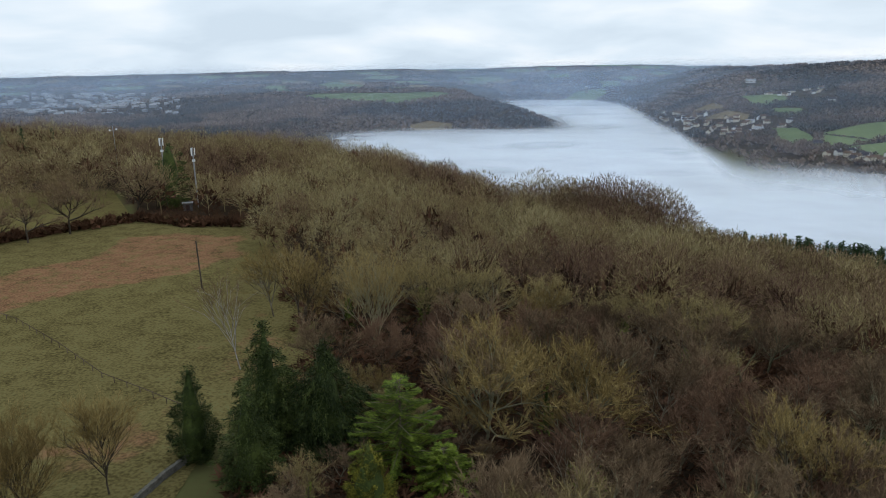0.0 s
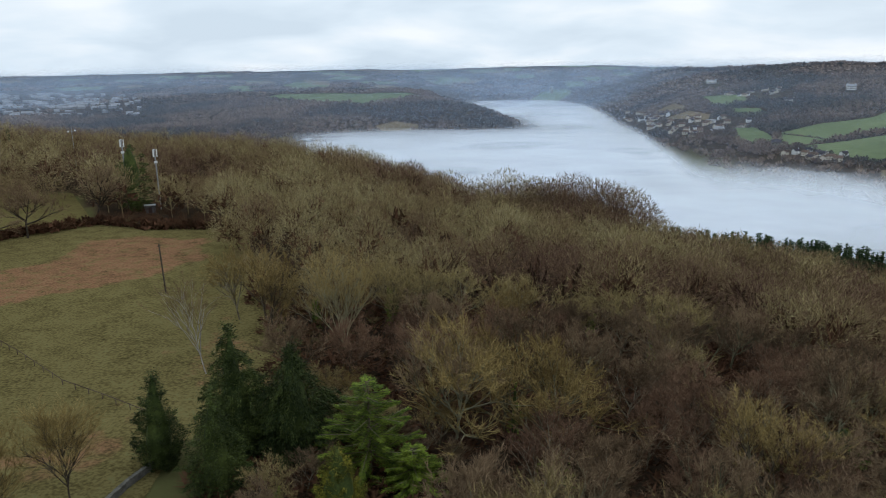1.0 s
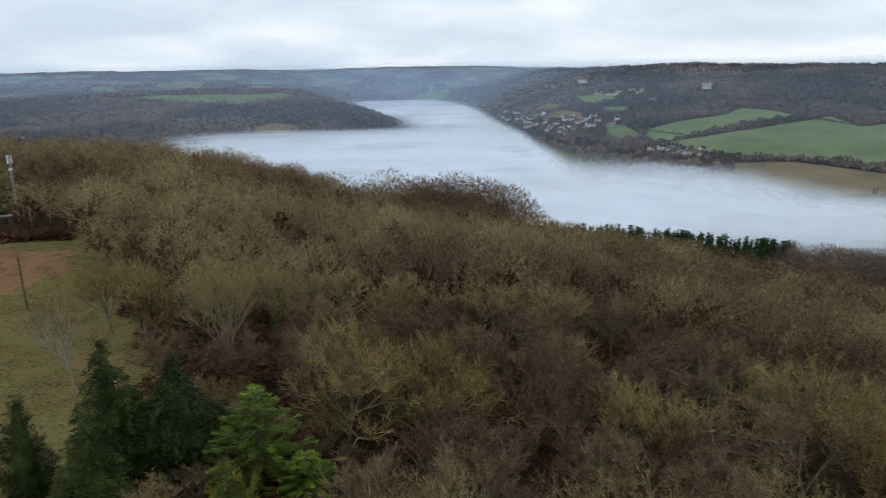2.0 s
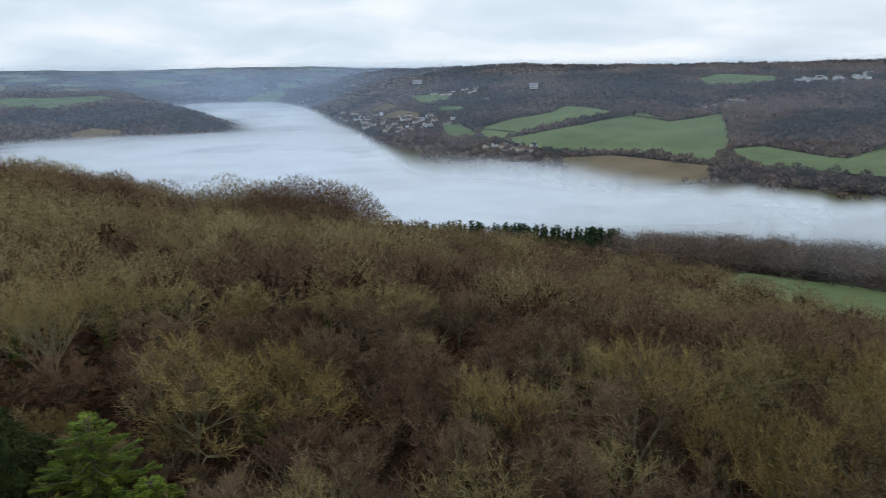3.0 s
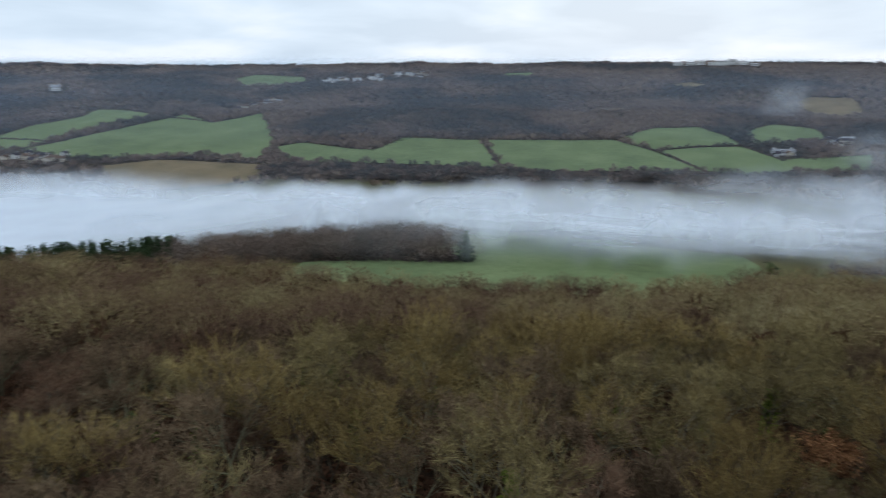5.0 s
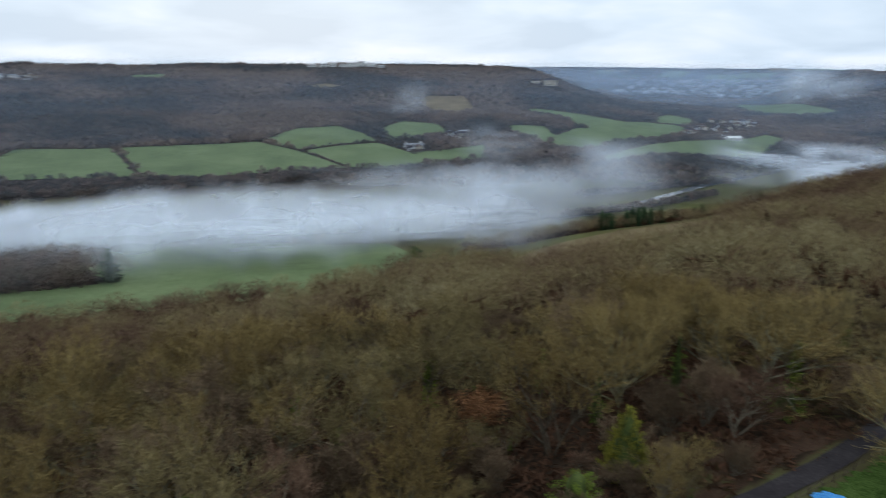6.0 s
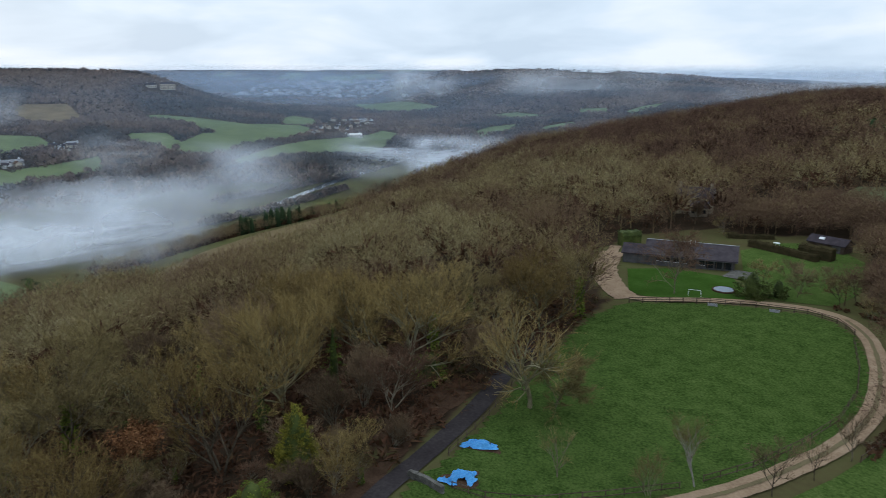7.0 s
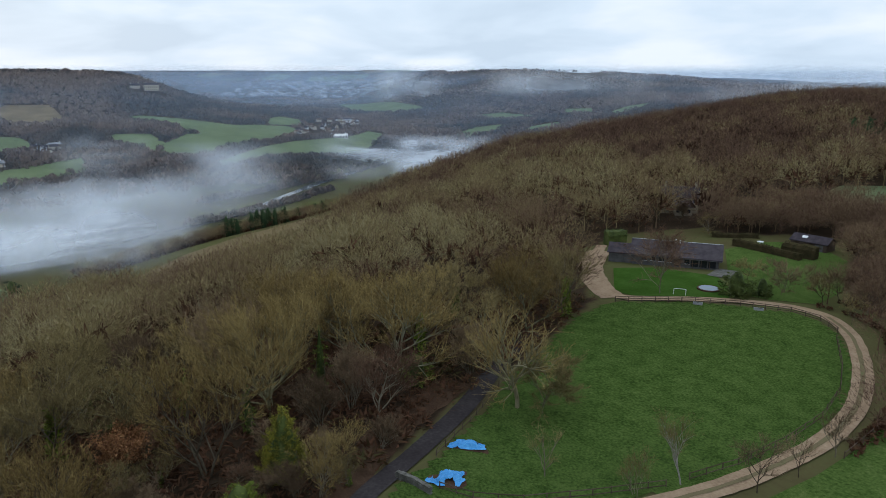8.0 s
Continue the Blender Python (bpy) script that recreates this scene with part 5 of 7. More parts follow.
wisp("river_mist", 106, 122, 960, 1420, (5, 9, 14, 20), 0.95, 9, "white mist lying along the river", 80)
wisp("river_mist", 87, 106, 760, 1150, (8, 16, 26), 0.5, 11, "thin mist over the water meadows", 90)
wisp("field_mist", 46, 99, 370, 780, (5, 10, 15, 21), 1.15, 14, "thin mist that spills onto the green field", 140)

# ---- evergreens ----
def conifer(seed, height, radius, sprays, profile, droop=0.3, leaf=0.6, lobes=0.25):
    """Foliage in ragged fronds over a tapered form; profile gives the radius by height, from 0 to 1."""
    rnd = np.random.RandomState(seed)
    n = max(80, sprays // 70)
    h = np.sqrt(rnd.uniform(0, 1, n)) if profile(0.1) > profile(0.8) else rnd.uniform(0, 1, n)
    h = 1 - h if profile(0.1) > profile(0.8) else h
    h[:3] = (0.99, 0.95, 0.9)
    w = rnd.uniform(0, 2 * math.pi, n)
    bulge = 1 + lobes * (np.sin(w * 3 + h * 17 + seed) * 0.4 + np.sin(w * 5 - h * 29) * 0.3) + rnd.uniform(-0.5, 0.35, n) * lobes
    rr = radius * np.array([profile(v) for v in h]) * bulge
    out = np.stack([np.cos(w), np.sin(w), np.zeros(n)], 1)
    head = out * rr[:, None] + np.stack([np.zeros(n)] * 2 + [h * height], 1)
    own = rnd.randint(0, n, sprays)
    along, wide = rnd.uniform(-1.0, 0.35, sprays), min(radius * 0.22, leaf * 2.2)
    lean = out[own] * 0.8 + np.stack([np.zeros(sprays)] * 2 + [np.full(sprays, 0.35 - droop)], 1)
    p = head[own] + lean * (along * wide * 1.8)[:, None] + rnd.normal(0, 1, (sprays, 3)) * (wide * 0.42 * (0.5 - 0.5 * along))[:, None]
    d = lean + rnd.normal(0, 0.45, (sprays, 3))
    d /= np.linalg.norm(d, axis=1)[:, None]
    side = np.cross(d, rnd.normal(size=(sprays, 3)))
    side /= np.linalg.norm(side, axis=1)[:, None]
    size = leaf * rnd.uniform(0.4, 1.1, sprays)[:, None]
    return np.stack([p - side * size * 0.16 - d * size * 0.3, p + side * size * 0.16 - d * size * 0.3, p + d * size * 0.8], 1)


def column(v):
    return (0.45 + 2.6 * v) if v < 0.2 else max(0.03, 1 - ((v - 0.2) / 0.8) ** 1.6)


def cone(v):
    return max(0.03, 1.0 - v)


def dome(v):
    return math.sqrt(max(0.02, 1 - (v * 1.6 - 0.6) ** 2))


def evergreen(name, place, height, radius, sprays, profile, material, label, core, group="", seed=1, solid=0.46, **more):
    thing = tagged(new(name), label, "tree" if height > 6 else "bush", group)
    tri = conifer(seed, height, radius, sprays, profile, **more)
    foliage = triangles("foliage", tri, material)
    foliage.parent = thing
    # solid core that stops sight through the sprays, for some trees in darker green
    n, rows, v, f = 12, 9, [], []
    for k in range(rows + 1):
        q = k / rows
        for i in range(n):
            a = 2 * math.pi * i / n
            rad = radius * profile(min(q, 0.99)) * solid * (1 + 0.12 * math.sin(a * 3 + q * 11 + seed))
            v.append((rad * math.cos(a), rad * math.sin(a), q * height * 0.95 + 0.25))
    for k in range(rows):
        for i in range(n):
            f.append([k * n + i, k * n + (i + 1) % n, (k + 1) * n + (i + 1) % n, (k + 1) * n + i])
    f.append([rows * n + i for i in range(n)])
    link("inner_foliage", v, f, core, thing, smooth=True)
    t = max(0.12, height * 0.014)
    v = [(t * math.cos(a), t * math.sin(a), z) for z in (-0.4, height * 0.5) for a in [k * math.pi / 3 for k in range(6)]]
    link("trunk", v, [[i, (i + 1) % 6, 6 + (i + 1) % 6, 6 + i] for i in range(6)], M["bark"], thing)
    thing.location = place
    return thing


evergreen("yew", at(-21.4, 85), 12.5, 2.9, 20000, column, M["leaf_dark"], "dark green columnar yew beside the stone wall", M["leaf_dark"], seed=2, leaf=0.3, droop=0.0, solid=0.5)
evergreen("cypress", at(-15.3, 84), 17.5, 3.9, 34000, column, M["leaf_dark"], "tall dark cypress with drooping sprays at the wood's edge", M["leaf_dark"], seed=3, leaf=0.42, droop=0.7, lobes=0.55)
evergreen("cypress", at(-17.2, 76), 13.0, 3.2, 20000, column, M["leaf_dark"], "dark olive cypress beside a taller one", M["leaf_dark"], seed=4, leaf=0.36, droop=0.5, lobes=0.5)
evergreen("cypress", at(-10.6, 84), 14.0, 5.2, 36000, column, M["leaf_dark"], "broad dark green cypress with weeping branch tips", M["leaf_dark"], seed=5, leaf=0.45, droop=0.9, lobes=0.6)
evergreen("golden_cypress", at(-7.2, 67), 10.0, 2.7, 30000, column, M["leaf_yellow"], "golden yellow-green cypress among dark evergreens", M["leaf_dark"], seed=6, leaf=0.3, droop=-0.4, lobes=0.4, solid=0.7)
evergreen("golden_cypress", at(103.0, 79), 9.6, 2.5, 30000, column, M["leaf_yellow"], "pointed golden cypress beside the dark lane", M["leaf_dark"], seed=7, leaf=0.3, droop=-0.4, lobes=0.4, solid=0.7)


def cedar(place, height, reach, label, seed):
    """A layered conifer with long, level boughs that carry flat sprays."""
    rnd = np.random.RandomState(seed)
    thing = tagged(new("hemlock"), label, "tree")
    leaves = []

    def rod(name, a, b, ra, rb):
        d, v = unit(b - a), []
        u = unit(np.cross(d, [0.2, 0.5, 0.9]))
        w = np.cross(d, u)
        for p, r in ((a, ra), (b, rb)):
            v += [(p + r * (math.cos(k * 1.2566) * u + math.sin(k * 1.2566) * w)).tolist() for k in range(5)]
        link(name, v, [[k, (k + 1) % 5, 5 + (k + 1) % 5, 5 + k] for k in range(5)], M["bark"], thing)

    rod("trunk", np.array([0, 0, -0.4]), np.array([0.2, 0.1, height * 0.97]), 0.3, 0.04)
    for k in range(64):
        q = 0.08 + 0.90 * k / 64
        a = k * 2.4 + rnd.uniform(-0.3, 0.3)
        length = reach * (1 - q) ** 0.75 * rnd.uniform(0.75, 1.15) + 0.5
        start = np.array([0.0, 0, q * height])
        end = start + np.array([math.cos(a), math.sin(a), rnd.uniform(0.05, 0.30)]) * length
        rod("bough", start, end, 0.07, 0.015)
        n = int(110 * length)
        for _ in range(n):
            f = rnd.uniform(0.04, 1.0) ** 0.8
            p = start + (end - start) * f + np.array([0, 0, -0.12 * f * length * 0.5])
            out = unit(unit(end - start) * 0.75 + np.array([-math.sin(a), math.cos(a), 0]) * rnd.uniform(-1, 1) + np.array([0, 0, rnd.uniform(-0.35, 0.25)]))
            p = p + out * rnd.uniform(0, 0.9) * (1.1 - f)
            s = unit(np.cross(out, [0, 0, 1.0]) + rnd.normal(size=3) * 0.35)
            size = rnd.uniform(0.25, 0.6)
            leaves.append([p - s * size * 0.13, p + s * size * 0.13, p + out * size])
    foliage = triangles("foliage", np.array(leaves), M["leaf_green"])
    foliage.parent = thing
    thing.location = place
    return thing


cedar(at(-4.4, 78), 12.5, 8.2, "bright green hemlock with long layered boughs", 3)
cedar(at(-0.6, 74), 6.0, 4.6, "low green hemlock with spreading boughs under taller trees", 4)

FIR = evergreen("fir", (0, 0, 0), 19, 3.6, 560, cone, M["fir_far"], "dark spiky fir in the plantation on the slope", M["fir_far"], "firs of the plantation", seed=9, leaf=2.2, droop=0.2)
rnd_firs = np.random.RandomState(12)
for k in range(245):
    b = rnd_firs.uniform(20, 38.5)
    r = 420 + (b - 21) * 1.5 + rnd_firs.uniform(0, 60)
    copy_thing(FIR, pose(*at(b, r), 0, 0, rnd_firs.uniform(0, 360)) @ Matrix.Scale(rnd_firs.uniform(0.8, 1.05), 4))
for k, (b, r, h) in enumerate(((99.7, 512, 15), (100.1, 518, 13), (100.5, 510, 11), (101.6, 530, 13), (102.0, 538, 15), (102.5, 532, 14), (102.9, 545, 15), (103.4, 540, 13), (104.1, 556, 12), (105.2, 560, 10), (106.6, 575, 10), (107.1, 580, 11))):
    evergreen("pine", at(b, r), h, h * 0.3, 420, dome, M["fir_far"], "dark rounded pine in the scrub below the stubble strip", M["fir_far"], seed=120 + k, leaf=1.3)
for k in range(8):
    b = rnd_firs.choice((100.2, 101.4, 102.6, 104.4)) + rnd_firs.normal(0, 0.35)
    copy_thing(FIR, pose(*at(b, 505 + (b - 100) * 10 + rnd_firs.uniform(0, 30)), 0, 0, rnd_firs.uniform(0, 360)) @ Matrix.Scale(rnd_firs.uniform(0.45, 0.8), 4))
for k in range(34):
    b = rnd_firs.uniform(111, 124)
    copy_thing(FIR, pose(*at(b, 640 + (b - 111) * 10 + rnd_firs.uniform(-20, 30)), 0, 0, rnd_firs.uniform(0, 360)) @ Matrix.Scale(rnd_firs.uniform(0.5, 0.85), 4))
for o in (*FIR.children_recursive, FIR):
    bpy.data.objects.remove(o)
evergreen("pine", at(61.3, 394), 18, 4.6, 2600, dome, M["fir_far"], "lone dark pine at the edge of the foggy field", M["fir_far"], seed=21, leaf=1.2)
evergreen("holly_bush", at(84.7, 412), 7, 4.2, 700, dome, M["fir_far"], "dark round evergreen bush at the field's edge", M["leaf_dark"], seed=22, leaf=1.0)
evergreen("holly_bush", at(139.9, 162), 5.6, 3.3, 4200, dome, M["leaf_dark"], "dark evergreen bush beside the garden fence", M["leaf_dark"], seed=23, leaf=0.5)
evergreen("holly_bush", at(141.7, 164), 4.0, 2.0, 2200, dome, M["leaf_dark"], "small dark evergreen bush beside the garden fence", M["leaf_dark"], seed=24, leaf=0.45)
evergreen("ivied_tree", at(-21.0, 256), 21.5, 5.2, 4500, dome, M["leaf_dark"], "dark ivy-covered evergreen beside the phone masts", M["leaf_dark"], seed=25, leaf=0.9)
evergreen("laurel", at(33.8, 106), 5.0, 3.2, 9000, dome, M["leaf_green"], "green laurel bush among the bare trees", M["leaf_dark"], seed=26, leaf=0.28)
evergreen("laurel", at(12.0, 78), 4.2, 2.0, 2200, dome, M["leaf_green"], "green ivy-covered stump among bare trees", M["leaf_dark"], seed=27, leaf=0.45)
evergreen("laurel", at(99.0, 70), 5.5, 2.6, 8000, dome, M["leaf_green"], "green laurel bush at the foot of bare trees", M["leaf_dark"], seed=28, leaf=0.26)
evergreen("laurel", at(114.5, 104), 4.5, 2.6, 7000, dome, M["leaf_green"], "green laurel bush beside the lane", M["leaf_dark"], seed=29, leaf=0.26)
for b, r, h, s in ((-31.5, 395, 15, 31), (-30.2, 380, 17, 32), (-33, 400, 14, 33), (-28.4, 420, 13, 34)):
    evergreen("fir", at(b, r), h, 3.4, 700, cone, M["fir_far"], "dark fir among bare trees beyond the field", M["fir_far"], seed=s, leaf=1.4)
for b, r, h, s in ((147.2, 470, 18, 35), (148.5, 480, 20, 36), (149.6, 470, 17, 37), (146.2, 500, 15, 38)):
    evergreen("pine", at(b, r), h, 5.0, 1100, dome, M["fir_far"], "dark pine at the far edge of the field", M["fir_far"], seed=s, leaf=1.5)


# ---- single bare trees ----
def lone(seed, place, bark, twig_material, label, name="bare_tree", lean=0.0, **shape):
    v, f, spray = grow_tree(seed, **shape)
    thing = tagged(new(name), label, "tree")
    link("trunk", v, f, bark, thing, smooth=True)
    crown = triangles("crown", spray, twig_material)
    crown.parent = thing
    thing.matrix_world = pose(*place, 0, lean, 0)
    return thing


lone(71, at(123.2, 96), M["bark_mossy"], M["twig_olive"], "large gnarled bare ash with pale mossy limbs beside the paddock", height=18.5, spread=1.3, upright=0.75, stout=1.5, crook=1.8, limbs=14, kids=6, twigs=13, fork=0.30, width=0.05, twig=0.8)
lone(93, at(80.2, 150), M["bark"], M["twig_red"], "rounded dark red-brown bare tree in the wood", height=15, spread=1.4, upright=0.9, stems=2, limbs=9, kids=6, twigs=16, fork=0.15, width=0.06, twig=1.0)
lone(94, at(81.6, 92), M["bark_mossy"], M["twig_olive"], "upright bare coppice tree with yellow-olive mossy stems", height=13.5, spread=0.75, upright=1.4, stems=5, limbs=6, kids=5, twigs=8, fork=0.2, width=0.045, twig=0.9, stout=0.8)
lone(72, at(125.3, 97), M["bark_pale"], M["twig_grey"], "gnarled bare tree with low crooked limbs at the paddock's edge", height=10, spread=1.5, upright=0.5, limbs=11, kids=6, twigs=14, fork=0.2, sag=0.15)
lone(73, at(134.3, 158), M["bark"], M["twig_red"], "silver birch with drooping purple twigs on the lawn", "birch", height=16, spread=0.9, upright=0.3, limbs=14, kids=6, twigs=16, fork=0.18, sag=0.8, width=0.05, stout=0.6)
lone(74, at(-17.3, 112), M["birch_bark"], M["twig_red"], "leaning silver birch with a white trunk at the field's edge", "birch", lean=-13, height=18, spread=0.6, upright=0.5, limbs=11, kids=4, twigs=14, fork=0.3, sag=0.3, width=0.03, stout=0.62)
lone(92, at(-6.2, 119), M["bark_mossy"], M["twig_olive"], "broad many-stemmed bare tree with tall upright olive limbs", height=20.5, spread=1.0, upright=1.3, stems=8, limbs=6, kids=5, twigs=6, fork=0.30, width=0.045, twig=1.0, stout=0.7)
lone(75, at(-28.2, 81), M["bark_dark"], M["twig_olive"], "slender ivy-stemmed bare tree beside the grass path", height=14.0, spread=0.95, upright=0.8, limbs=18, kids=6, twigs=10, fork=0.28, stout=0.75, width=0.04)
lone(88, at(102.2, 99), M["bark_mossy"], M["twig_olive"], "large domed bare tree with dense upright olive twigs", height=20.5, spread=1.6, upright=1.0, stems=3, limbs=9, kids=7, twigs=15, fork=0.12, width=0.055, twig=1.2, stout=1.1)
lone(89, at(108.5, 114), M["bark_pale"], M["twig_olive"], "domed bare tree with golden olive twigs above the lane", height=18, spread=1.4, upright=1.2, limbs=14, kids=6, twigs=13, fork=0.16, width=0.07, twig=1.5)
lone(90, at(99.5, 112), M["bark"], M["twig_brown"], "broad bare tree with a rounded brown crown", height=17, spread=1.4, upright=1.0, limbs=14, kids=6, twigs=12, fork=0.18, width=0.07, twig=1.4)
lone(76, at(-34.5, 78), M["bark"], M["twig_olive"], "dense rounded bare tree beside the field", height=14.5, spread=1.0, upright=1.3, stems=4, limbs=7, kids=6, twigs=12, fork=0.15, width=0.045, stout=0.8)
lone(77, at(-14.3, 137), M["bark"], M["twig_olive"], "slim bare tree with green ivied top at the field's edge", height=15, spread=0.8, upright=0.5, limbs=13, kids=5, twigs=10, fork=0.3)
lone(78, at(-23.7, 240), M["bark_dark"], M["twig_brown"], "large spreading bare oak on the hedge line", stout=1.8, height=20, spread=1.4, upright=0.6, limbs=9, kids=6, twigs=13, fork=0.3, width=0.09, twig=1.5)
lone(79, at(-28.2, 224), M["bark_dark"], M["twig_brown"], "bare field tree with crooked limbs on the hedge line", stout=2.0, height=15, spread=1.5, upright=0.4, limbs=8, kids=5, twigs=9, fork=0.4, width=0.14, twig=1.5)
lone(80, at(-30.9, 218), M["bark_dark"], M["twig_brown"], "bare field tree with open crown on the hedge line", stout=2.0, height=14, spread=1.5, upright=0.4, limbs=8, kids=5, twigs=8, fork=0.4, width=0.14, twig=1.5)
lone(81, at(-33.0, 219), M["bark_dark"], M["twig_brown"], "small bare field tree with crooked limbs", stout=2.0, height=11, spread=1.6, upright=0.3, limbs=7, kids=5, twigs=8, fork=0.4, width=0.14, twig=1.5)
lone(82, at(137.2, 80.5), M["birch_bark"], M["twig_grey"], "young bare tree with a pale trunk beside the drive", height=9.5, spread=0.9, upright=0.8, limbs=8, kids=5, twigs=7, fork=0.3, width=0.035, twig=0.9)
lone(83, at(143.0, 82.5), M["bark"], M["twig_brown"], "young bare tree on the verge of the drive", height=7.5, spread=1.1, upright=0.8, limbs=8, kids=5, twigs=7, fork=0.3, width=0.035, twig=0.8)
lone(84, at(148.0, 96), M["bark"], M["twig_brown"], "young bare tree on the outer verge of the drive", height=7.5, spread=1.1, upright=0.8, limbs=8, kids=5, twigs=7, fork=0.3, width=0.035, twig=0.8)
lone(85, at(133.6, 76.5), M["bark_pale"], M["twig_grey"], "many-stemmed young bare tree at the paddock fence", height=6.5, spread=1.0, upright=1.2, stems=3, limbs=5, kids=4, twigs=7, fork=0.15, width=0.035, twig=0.8)
lone(86, at(125.8, 78), M["bark"], M["twig_grey"], "thin bare sapling at the paddock fence", height=7, spread=0.9, upright=1.0, limbs=7, kids=4, twigs=6, fork=0.2, width=0.03, twig=0.8)
lone(87, at(145.8, 88.5), M["bark"], M["twig_brown"], "young bare tree beside the drive", height=6, spread=1.1, upright=0.8, limbs=7, kids=4, twigs=7, fork=0.3, width=0.035, twig=0.8)
for k, (b, r, h) in enumerate(((140.6, 176, 6), (143.2, 170, 8), (144.4, 176, 6), (145.8, 163, 8), (142.4, 182, 5), (146.8, 168, 8), (147.8, 152, 7), (148.6, 160, 9), (143.0, 166, 6.5), (137.6, 225, 8))):
    lone(90 + k, at(b, r), M["bark"] if k % 2 else M["bark_pale"], M["twig_brown"] if k % 3 else M["twig_grey"], "small bare orchard tree in the garden", "orchard_tree", height=h, spread=1.5, upright=0.5, limbs=7, kids=5, twigs=7, fork=0.3, width=0.06, twig=0.9)


def leafy(place, height, radius, n, label, seed):
    """A small tree that has kept its dead copper leaves."""
    v, f, spray = grow_tree(seed, height=height, spread=1.2, upright=0.8, limbs=7, kids=5, twigs=4, fork=0.2, width=0.04)
    thing = tagged(new("beech_sapling"), label, "tree")
    link("trunk", v, f, M["bark"], thing)
    rnd = np.random.RandomState(seed)
    p = spray[rnd.randint(0, len(spray), n)][:, 2] + rnd.normal(0, 0.25, (n, 3))
    d = rnd.normal(size=(n, 3)) * 0.16
    e = rnd.normal(size=(n, 3)) * 0.16
    crown = triangles("leaves", np.stack([p, p + d, p + e], 1), M["leaf_copper"])
    crown.parent = thing
    thing.location = place


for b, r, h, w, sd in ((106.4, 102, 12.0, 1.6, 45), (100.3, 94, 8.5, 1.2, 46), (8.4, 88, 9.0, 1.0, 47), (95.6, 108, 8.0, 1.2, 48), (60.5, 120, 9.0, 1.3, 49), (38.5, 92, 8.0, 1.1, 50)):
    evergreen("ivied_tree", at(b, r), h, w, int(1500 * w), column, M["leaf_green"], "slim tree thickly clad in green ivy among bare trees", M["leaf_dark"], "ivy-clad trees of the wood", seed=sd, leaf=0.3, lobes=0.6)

leafy(at(90.7, 90), 8.0, 2.5, 5200, "young beech that keeps its copper leaves among bare trees", 61)


for k, (b, r, h) in enumerate(((133.9, 246, 11), (135.4, 243, 9), (136.8, 246, 12), (132.6, 250, 13), (138.2, 250, 12))):
    lone(120 + k, at(b, r), M["bark"], M["twig_brown"], "bare tree that half hides the stone house", height=h, spread=1.2, upright=0.9, limbs=8, kids=5, twigs=9, fork=0.2, width=0.12, twig=1.3)


# ---- paddock, drive, lane and garden ----
def ribbon(name, line, width, material, label, up, kind="structure", wobble=0.0):
    pts = [np.array(at(b, r)[:2]) for b, r in line]
    fine = []
    for k in range(len(pts) - 1):
        p0, p1, p2, p3 = pts[max(k - 1, 0)], pts[k], pts[k + 1], pts[min(k + 2, len(pts) - 1)]
        for t in np.linspace(0, 1, 8, endpoint=False):
            fine.append(0.5 * (2 * p1 + (p2 - p0) * t + (2 * p0 - 5 * p1 + 4 * p2 - p3) * t * t + (3 * p1 - p0 - 3 * p2 + p3) * t ** 3))
    fine.append(pts[-1])
    verts, faces, n = [], [], 5
    rnd = np.random.RandomState(len(fine))
    for k, p in enumerate(fine):
        d = fine[min(k + 1, len(fine) - 1)] - fine[max(k - 1, 0)]
        side = np.array([d[1], -d[0]]) / (np.linalg.norm(d) + 1e-9)
        for j in range(n):
            q = p + side * (j / (n - 1) - 0.5) * (width + (rnd.uniform(-wobble, wobble) if j in (0, n - 1) else 0))
            verts.append((q[0], q[1], float(ground(q[0], q[1])) + up))
    for k in range(len(fine) - 1):
        for j in range(n - 1):
            faces.append([k * n + j, k * n + j + 1, (k + 1) * n + j + 1, (k + 1) * n + j])
    return link(name, verts, faces, material, kind=kind, label=label, smooth=True)


drape("lawn", corners("130.8 157 130.6 178 134 181 138.4 177 139.6 166 139.4 159.5 136 156.5 133 153.5"), M["lawn"], "bright green mown lawn in front of the long house", 0.14)
drape("lawn", corners("139.2 180 138.8 206 141 218 144.5 224 147 205 147 176 145.5 163 142 162 139.8 164"), M["paddock"], "green garden lawn beside the house", 0.10)
drape("verge", corners("150 148 151.5 132 151.5 118 150 103 147 90 143 80 140 72 146 60 158 70 160 120 156 150"), M["paddock"], "grassy verge outside the drive", 0.08)
drape("field", corners("143.5 292 146 288 152 286 158 290 158 350 150 346 146 338"), M["pale_field"], "pale grass field behind the belt of trees", 0.3)
DRIVE = [(129.6, 205), (129.0, 185), (129.3, 166), (130.8, 154.0), (133.5, 153.2), (137, 156), (140.3, 158), (143.8, 158.3), (146.3, 154.5), (147.8, 146), (148.7, 134), (149.05, 121), (148.6, 109.5), (147.0, 99), (144.3, 90.3), (140.9, 82.8), (136, 76), (128, 69)]
ribbon("drive", DRIVE, 3.1, M["gravel"], "sandy gravel farm drive round the paddock", 0.20, wobble=0.15)
ribbon("drive_crown", DRIVE[8:], 0.7, M["rut_grass"], "worn grassy strip between the wheel ruts", 0.25, wobble=0.15)
ribbon("gravel_yard", [(130.8, 152), (129.4, 162), (128.8, 178), (129.4, 197)], 6.0, M["gravel"], "gravel yard at the end of the house", 0.17, wobble=0.8)
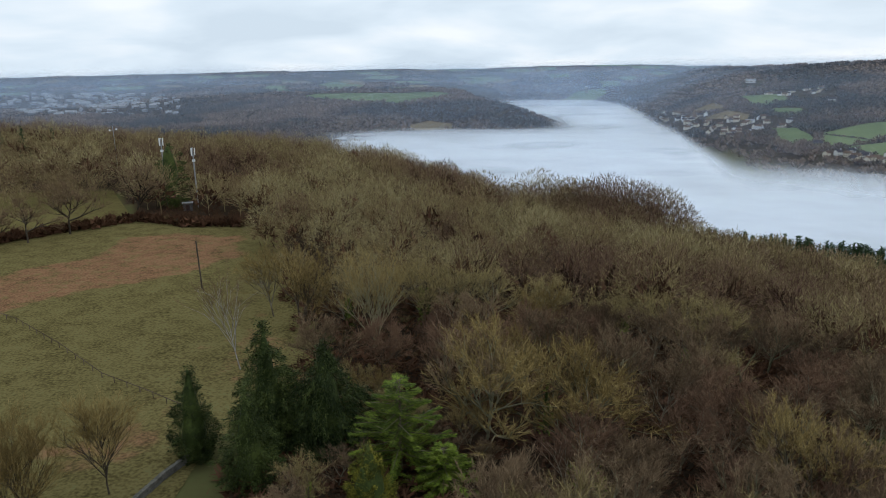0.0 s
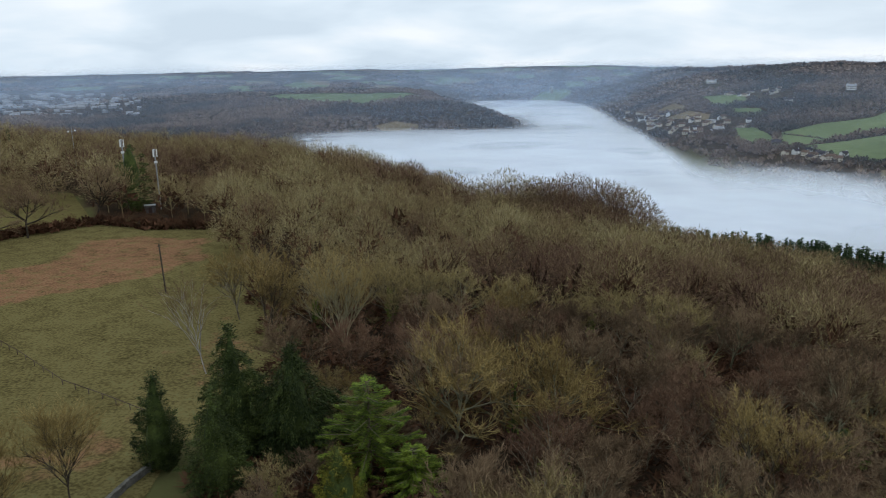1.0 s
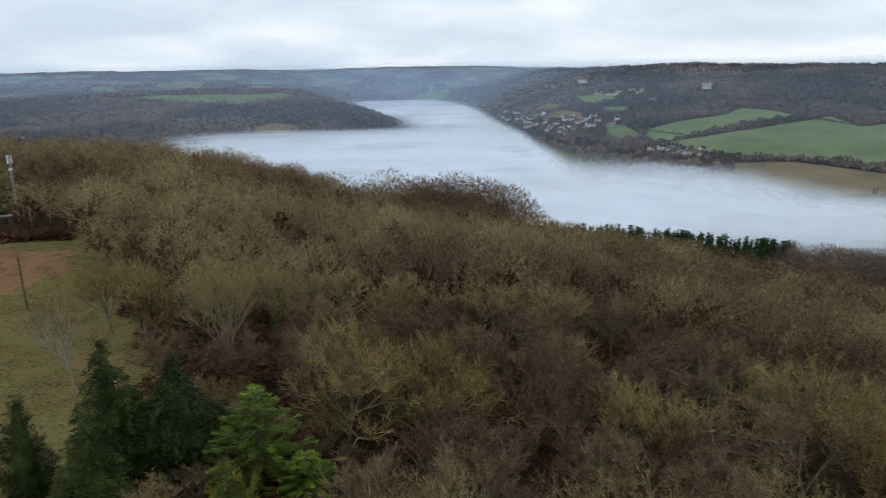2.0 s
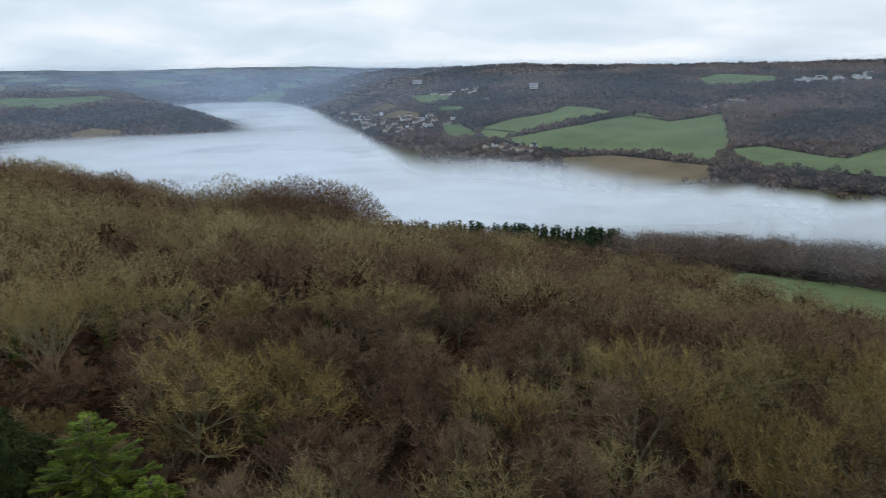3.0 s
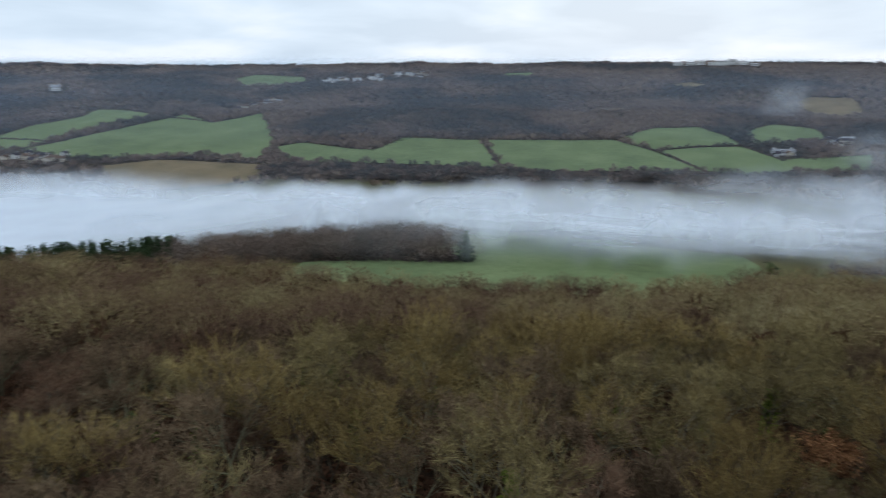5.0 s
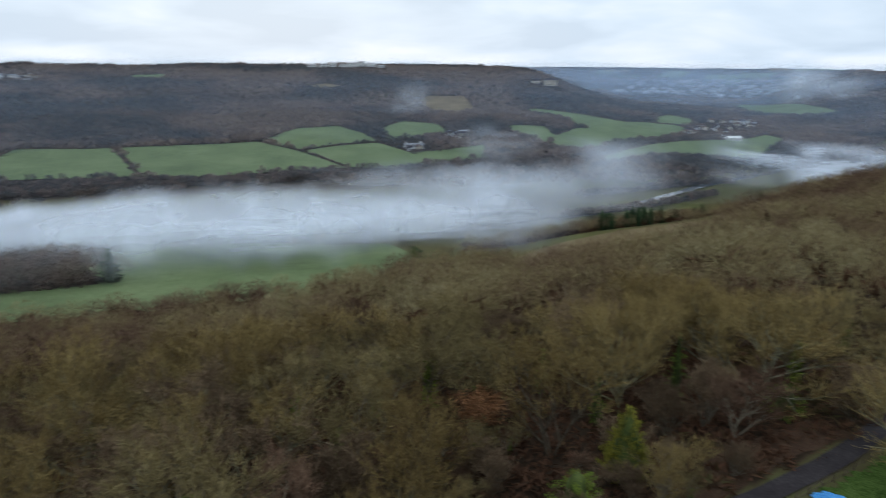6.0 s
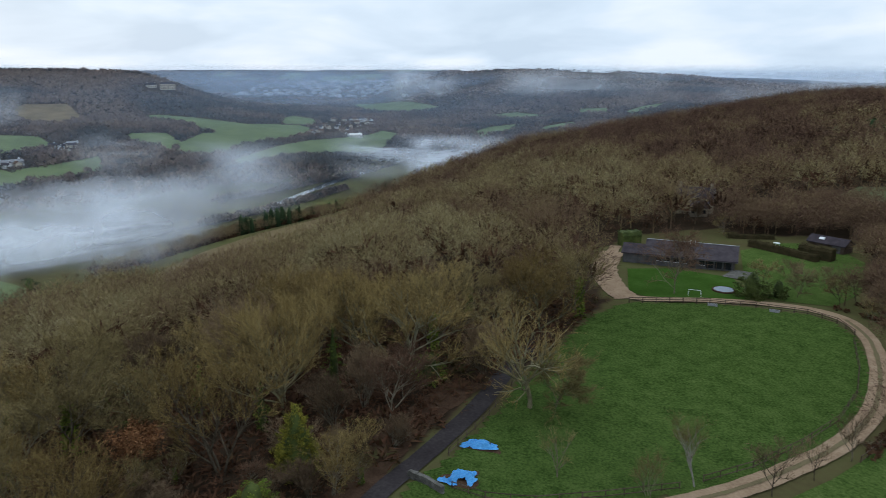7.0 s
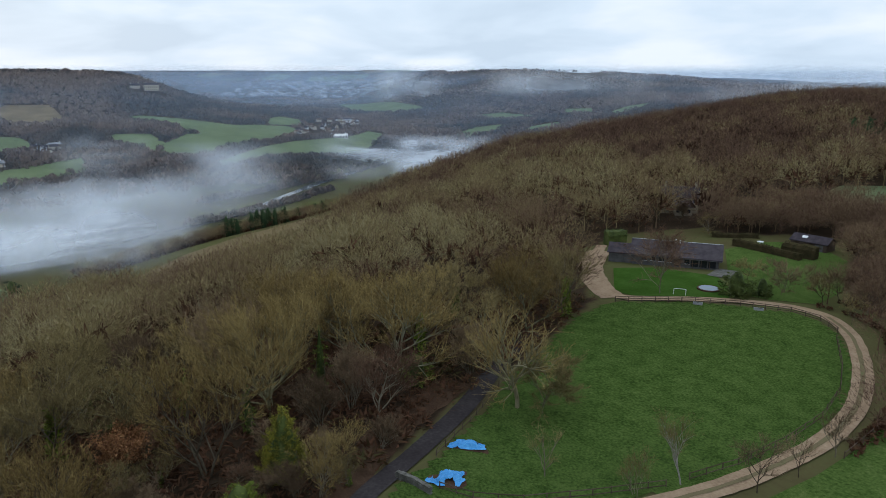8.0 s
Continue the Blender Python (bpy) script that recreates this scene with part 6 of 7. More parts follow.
ribbon("lane", [(102.5, 59.0), (107.0, 67.0), (110.4, 74.0), (114.5, 82.0), (118.2, 93.0), (120.5, 104.5), (122.2, 116), (124.5, 128)], 2.9, M["asphalt"], "dark wet asphalt lane leading into the wood", 0.20, wobble=0.1)
water = surface("river_water", [(0.03, 0.035, 0.04), (0.05, 0.055, 0.06)], 30, 0.08, 0.02, 4.0)
water.node_tree.nodes["Principled BSDF"].inputs["Specular IOR Level"].default_value = 0.6
ribbon("river", [(86, 735), (89.1, 727), (91, 737), (93, 749), (95, 773), (97.5, 793), (100.5, 829), (104, 905), (107.5, 1000), (110.3, 1096), (112.5, 1204), (115.2, 1360), (117, 1500)], 11.0, water, "pale river winding along the valley floor", 1.2, wobble=2.5)
ribbon("leaf_bank", [(104, 66), (108, 76), (111, 85), (114.5, 94), (118, 104)], 6.0, M["soil"], "dark leaf litter on the bank beside the lane", 0.10, wobble=1.0)
ribbon("patio", [(138.6, 176), (139.3, 183)], 6.0, M["lichen_stone"], "grey paved patio at the end of the house", 0.24)


def box(w, d, h, z=0.0):
    a, b = w / 2, d / 2
    return [(-a, -b, z), (a, -b, z), (a, b, z), (-a, b, z), (-a, -b, z + h), (a, -b, z + h), (a, b, z + h), (-a, b, z + h)], [[0, 1, 5, 4], [1, 2, 6, 5], [2, 3, 7, 6], [3, 0, 4, 7], [4, 5, 6, 7], [3, 2, 1, 0]]


def fence(line, gap, tall, rails, post_size, label, material):
    """A post-and-rail fence: each post and each rail is a part."""
    thing = tagged(new("fence"), label, "fence")
    pts = []
    for (b0, r0), (b1, r1) in zip(line, line[1:]):
        p, q = np.array(at(b0, r0)[:2]), np.array(at(b1, r1)[:2])
        m = max(1, round(np.linalg.norm(q - p) / gap))
        pts += [p + (q - p) * k / m for k in range(m)]
    pts.append(np.array(at(*line[-1])[:2]))
    thing.location = (*pts[0], float(ground(*pts[0])))
    inverse = Matrix.Translation(thing.location).inverted()
    v, f = box(post_size, post_size, tall + 0.3, -0.3)
    v[4:] = [(x * 0.9, y * 0.9, z) for x, y, z in v[4:]]
    post = None
    rails_made = {}
    for k, p in enumerate(pts):
        m = inverse @ pose(p[0], p[1], float(ground(*p)), 0, 0, k * 37 % 11)
        if post is None:
            post = link("post", v, f, material, thing)
            post.matrix_local = m
        else:
            o = new("post", post.data)
            o.parent, o.matrix_local = thing, m
        if k + 1 < len(pts):
            q = pts[k + 1]
            a, c = Vector((*p, float(ground(*p)))), Vector((*q, float(ground(*q))))
            for level in range(rails):
                z = tall * (0.92 - level * 0.62 / max(1, rails - 1)) if rails > 1 else tall * 0.85
                d = c - a
                key = round(d.length, 1)
                if key not in rails_made:
                    rv, rf = box(d.length + 0.02, 0.05, 0.11)
                    rails_made[key] = link("rail", rv, rf, material, thing)
                    o = rails_made[key]
                else:
                    o = new("rail", rails_made[key].data)
                    o.parent = thing
                turn = d.to_track_quat("X", "Z").to_matrix().to_4x4()
                o.matrix_local = inverse @ Matrix.Translation((a + c) / 2 + Vector((0, 0, z - 0.055))) @ turn @ Matrix.Translation((0, post_size * 0.5, 0))
    return thing


fence([(130.9, 149.5), (134, 151.5), (137, 153.6), (140.3, 154.6), (143.8, 154.6), (145.8, 151.6), (147.0, 146)], 2.6, 1.25, 3, 0.14, "weathered brown post-and-rail fence along the drive", M["timber"])
fence([(147.0, 142), (147.6, 128), (147.7, 118), (146.8, 107), (144.6, 97), (141.4, 88), (137.8, 82)], 2.6, 1.15, 2, 0.11, "dark weathered fence inside the bend of the drive", M["timber"])
fence([(136, 79.5), (130, 75), (124, 72.2), (119.5, 72), (116.5, 73.5)], 2.6, 1.1, 2, 0.11, "dark wooden fence along the near side of the paddock", M["timber"])
fence([(116.2, 81), (119.2, 90.5), (121.6, 103), (122.6, 110)], 2.4, 1.1, 2, 0.10, "thin wooden fence along the lane", M["timber"])
fence([(151.2, 140), (151.6, 122), (150.6, 108), (148.6, 96)], 2.8, 1.1, 2, 0.11, "wooden fence on the outer verge of the drive", M["timber"])
fence([(-34, 160), (-32.4, 151), (-30, 133), (-27.5, 116), (-25, 108), (-22.2, 100)], 3.4, 1.1, 1, 0.11, "old sagging fence across the rough field", M["timber"])


def tarpaulin(place, w, d, h, turn, seed, label):
    """A crumpled tarpaulin over a heap of soil."""
    rnd = np.random.RandomState(seed)
    n = 34
    x, y = np.meshgrid(np.linspace(-1, 1, n), np.linspace(-1, 1, n))
    q = np.hypot(x, y)
    edge = 1 + 0.12 * np.sin(np.arctan2(y, x) * 3 + seed) + 0.07 * np.sin(np.arctan2(y, x) * 7 + 2 * seed)
    px, py = x * w / 2 * edge, y * d / 2 * edge
    z = h * np.clip(1 - q ** 2, 0, 1) + 0.5 * h * (rough(px + seed * 9, py, 1.1, seed, 3) - 0.5) * 2 + 0.5 * np.abs(rough(px, py + 5, 0.55, seed + 4, 2) - 0.5)
    z = np.maximum(z, 0.16 + 0.10 * rough(px, py, 0.6, 3, 2))
    faces = [[i * n + j, i * n + j + 1, (i + 1) * n + j + 1, (i + 1) * n + j] for i in range(n - 1) for j in range(n - 1)]
    keep = [f for f in faces if min(q.ravel()[k] for k in f) < 1.02 and not (rough(np.array([px.ravel()[f[0]]]), np.array([py.ravel()[f[0]]]), 1.3, seed + 7, 2)[0] > 0.56)]
    sheet_ob = link("tarpaulin", np.stack([px, py, z], -1).reshape(-1, 3), keep, M["tarp"], label=label, category="tarpaulin", smooth=False)
    sheet_ob.matrix_world = pose(*place, 0, 0, turn)
    z2 = (h * 0.5 * np.clip(1 - (q / 1.25) ** 2, 0, 1) + 0.2 * (rough(px, py, 0.9, 5, 3) - 0.5) - 0.12)
    heap = link("soil_mound", np.stack([px * 1.06, py * 1.06, z2], -1).reshape(-1, 3), faces, M["soil"], label="dark heap of soil under a blue tarpaulin", category="soil mound", smooth=True)
    heap.matrix_world = pose(*place, 0, 0, turn)


tarpaulin(at(118.9, 83.6, 0.1), 4.6, 2.4, 0.8, -125, 3, "crumpled bright blue tarpaulin over a heap")
tarpaulin(at(117.1, 75.4, 0.1), 4.4, 3.2, 0.9, -112, 5, "crumpled bright blue tarpaulin with dark gaps over a heap")


def stones(line, tall, thick, label):
    """A dry-stone wall of rough stones in courses."""
    rnd = np.random.RandomState(17)
    thing = tagged(new("stone_wall"), label, "wall")
    thing.location = at(*line[0])
    inverse = Matrix.Translation(thing.location).inverted()
    shapes = []
    made = 0
    for (b0, r0), (b1, r1) in zip(line, line[1:]):
        p, q = np.array(at(b0, r0)), np.array(at(b1, r1))
        length = np.linalg.norm((q - p)[:2])
        turn = math.degrees(math.atan2(q[1] - p[1], q[0] - p[0]))
        courses = int(tall / 0.26)
        for c in range(courses):
            s = rnd.uniform(0, 0.3)
            while s < length and made < 300:
                w = rnd.uniform(0.35, 0.75)
                g = p + (q - p) * min(1, (s + w / 2) / length)
                m = inverse @ pose(g[0], g[1], float(ground(g[0], g[1])) - 0.04 + c * 0.26, rnd.uniform(-4, 4), rnd.uniform(-4, 4), turn + rnd.uniform(-6, 6)) @ Matrix.Diagonal((w, 1, 1, 1))
                if len(shapes) < 5:
                    v, f = box(0.97, thick * rnd.uniform(0.85, 1.1), 0.25)
                    v = [tuple(np.array(k) * rnd.uniform(0.86, 1.04, 3)) for k in v]
                    o = link("stone", v, f, M["lichen_stone"], thing)
                    shapes.append(o.data)
                else:
                    o = new("stone", shapes[made % 5])
                    o.parent = thing
                o.matrix_local = m
                s += w
                made += 1
    return thing


stones([(-27.5, 76), (-24, 82), (-20.3, 88)], 1.1, 0.55, "low grey dry-stone wall beside the grass path")
stones([(112.6, 76.5), (114.2, 74.6), (115.6, 72.6)], 1.1, 0.55, "low mossy dry-stone wall beside the lane")


# ---- the long house and its garden ----
def frame_at(b0, r0, b1, r1):
    """A place whose x axis runs from one point on the ground to another, and the length between."""
    p, q = Vector(at(b0, r0)), Vector(at(b1, r1))
    d = q - p
    return Matrix.Translation(p) @ Matrix.Rotation(math.atan2(d.y, d.x), 4, "Z"), d.xy.length


def block(name, parent, material, x0, x1, y0, y1, z0, z1, label=""):
    v = [(x0, y0, z0), (x1, y0, z0), (x1, y1, z0), (x0, y1, z0), (x0, y0, z1), (x1, y0, z1), (x1, y1, z1), (x0, y1, z1)]
    return link(name, v, [[0, 1, 5, 4], [1, 2, 6, 5], [2, 3, 7, 6], [3, 0, 4, 7], [4, 5, 6, 7], [3, 2, 1, 0]], material, parent, label)


def gable_roof(name, parent, material, x0, x1, y0, y1, z0, z1, over=0.5, thick=0.22, label=""):
    m, e = (y0 + y1) / 2, over
    dz = (z1 - z0) / ((y1 - y0) / 2) * e
    low = [(x0 - e, y0 - e, z0 - dz), (x1 + e, y0 - e, z0 - dz), (x1 + e, m, z1), (x0 - e, m, z1), (x1 + e, y1 + e, z0 - dz), (x0 - e, y1 + e, z0 - dz)]
    v = low + [(x, y, z + thick) for x, y, z in low]
    return link(name, v, [[6, 7, 8, 9], [9, 8, 10, 11], [0, 1, 7, 6], [4, 5, 11, 10], [1, 2, 8, 7], [2, 4, 10, 8], [3, 0, 6, 9], [5, 3, 9, 11], [1, 0, 3, 2], [2, 3, 5, 4]], material, parent, label)


def gable_walls(parent, material, x0, x1, y0, y1, h, k):
    m = (y0 + y1) / 2
    v = [(x0, y0, -0.5), (x1, y0, -0.5), (x1, y1, -0.5), (x0, y1, -0.5), (x0, y0, h), (x1, y0, h), (x1, y1, h), (x0, y1, h), (x0, m, k), (x1, m, k)]
    return link("wall", v, [[0, 1, 5, 4], [1, 2, 6, 9, 5], [2, 3, 7, 6], [3, 0, 4, 8, 7]], material, parent)


def long_house():
    m, length = frame_at(138.5, 183, 132.0, 184)
    thing = tagged(new("long_house"), "long low weatherboarded house with a dark slate roof", "house")
    thing.matrix_world = m
    L = length
    gable_walls(thing, M["timber_grey"], 0, L, -8.5, 0, 2.7, 5.2)
    gable_roof("roof", thing, M["slate"], 0, L, -8.5, 0, 2.7, 5.2, 0.7, label="dark grey slate roof")
    block("ridge_cap", thing, M["slate_pale"], -0.6, L + 0.6, -4.45, -4.05, 5.36, 5.46)
    block("gutter", thing, M["timber_grey"], -0.6, L + 0.6, 0.66, 0.78, 2.15, 2.27)
    for k in range(9):
        x = 0.8 + k * 2.05
        if k in (0, 1, 2):
            block("window", thing, M["dark_glass"], x, x + 1.7, 0.02, 0.07, 0.3, 2.2)
        elif k == 4:
            block("door", thing, M["timber"], x, x + 1.6, 0.02, 0.09, 0.05, 2.15, "red-brown boarded door")
        else:
            w = block("window", thing, M["dark_glass"], x, x + 1.2, 0.02, 0.07, 0.9, 2.0)
            block("window_frame", thing, M["white_paint"], x - 0.08, x + 1.28, 0.015, 0.055, 0.8, 0.9)
    for k in range(4):
        block("veranda_post", thing, M["timber"], 0.1 + k * 2.0, 0.25 + k * 2.0, 0.55, 0.70, 0, 2.3)
    for x in (9.5, 10.6):
        block("vent", thing, M["white_paint"], x, x + 0.3, -3.6, -3.3, 5.0, 6.1)
    # lower wing with its own roof at the yard end
    gable_walls(thing, M["timber_grey"], L + 0.02, L + 6.0, -6.5, -0.6, 2.2, 3.9)
    gable_roof("wing_roof", thing, M["slate"], L + 0.75, L + 6.0, -6.5, -0.6, 2.2, 3.9, 0.4, label="dark slate roof of the lower wing")
    for k in range(3):
        block("garage_door", thing, M["timber_grey"], L + 0.4 + k * 1.9, L + 2.1 + k * 1.9, -0.58, -0.5, 0.0, 1.95)


long_house()


def stone_house():
    m, length = frame_at(136.6, 262, 133.9, 262)
    thing = tagged(new("stone_house"), "old stone house with gables and slate roof half hidden by trees", "house")
    thing.matrix_world = m
    L = length
    gable_walls(thing, M["stone"], 0, L, -7, 0, 5.4, 8.6)
    gable_roof("roof", thing, M["slate"], 0, L, -7, 0, 5.4, 8.6, 0.3)
    block("chimney", thing, M["stone"], 0.6, 1.5, -4, -3, 7.5, 10.4)
    block("chimney", thing, M["stone"], L - 1.5, L - 0.6, -4, -3, 7.5, 10.4)
    gable_walls(thing, M["stone"], L * 0.15, L * 0.62, 0.02, 5, 3.0, 4.8)
    gable_roof("porch_roof", thing, M["slate"], L * 0.15, L * 0.62, 0.3, 5, 3.0, 4.8, 0.25)
    for k in range(4):
        for z in (1.0, 3.6):
            if z > 3 or k == 3:
                block("window", thing, M["dark_glass"], 1.2 + k * 2.9, 2.4 + k * 2.9, 0.02, 0.08, z, z + 1.3)
    for k in range(3):
        block("window", thing, M["dark_glass"], L * 0.15 + 0.6 + k * 1.8, L * 0.15 + 1.6 + k * 1.8, 5.0, 5.06, 0.9, 2.1)


stone_house()


def outbuilding():
    m, length = frame_at(145.6, 212, 143.2, 216)
    thing = tagged(new("outbuilding"), "dark timber outbuilding with a slate roof and skylight", "shed")
    thing.matrix_world = m
    gable_walls(thing, M["timber"], 0, length, -5, 0, 2.2, 3.6)
    gable_roof("roof", thing, M["slate"], 0, length, -5, 0, 2.2, 3.6, 0.3)
    v = [(length * 0.6, -0.9, 2.98), (length * 0.6 + 1.4, -0.9, 2.98), (length * 0.6 + 1.4, -1.7, 3.43), (length * 0.6, -1.7, 3.43)]
    v += [(x, y + 0.04, z + 0.08) for x, y, z in v]
    link("skylight", v, [[0, 1, 2, 3], [4, 5, 6, 7], [0, 1, 5, 4], [1, 2, 6, 5], [2, 3, 7, 6], [3, 0, 4, 7]], M["white_paint"], thing)
    block("door", thing, M["timber_grey"], 1, 3.2, 0.02, 0.08, 0, 2.1)


outbuilding()


def bar(name, parent, material, a, b, r):
    a, b = np.array(a, float), np.array(b, float)
    d = unit(b - a)
    u = unit(np.cross(d, [0.21, 0.53, 0.82]))
    w = np.cross(d, u)
    v = [(p + r * (math.cos(k * math.pi / 4) * u + math.sin(k * math.pi / 4) * w)).tolist() for p in (a, b) for k in range(8)]
    f = [[k, (k + 1) % 8, 8 + (k + 1) % 8, 8 + k] for k in range(8)] + [list(range(7, -1, -1)), list(range(8, 16))]
    return link(name, v, f, material, parent)


goal = tagged(new("football_goal"), "small white football goal on the lawn", "goal")
bar("post", goal, M["white_paint"], (-1.25, 0, -0.1), (-1.25, 0, 1.5), 0.06)
bar("post", goal, M["white_paint"], (1.25, 0, -0.1), (1.25, 0, 1.5), 0.06)
bar("crossbar", goal, M["white_paint"], (-1.25, 0, 1.5), (1.25, 0, 1.5), 0.06)
bar("ground_bar", goal, M["white_paint"], (-1.25, -1.0, 0.06), (1.25, -1.0, 0.06), 0.05)
bar("stay", goal, M["white_paint"], (-1.25, 0, 1.5), (-1.25, -1.0, 0.06), 0.04)
bar("stay", goal, M["white_paint"], (1.25, 0, 1.5), (1.25, -1.0, 0.06), 0.04)
goal.matrix_world = pose(*at(135.8, 158), 0, 0, 45)

tramp = tagged(new("trampoline"), "round sunken trampoline with a pale blue mat on the lawn", "trampoline")
ring = [(r * math.cos(a), r * math.sin(a), z) for r, z in ((2.5, 0.0), (2.5, 0.42), (2.15, 0.46)) for a in [k * math.pi / 16 for k in range(32)]]
link("rim", ring, [[q * 32 + k, q * 32 + (k + 1) % 32, (q + 1) * 32 + (k + 1) % 32, (q + 1) * 32 + k] for q in (0, 1) for k in range(32)], M["soil"], tramp)
link("mat", [(2.15 * math.cos(k * math.pi / 16), 2.15 * math.sin(k * math.pi / 16), 0.45) for k in range(32)] + [(0, 0, 0.40)], [[32, k, (k + 1) % 32] for k in range(32)], M["mat_blue"], tramp)
tramp.location = at(137.9, 165)


def trough(place, turn):
    thing = tagged(new("water_trough"), "pale galvanised water trough beside the fence", "trough", "troughs by the fence")
    outer, f = box(1.9, 0.7, 0.55)
    inner = [(x * 0.92, y * 0.8, 0.55 if z > 0.1 else 0.12) for x, y, z in outer]
    link("basin", outer + inner, [f[0], f[1], f[2], f[3], f[5]] + [[8 + i for i in q[::-1]] for q in f[:4]] + [[11, 10, 9, 8]] + [[4, 5, 13, 12], [5, 6, 14, 13], [6, 7, 15, 14], [7, 4, 12, 15]], M["metal_grey"], thing)
    link("water", [(-0.85, -0.27, 0.45), (0.85, -0.27, 0.45), (0.85, 0.27, 0.45), (-0.85, 0.27, 0.45)], [[0, 1, 2, 3]], M["dark_glass"], thing)
    thing.matrix_world = pose(*place, 0, 0, turn)


trough(at(137.2, 152.2), 42)
trough(at(141.6, 153.2), 40)


def clipped_hedge(line, tall, thick, material, label, seed):
    """A clipped hedge: a body with rounded shoulders, ruffled by small sprays."""
    thing = tagged(new("clipped_hedge"), label, "hedge")
    pts = [np.array(at(b, r)) for b, r in line]
    verts, faces, sprays = [], [], []
    rnd = np.random.RandomState(seed)
    section = [(-0.5, -0.2), (-0.5, 0.75), (-0.36, 0.97), (0.36, 0.97), (0.5, 0.75), (0.5, -0.2)]
    fine = []
    for k in range(len(pts) - 1):
        fine += [pts[k] + (pts[k + 1] - pts[k]) * t for t in np.linspace(0, 1, 9, endpoint=False)]
    fine.append(pts[-1])
    for k, p in enumerate(fine):
        d = fine[min(k + 1, len(fine) - 1)] - fine[max(k - 1, 0)]
        side = unit(np.array([d[1], -d[0], 0]))
        g = float(ground(p[0], p[1]))
        for a, h in section:
            verts.append((p[0] + side[0] * a * thick, p[1] + side[1] * a * thick, g + h * tall * rnd.uniform(0.94, 1.05)))
            for _ in range(26):
                c = np.array(verts[-1]) + rnd.normal(0, 0.22, 3)
                c[2] = max(c[2], g + 0.05)
                e, s = rnd.normal(size=3) * 0.14, rnd.normal(size=3) * 0.10
                sprays.append([c, c + e, c + s])
    n = len(section)
    for k in range(len(fine) - 1):
        for j in range(n - 1):
            faces.append([k * n + j, k * n + j + 1, (k + 1) * n + j + 1, (k + 1) * n + j])
    faces += [list(range(n)), list(range((len(fine) - 1) * n, len(fine) * n))[::-1]]
    link("body", verts, faces, material, thing)
    triangles("clipped_foliage", np.array(sprays), material).parent = thing


clipped_hedge([(139.4, 213), (140.6, 209), (142.3, 204.5), (144.0, 200)], 1.9, 1.5, M["hedge_brown"], "long clipped brown beech hedge across the garden lawn", 3)
clipped_hedge([(129.9, 206), (131.3, 208)], 4.2, 4.0, M["leaf_dark"], "tall clipped green box hedge beside the house", 4)
clipped_hedge([(137.8, 222), (141, 224)], 1.3, 1.2, M["hedge_brown"], "low clipped brown hedge at the back of the garden", 5)
clipped_hedge([(142.8, 206), (145.0, 203)], 3.4, 3.0, M["hedge_brown"], "tall red-brown beech hedge beside the outbuilding", 6)


def garden_table(place):
    thing = tagged(new("garden_table"), "round white garden table on the lawn", "table")
    v = [(0.9 * math.cos(k * math.pi / 8), 0.9 * math.sin(k * math.pi / 8), z) for z in (0.72, 0.78) for k in range(16)]
    link("tabletop", v, [[k, (k + 1) % 16, 16 + (k + 1) % 16, 16 + k] for k in range(16)] + [list(range(16, 32))], M["white_paint"], thing)
    for a in range(4):
        c, s = math.cos(a * math.pi / 2 + 0.5), math.sin(a * math.pi / 2 + 0.5)
        bar("leg", thing, M["white_paint"], (c * 0.9, s * 0.9, -0.05), (c * 0.5, s * 0.5, 0.72), 0.04)
    thing.location = place


garden_table(at(141.2, 216))

# ---- the rough field to the west ----
def field_grid(name, poly, cell, material, label, up, marks=()):
    """A field as a fine mesh; marks are corners inside which its number "rust" is high."""
    px = [r * math.sin(radians(b)) for b, r in poly]
    py = [r * math.cos(radians(b)) for b, r in poly]
    gx, gy = np.meshgrid(np.arange(min(px), max(px), cell), np.arange(min(py), max(py), cell), indexing="ij")
    n, m = gx.shape
    i, j = np.meshgrid(np.arange(n - 1), np.arange(m - 1), indexing="ij")
    faces = np.stack([i * m + j, (i + 1) * m + j, (i + 1) * m + j + 1, i * m + j + 1], -1).reshape(-1, 4)
    cx, cy = gx.ravel()[faces].mean(1), gy.ravel()[faces].mean(1)
    faces = faces[inside(poly, cx, cy)]
    z = ground(gx, gy) + up
    ob = link(name, np.stack([gx, gy, z], -1).reshape(-1, 3), faces, material, kind="structure", label=label, smooth=True)
    rust = np.zeros(gx.shape)
    wx, wy = gx + (rough(gx, gy, 9, 77, 3) - 0.5) * 14, gy + (rough(gx, gy, 9, 78, 3) - 0.5) * 14
    for mark, amount in marks:
        rust = np.maximum(rust, inside(mark, wx if amount > 0.4 else gx, wy if amount > 0.4 else gy) * amount)
    for _ in range(2):
        rust[1:-1, 1:-1] = (rust[1:-1, 1:-1] * 2 + rust[:-2, 1:-1] + rust[2:, 1:-1] + rust[1:-1, :-2] + rust[1:-1, 2:]) / 6
    layer = ob.data.attributes.new("rust", "FLOAT", "POINT")
    layer.data.foreach_set("value", rust.ravel().astype(np.float32))
    return ob


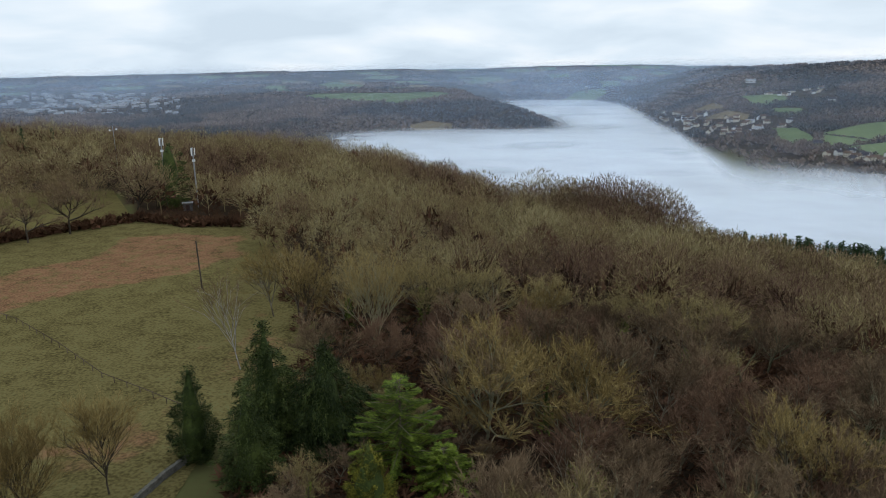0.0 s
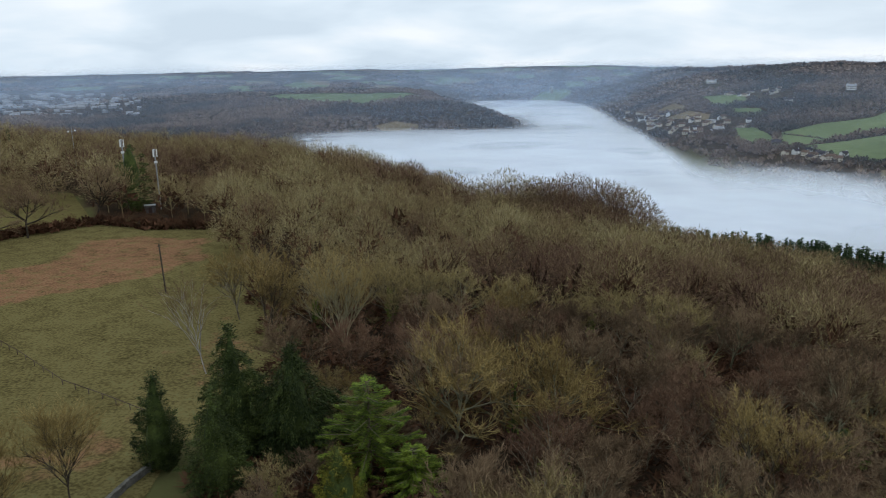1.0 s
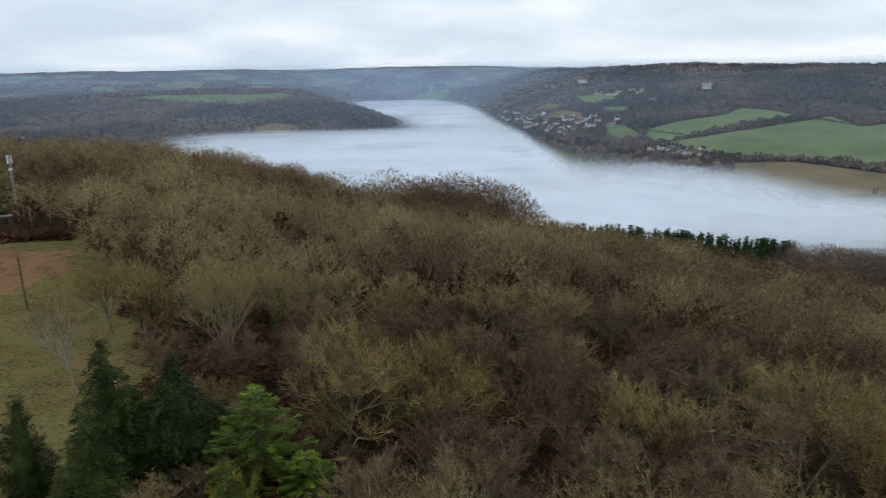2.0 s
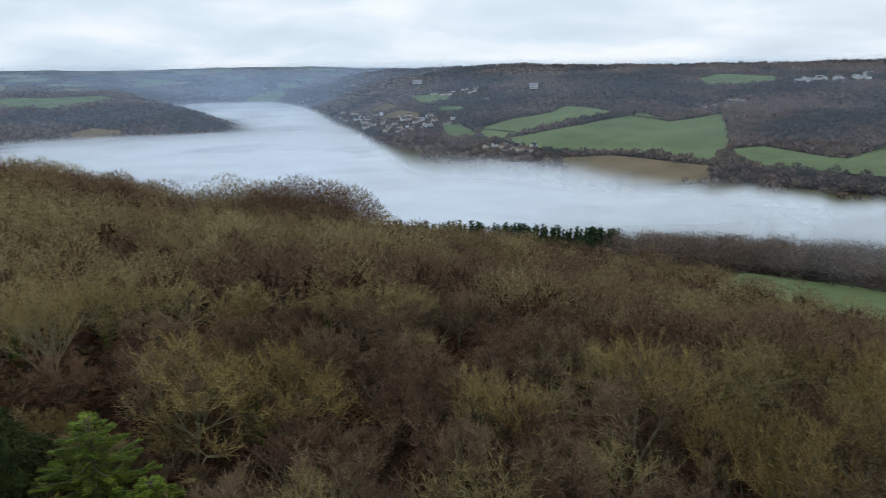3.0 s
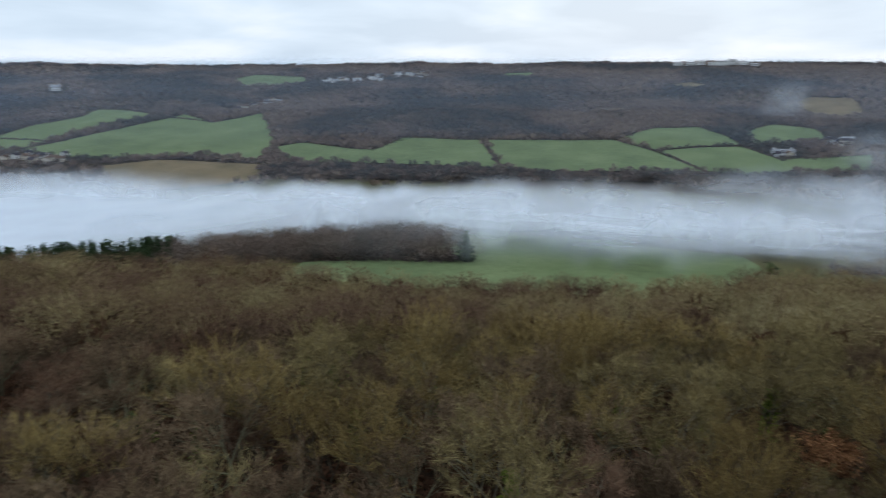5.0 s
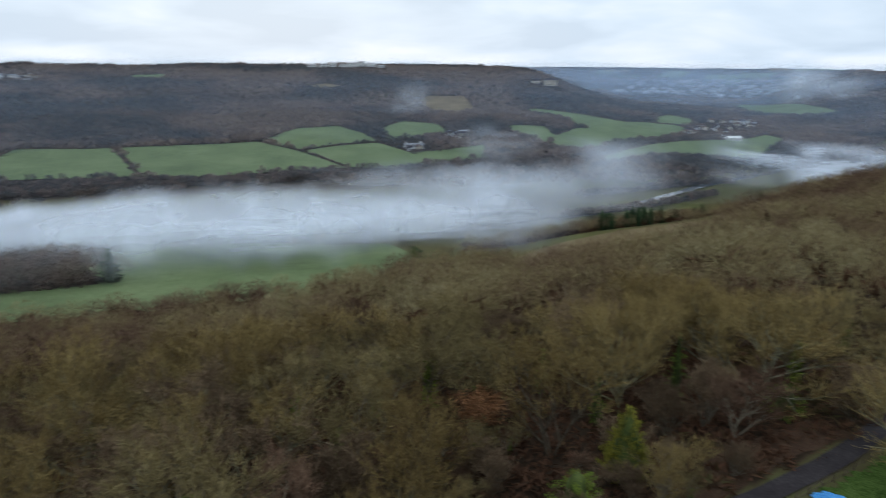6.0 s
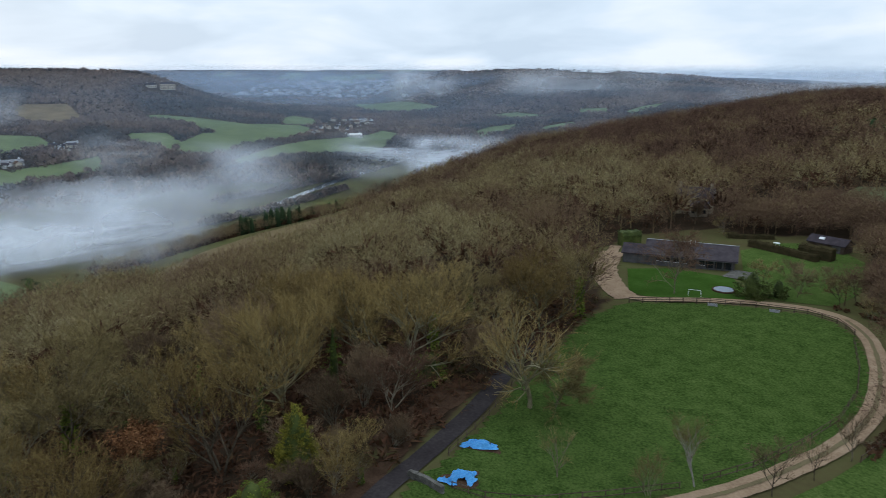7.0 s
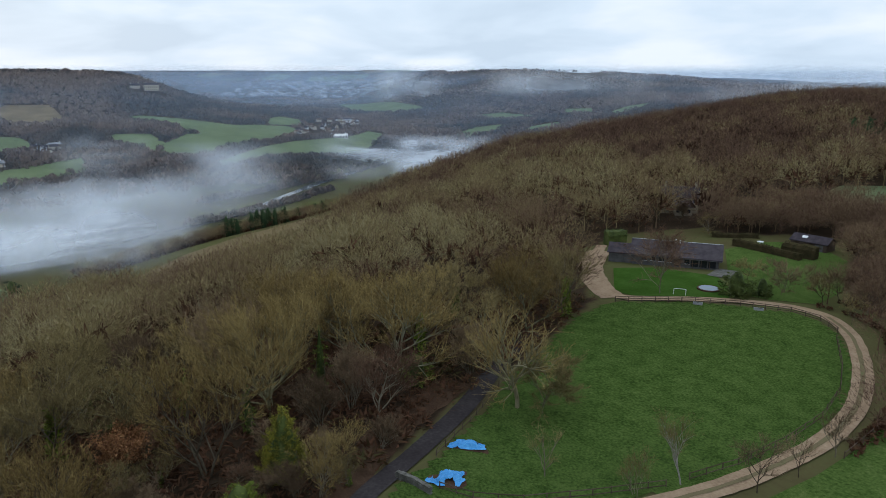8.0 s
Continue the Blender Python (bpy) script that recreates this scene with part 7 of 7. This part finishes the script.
field_grid("rough_field", corners("-10.5 100 -10.8 130 -12.2 160 -13.0 190 -13.4 224 -20 231 -24 243 -28 234 -33 226 -45 224 -62 220 -66 130 -60 60 -40 50 -29 62 -25 74 -19.5 90 -16 96"), 1.5, M["rough_field"], "rough olive and tan winter grass field with rusty bracken", 0.12, [
    (corners("-15.8 213 -20 215 -24.5 214 -29 196 -34 184 -42 176 -42 152 -33 158 -27 166 -21 172 -16 182"), 0.62),
    (corners("-34 163 -32.6 155 -30.2 137 -27.8 120 -25.2 111 -22.2 103 -22.2 97 -24.8 105 -27.2 112 -29.8 129 -32.2 147 -34 155"), 0.40),
    (corners("-32 96 -27 96 -22 101 -21 97 -24 92 -28 89 -32 88"), 0.55),
    (corners("-15.5 140 -19 125 -19 108 -15 104 -12.5 118"), 0.45)])
drape("field", corners("-24 243 -28 232 -36 226 -48 228 -48 300 -34 304 -25 296"), M["rough_grass"], "olive grass field beyond the hedge line", 0.2)
hedge("bramble_bank", ["-13.5 221 -20 224 -23.5 236 -28 228 -33 221 -45 217", "-14 223 -20 226 -23.5 238 -28 230 -33 223 -45 219"], M["shrub_and_crown_shade"], "dark bramble bank along the field's far edge", 3.4, 1.3, 24)
tree_rows("bramble_hedge", ["-15.5 221 -20 224 -23.5 236 -28 228 -33 221 -45 217", "-15.5 224 -20 228 -22 236", "-16 230 -19 240 -21 246"], 1.6, 4.0, 0.9, M["shrub_and_crown_shade"], "dark bramble hedge along the field's far edge", 35)

tree_rows("field_edge_wood", ["-13 236 -16.5 244", "-24.5 262 -28 266 -34 272", "-14 248 -17.5 262", "-23 276 -29 284 -34 290", "-15 268 -20 284 -26 294 -33 304"], 3.6, 12.0, 5.0, M["wood_mid"], "tangled bare trees behind the field edge", 38, 1)
PADDOCK = corners("130.6 149 134 151 137 153.2 140.3 154.2 143.8 154.2 145.7 151.4 146.9 146 148.2 131 148.5 118 147.8 106 145.6 96 142.4 88 137.5 80 132 74 125 67 119 63 111.5 70 113.2 75 116.7 81.3 119.9 91.5 122.2 104.5 124.8 117 128 138")
field_grid("paddock", PADDOCK, 1.4, M["paddock"], "lush green grass paddock inside the bend of the drive", 0.12)

tree_rows("garden_trees", ["138 229 142 232 147 230 152 225", "138 238 144 244 150 240 156 236", "140 254 146 260 153 256", "141 268 147 274 155 270","138.5 234 143 239 147 236 152 231", "139 246 146 250 153 244", "146.5 205 149 214 153 208", "148 196 151 190 155 186", "149 180 152 176 156 170", "150 165 153 160 157 158"], 3.4, 12.0, 2.2, M["wood_mid"], "bare garden trees behind the house", 37, 2, (0.0, 0.35))

tree_rows("drive_trees", ["146.8 164 149 158 150.6 150", "150.6 146 151.4 132 151.6 116 150.6 104", "152 150 153 135 153.2 118 152 104", "154 156 155 140 155.5 122", "148 170 151 166 154 160"], 4.2, 9.0, 1.4, M["wood_mid"], "bare young trees and scrub outside the drive", 39, 2, (0.0, 0.3))
hedge("drive_brambles", ["145.8 161 148.4 157 150 150 150.9 138 151.3 122 150.6 108 149 98", "147 166 150 160 152 150 152.6 134 152.8 118 151.6 104", "153.5 156 154.5 140 154.8 120"], M["shrub_and_crown_shade"], "dark brambles along the outer verge of the drive", 1.8, 1.2, 24)

pole = tagged(new("utility_pole"), "dark wooden utility pole standing in the rough field", "pole")
bar("shaft", pole, M["bark_dark"], (0, 0, -0.5), (-0.3, 0, 10.8), 0.16)
bar("crossarm", pole, M["bark_dark"], (-0.75, 0, 10.3), (0.2, 0, 10.35), 0.05)
pole.location = at(-19.6, 159)


def mast(place, tall, label):
    thing = tagged(new("phone_mast"), label, "mast", "phone masts at the field's edge")
    bar("pole", thing, M["metal_grey"], (0, 0, -0.3), (0, 0, tall), 0.22)
    for k in range(3):
        a = k * 2.094
        c, s = math.cos(a) * 0.62, math.sin(a) * 0.62
        panel = block("antenna_panel", thing, M["white_paint"], -0.2, 0.2, -0.1, 0.1, 0, 2.5)
        panel.matrix_local = pose(c, s, tall - 2.3, 0, 0, math.degrees(a) + 90)
        bar("bracket", thing, M["metal_grey"], (0, 0, tall - 1.1), (c, s, tall - 1.1), 0.05)
        box_ = block("radio_unit", thing, M["white_paint"], -0.22, 0.22, -0.16, 0.16, 0, 0.7)
        box_.matrix_local = pose(c * 0.55, s * 0.55, tall - 4.4, 0, 0, math.degrees(a) + 90)
    for k in range(int(tall - 6)):
        bar("step", thing, M["metal_grey"], (-0.42, 0, 2.0 + k), (0.42, 0, 2.0 + k), 0.03)
    thing.location = place


mast(at(-19.25, 256), 20.0, "grey phone mast with white antenna panels beside a cabin")
mast(at(-21.4, 264), 22.5, "grey phone mast with white panels rising behind a dark tree")
cabin = tagged(new("equipment_cabin"), "small grey equipment cabin at the foot of a mast", "cabin")
block("body", cabin, M["timber_grey"], -1.6, 1.6, -1.3, 1.3, -0.2, 2.4)
block("roof", cabin, M["slate_pale"], -1.8, 1.8, -1.5, 1.5, 2.4, 2.6)
block("door", cabin, M["slate"], -0.5, 0.5, -1.36, -1.3, 0.0, 2.0)
cabin.matrix_world = pose(*at(-20.0, 251), 0, 0, 20)
light = tagged(new("floodlight_pole"), "tall pole with two white floodlights beyond the wood", "lamp post")
bar("pole", light, M["metal_grey"], (0, 0, -0.3), (0, 0, 20), 0.14)
bar("arm", light, M["metal_grey"], (-1.3, 0, 18), (1.3, 0, 18.3), 0.07)
block("lamp_head", light, M["white_paint"], -1.7, -1.0, -0.3, 0.3, 17.9, 18.5)
block("lamp_head", light, M["white_paint"], 1.0, 1.7, -0.3, 0.3, 18.2, 18.8)
light.matrix_world = pose(*at(-24.5, 350), 0, 0, 25)


# ---- grass tufts ----
def tufts(name, poly, step_size, tall, material, label, seed):
    px = [r * math.sin(radians(b)) for b, r in poly]
    py = [r * math.cos(radians(b)) for b, r in poly]
    x, y = jitter_grid(min(px), max(px), min(py), max(py), step_size, seed)
    b = np.degrees(np.arctan2(x, y))
    ok = inside(poly, x, y) & (b > -37) & (b < 155) & (rough(x, y, 3.0, seed, 3) > 0.32)
    x, y = x[ok], y[ok]
    rnd = np.random.RandomState(seed)
    n = len(x)
    base = np.stack([x, y, ground(x, y) + 0.05], 1)
    parts = []
    for _ in range(2):
        w = rnd.uniform(0, 2 * math.pi, n)
        side = np.stack([np.cos(w), np.sin(w), np.zeros(n)], 1) * 0.15 * rnd.uniform(0.6, 1.6, n)[:, None]
        tip = base + np.stack([rnd.normal(0, 0.4, n), rnd.normal(0, 0.4, n), tall * rnd.uniform(0.5, 1.4, n)], 1)
        parts.append(np.stack([base - side, base + side, tip], 1))
    triangles(name, np.concatenate(parts), material, kind="stuff", label=label, category="grass")


tufts("paddock_grass", PADDOCK, 0.45, 0.14, M["paddock"], "uneven tufts of green pasture grass", 5)

tufts("field_tussocks", corners("-11.5 100 -13.2 190 -14.5 217 -20 222 -24 234 -28 226 -33 220 -40 219 -40 60 -29 62 -25 74 -19.5 90 -16 96"), 0.6, 0.10, M["rough_field"], "low wind-combed tussocks of the rough field", 9)

# ---- larger houses far off ----
def mansion(name, place, turn, length, depth, wall_height, roof_height, wall, roof, label, bays):
    thing = tagged(new(name), label, "house")
    gable_walls(thing, wall, -length / 2, length / 2, -depth / 2, depth / 2, wall_height, wall_height + roof_height)
    gable_roof("roof", thing, roof, -length / 2, length / 2, -depth / 2, depth / 2, wall_height, wall_height + roof_height, 0.5, 0.4)
    for side in (-1, 1):
        for k in range(bays):
            for z in np.arange(1.5, wall_height - 1.5, 3.6):
                x = -length / 2 + length * (k + 0.5) / bays
                y = side * (depth / 2 + 0.04)
                block("window", thing, M["dark_glass"], x - 0.8, x + 0.8, y - 0.05, y + 0.05, z, z + 1.9)
    for x in (-length * 0.38, length * 0.38):
        block("chimney", thing, wall, x - 0.9, x + 0.9, -1, 1, wall_height, wall_height + roof_height + 2.2)
    thing.matrix_world = pose(*place, 0, 0, turn)


mansion("manor", at(95.2, 1890, 4), -94, 34, 16, 13, 4.5, M["cream_stone"], M["slate"], "large honey-stone manor standing above the wooded hillside", 8)
mansion("manor", at(94.1, 1895), -90, 22, 10, 7, 4, M["cream_stone"], M["slate"], "stone wing beside the manor", 5)
mansion("villa", at(31.6, 1810, 3), -31, 20, 11, 8, 4, M["render_white"], M["slate_pale"], "large pale villa among trees on the hillside", 6)
mansion("villa", at(22.6, 2160, 4), -22, 26, 10, 6, 3, M["render_white"], M["slate_pale"], "long pale house high on the hillside", 8)
mansion("villa", at(27.3, 1215, 1), -30, 13, 9, 8, 4, M["stone"], M["slate"], "tall stone house beside dark trees above the fog", 3)
mansion("church_tower", at(11.0, 2990, 4), -10, 12, 12, 24, 3, M["stone"], M["slate_pale"], "pale stone tower on a distant hill", 2)
for k, (b, r, w, h) in enumerate(((76.9, 2050, 22, 9), (77.8, 2040, 26, 11), (78.5, 2060, 16, 13), (79.3, 2045, 20, 9), (79.9, 2035, 30, 14), (80.6, 2060, 18, 15), (81.3, 2050, 24, 10), (82.1, 2040, 20, 8))):
    mansion("campus_block", at(b, r, -3), -b + (k % 3 - 1) * 8, w, 14, h, 1.2, M["render_white"], M["slate_pale"], "pale block of a university campus on the skyline", 5)
mansion("barn", at(108.6, 1425), -100, 34, 16, 5, 3, M["render_white"], M["render_white"], "long white-roofed barn in a green field", 6)
mansion("barn", at(84.6, 1105), -70, 30, 12, 5, 3, M["render_white"], M["slate_pale"], "long pale farm barn beside the field", 6)
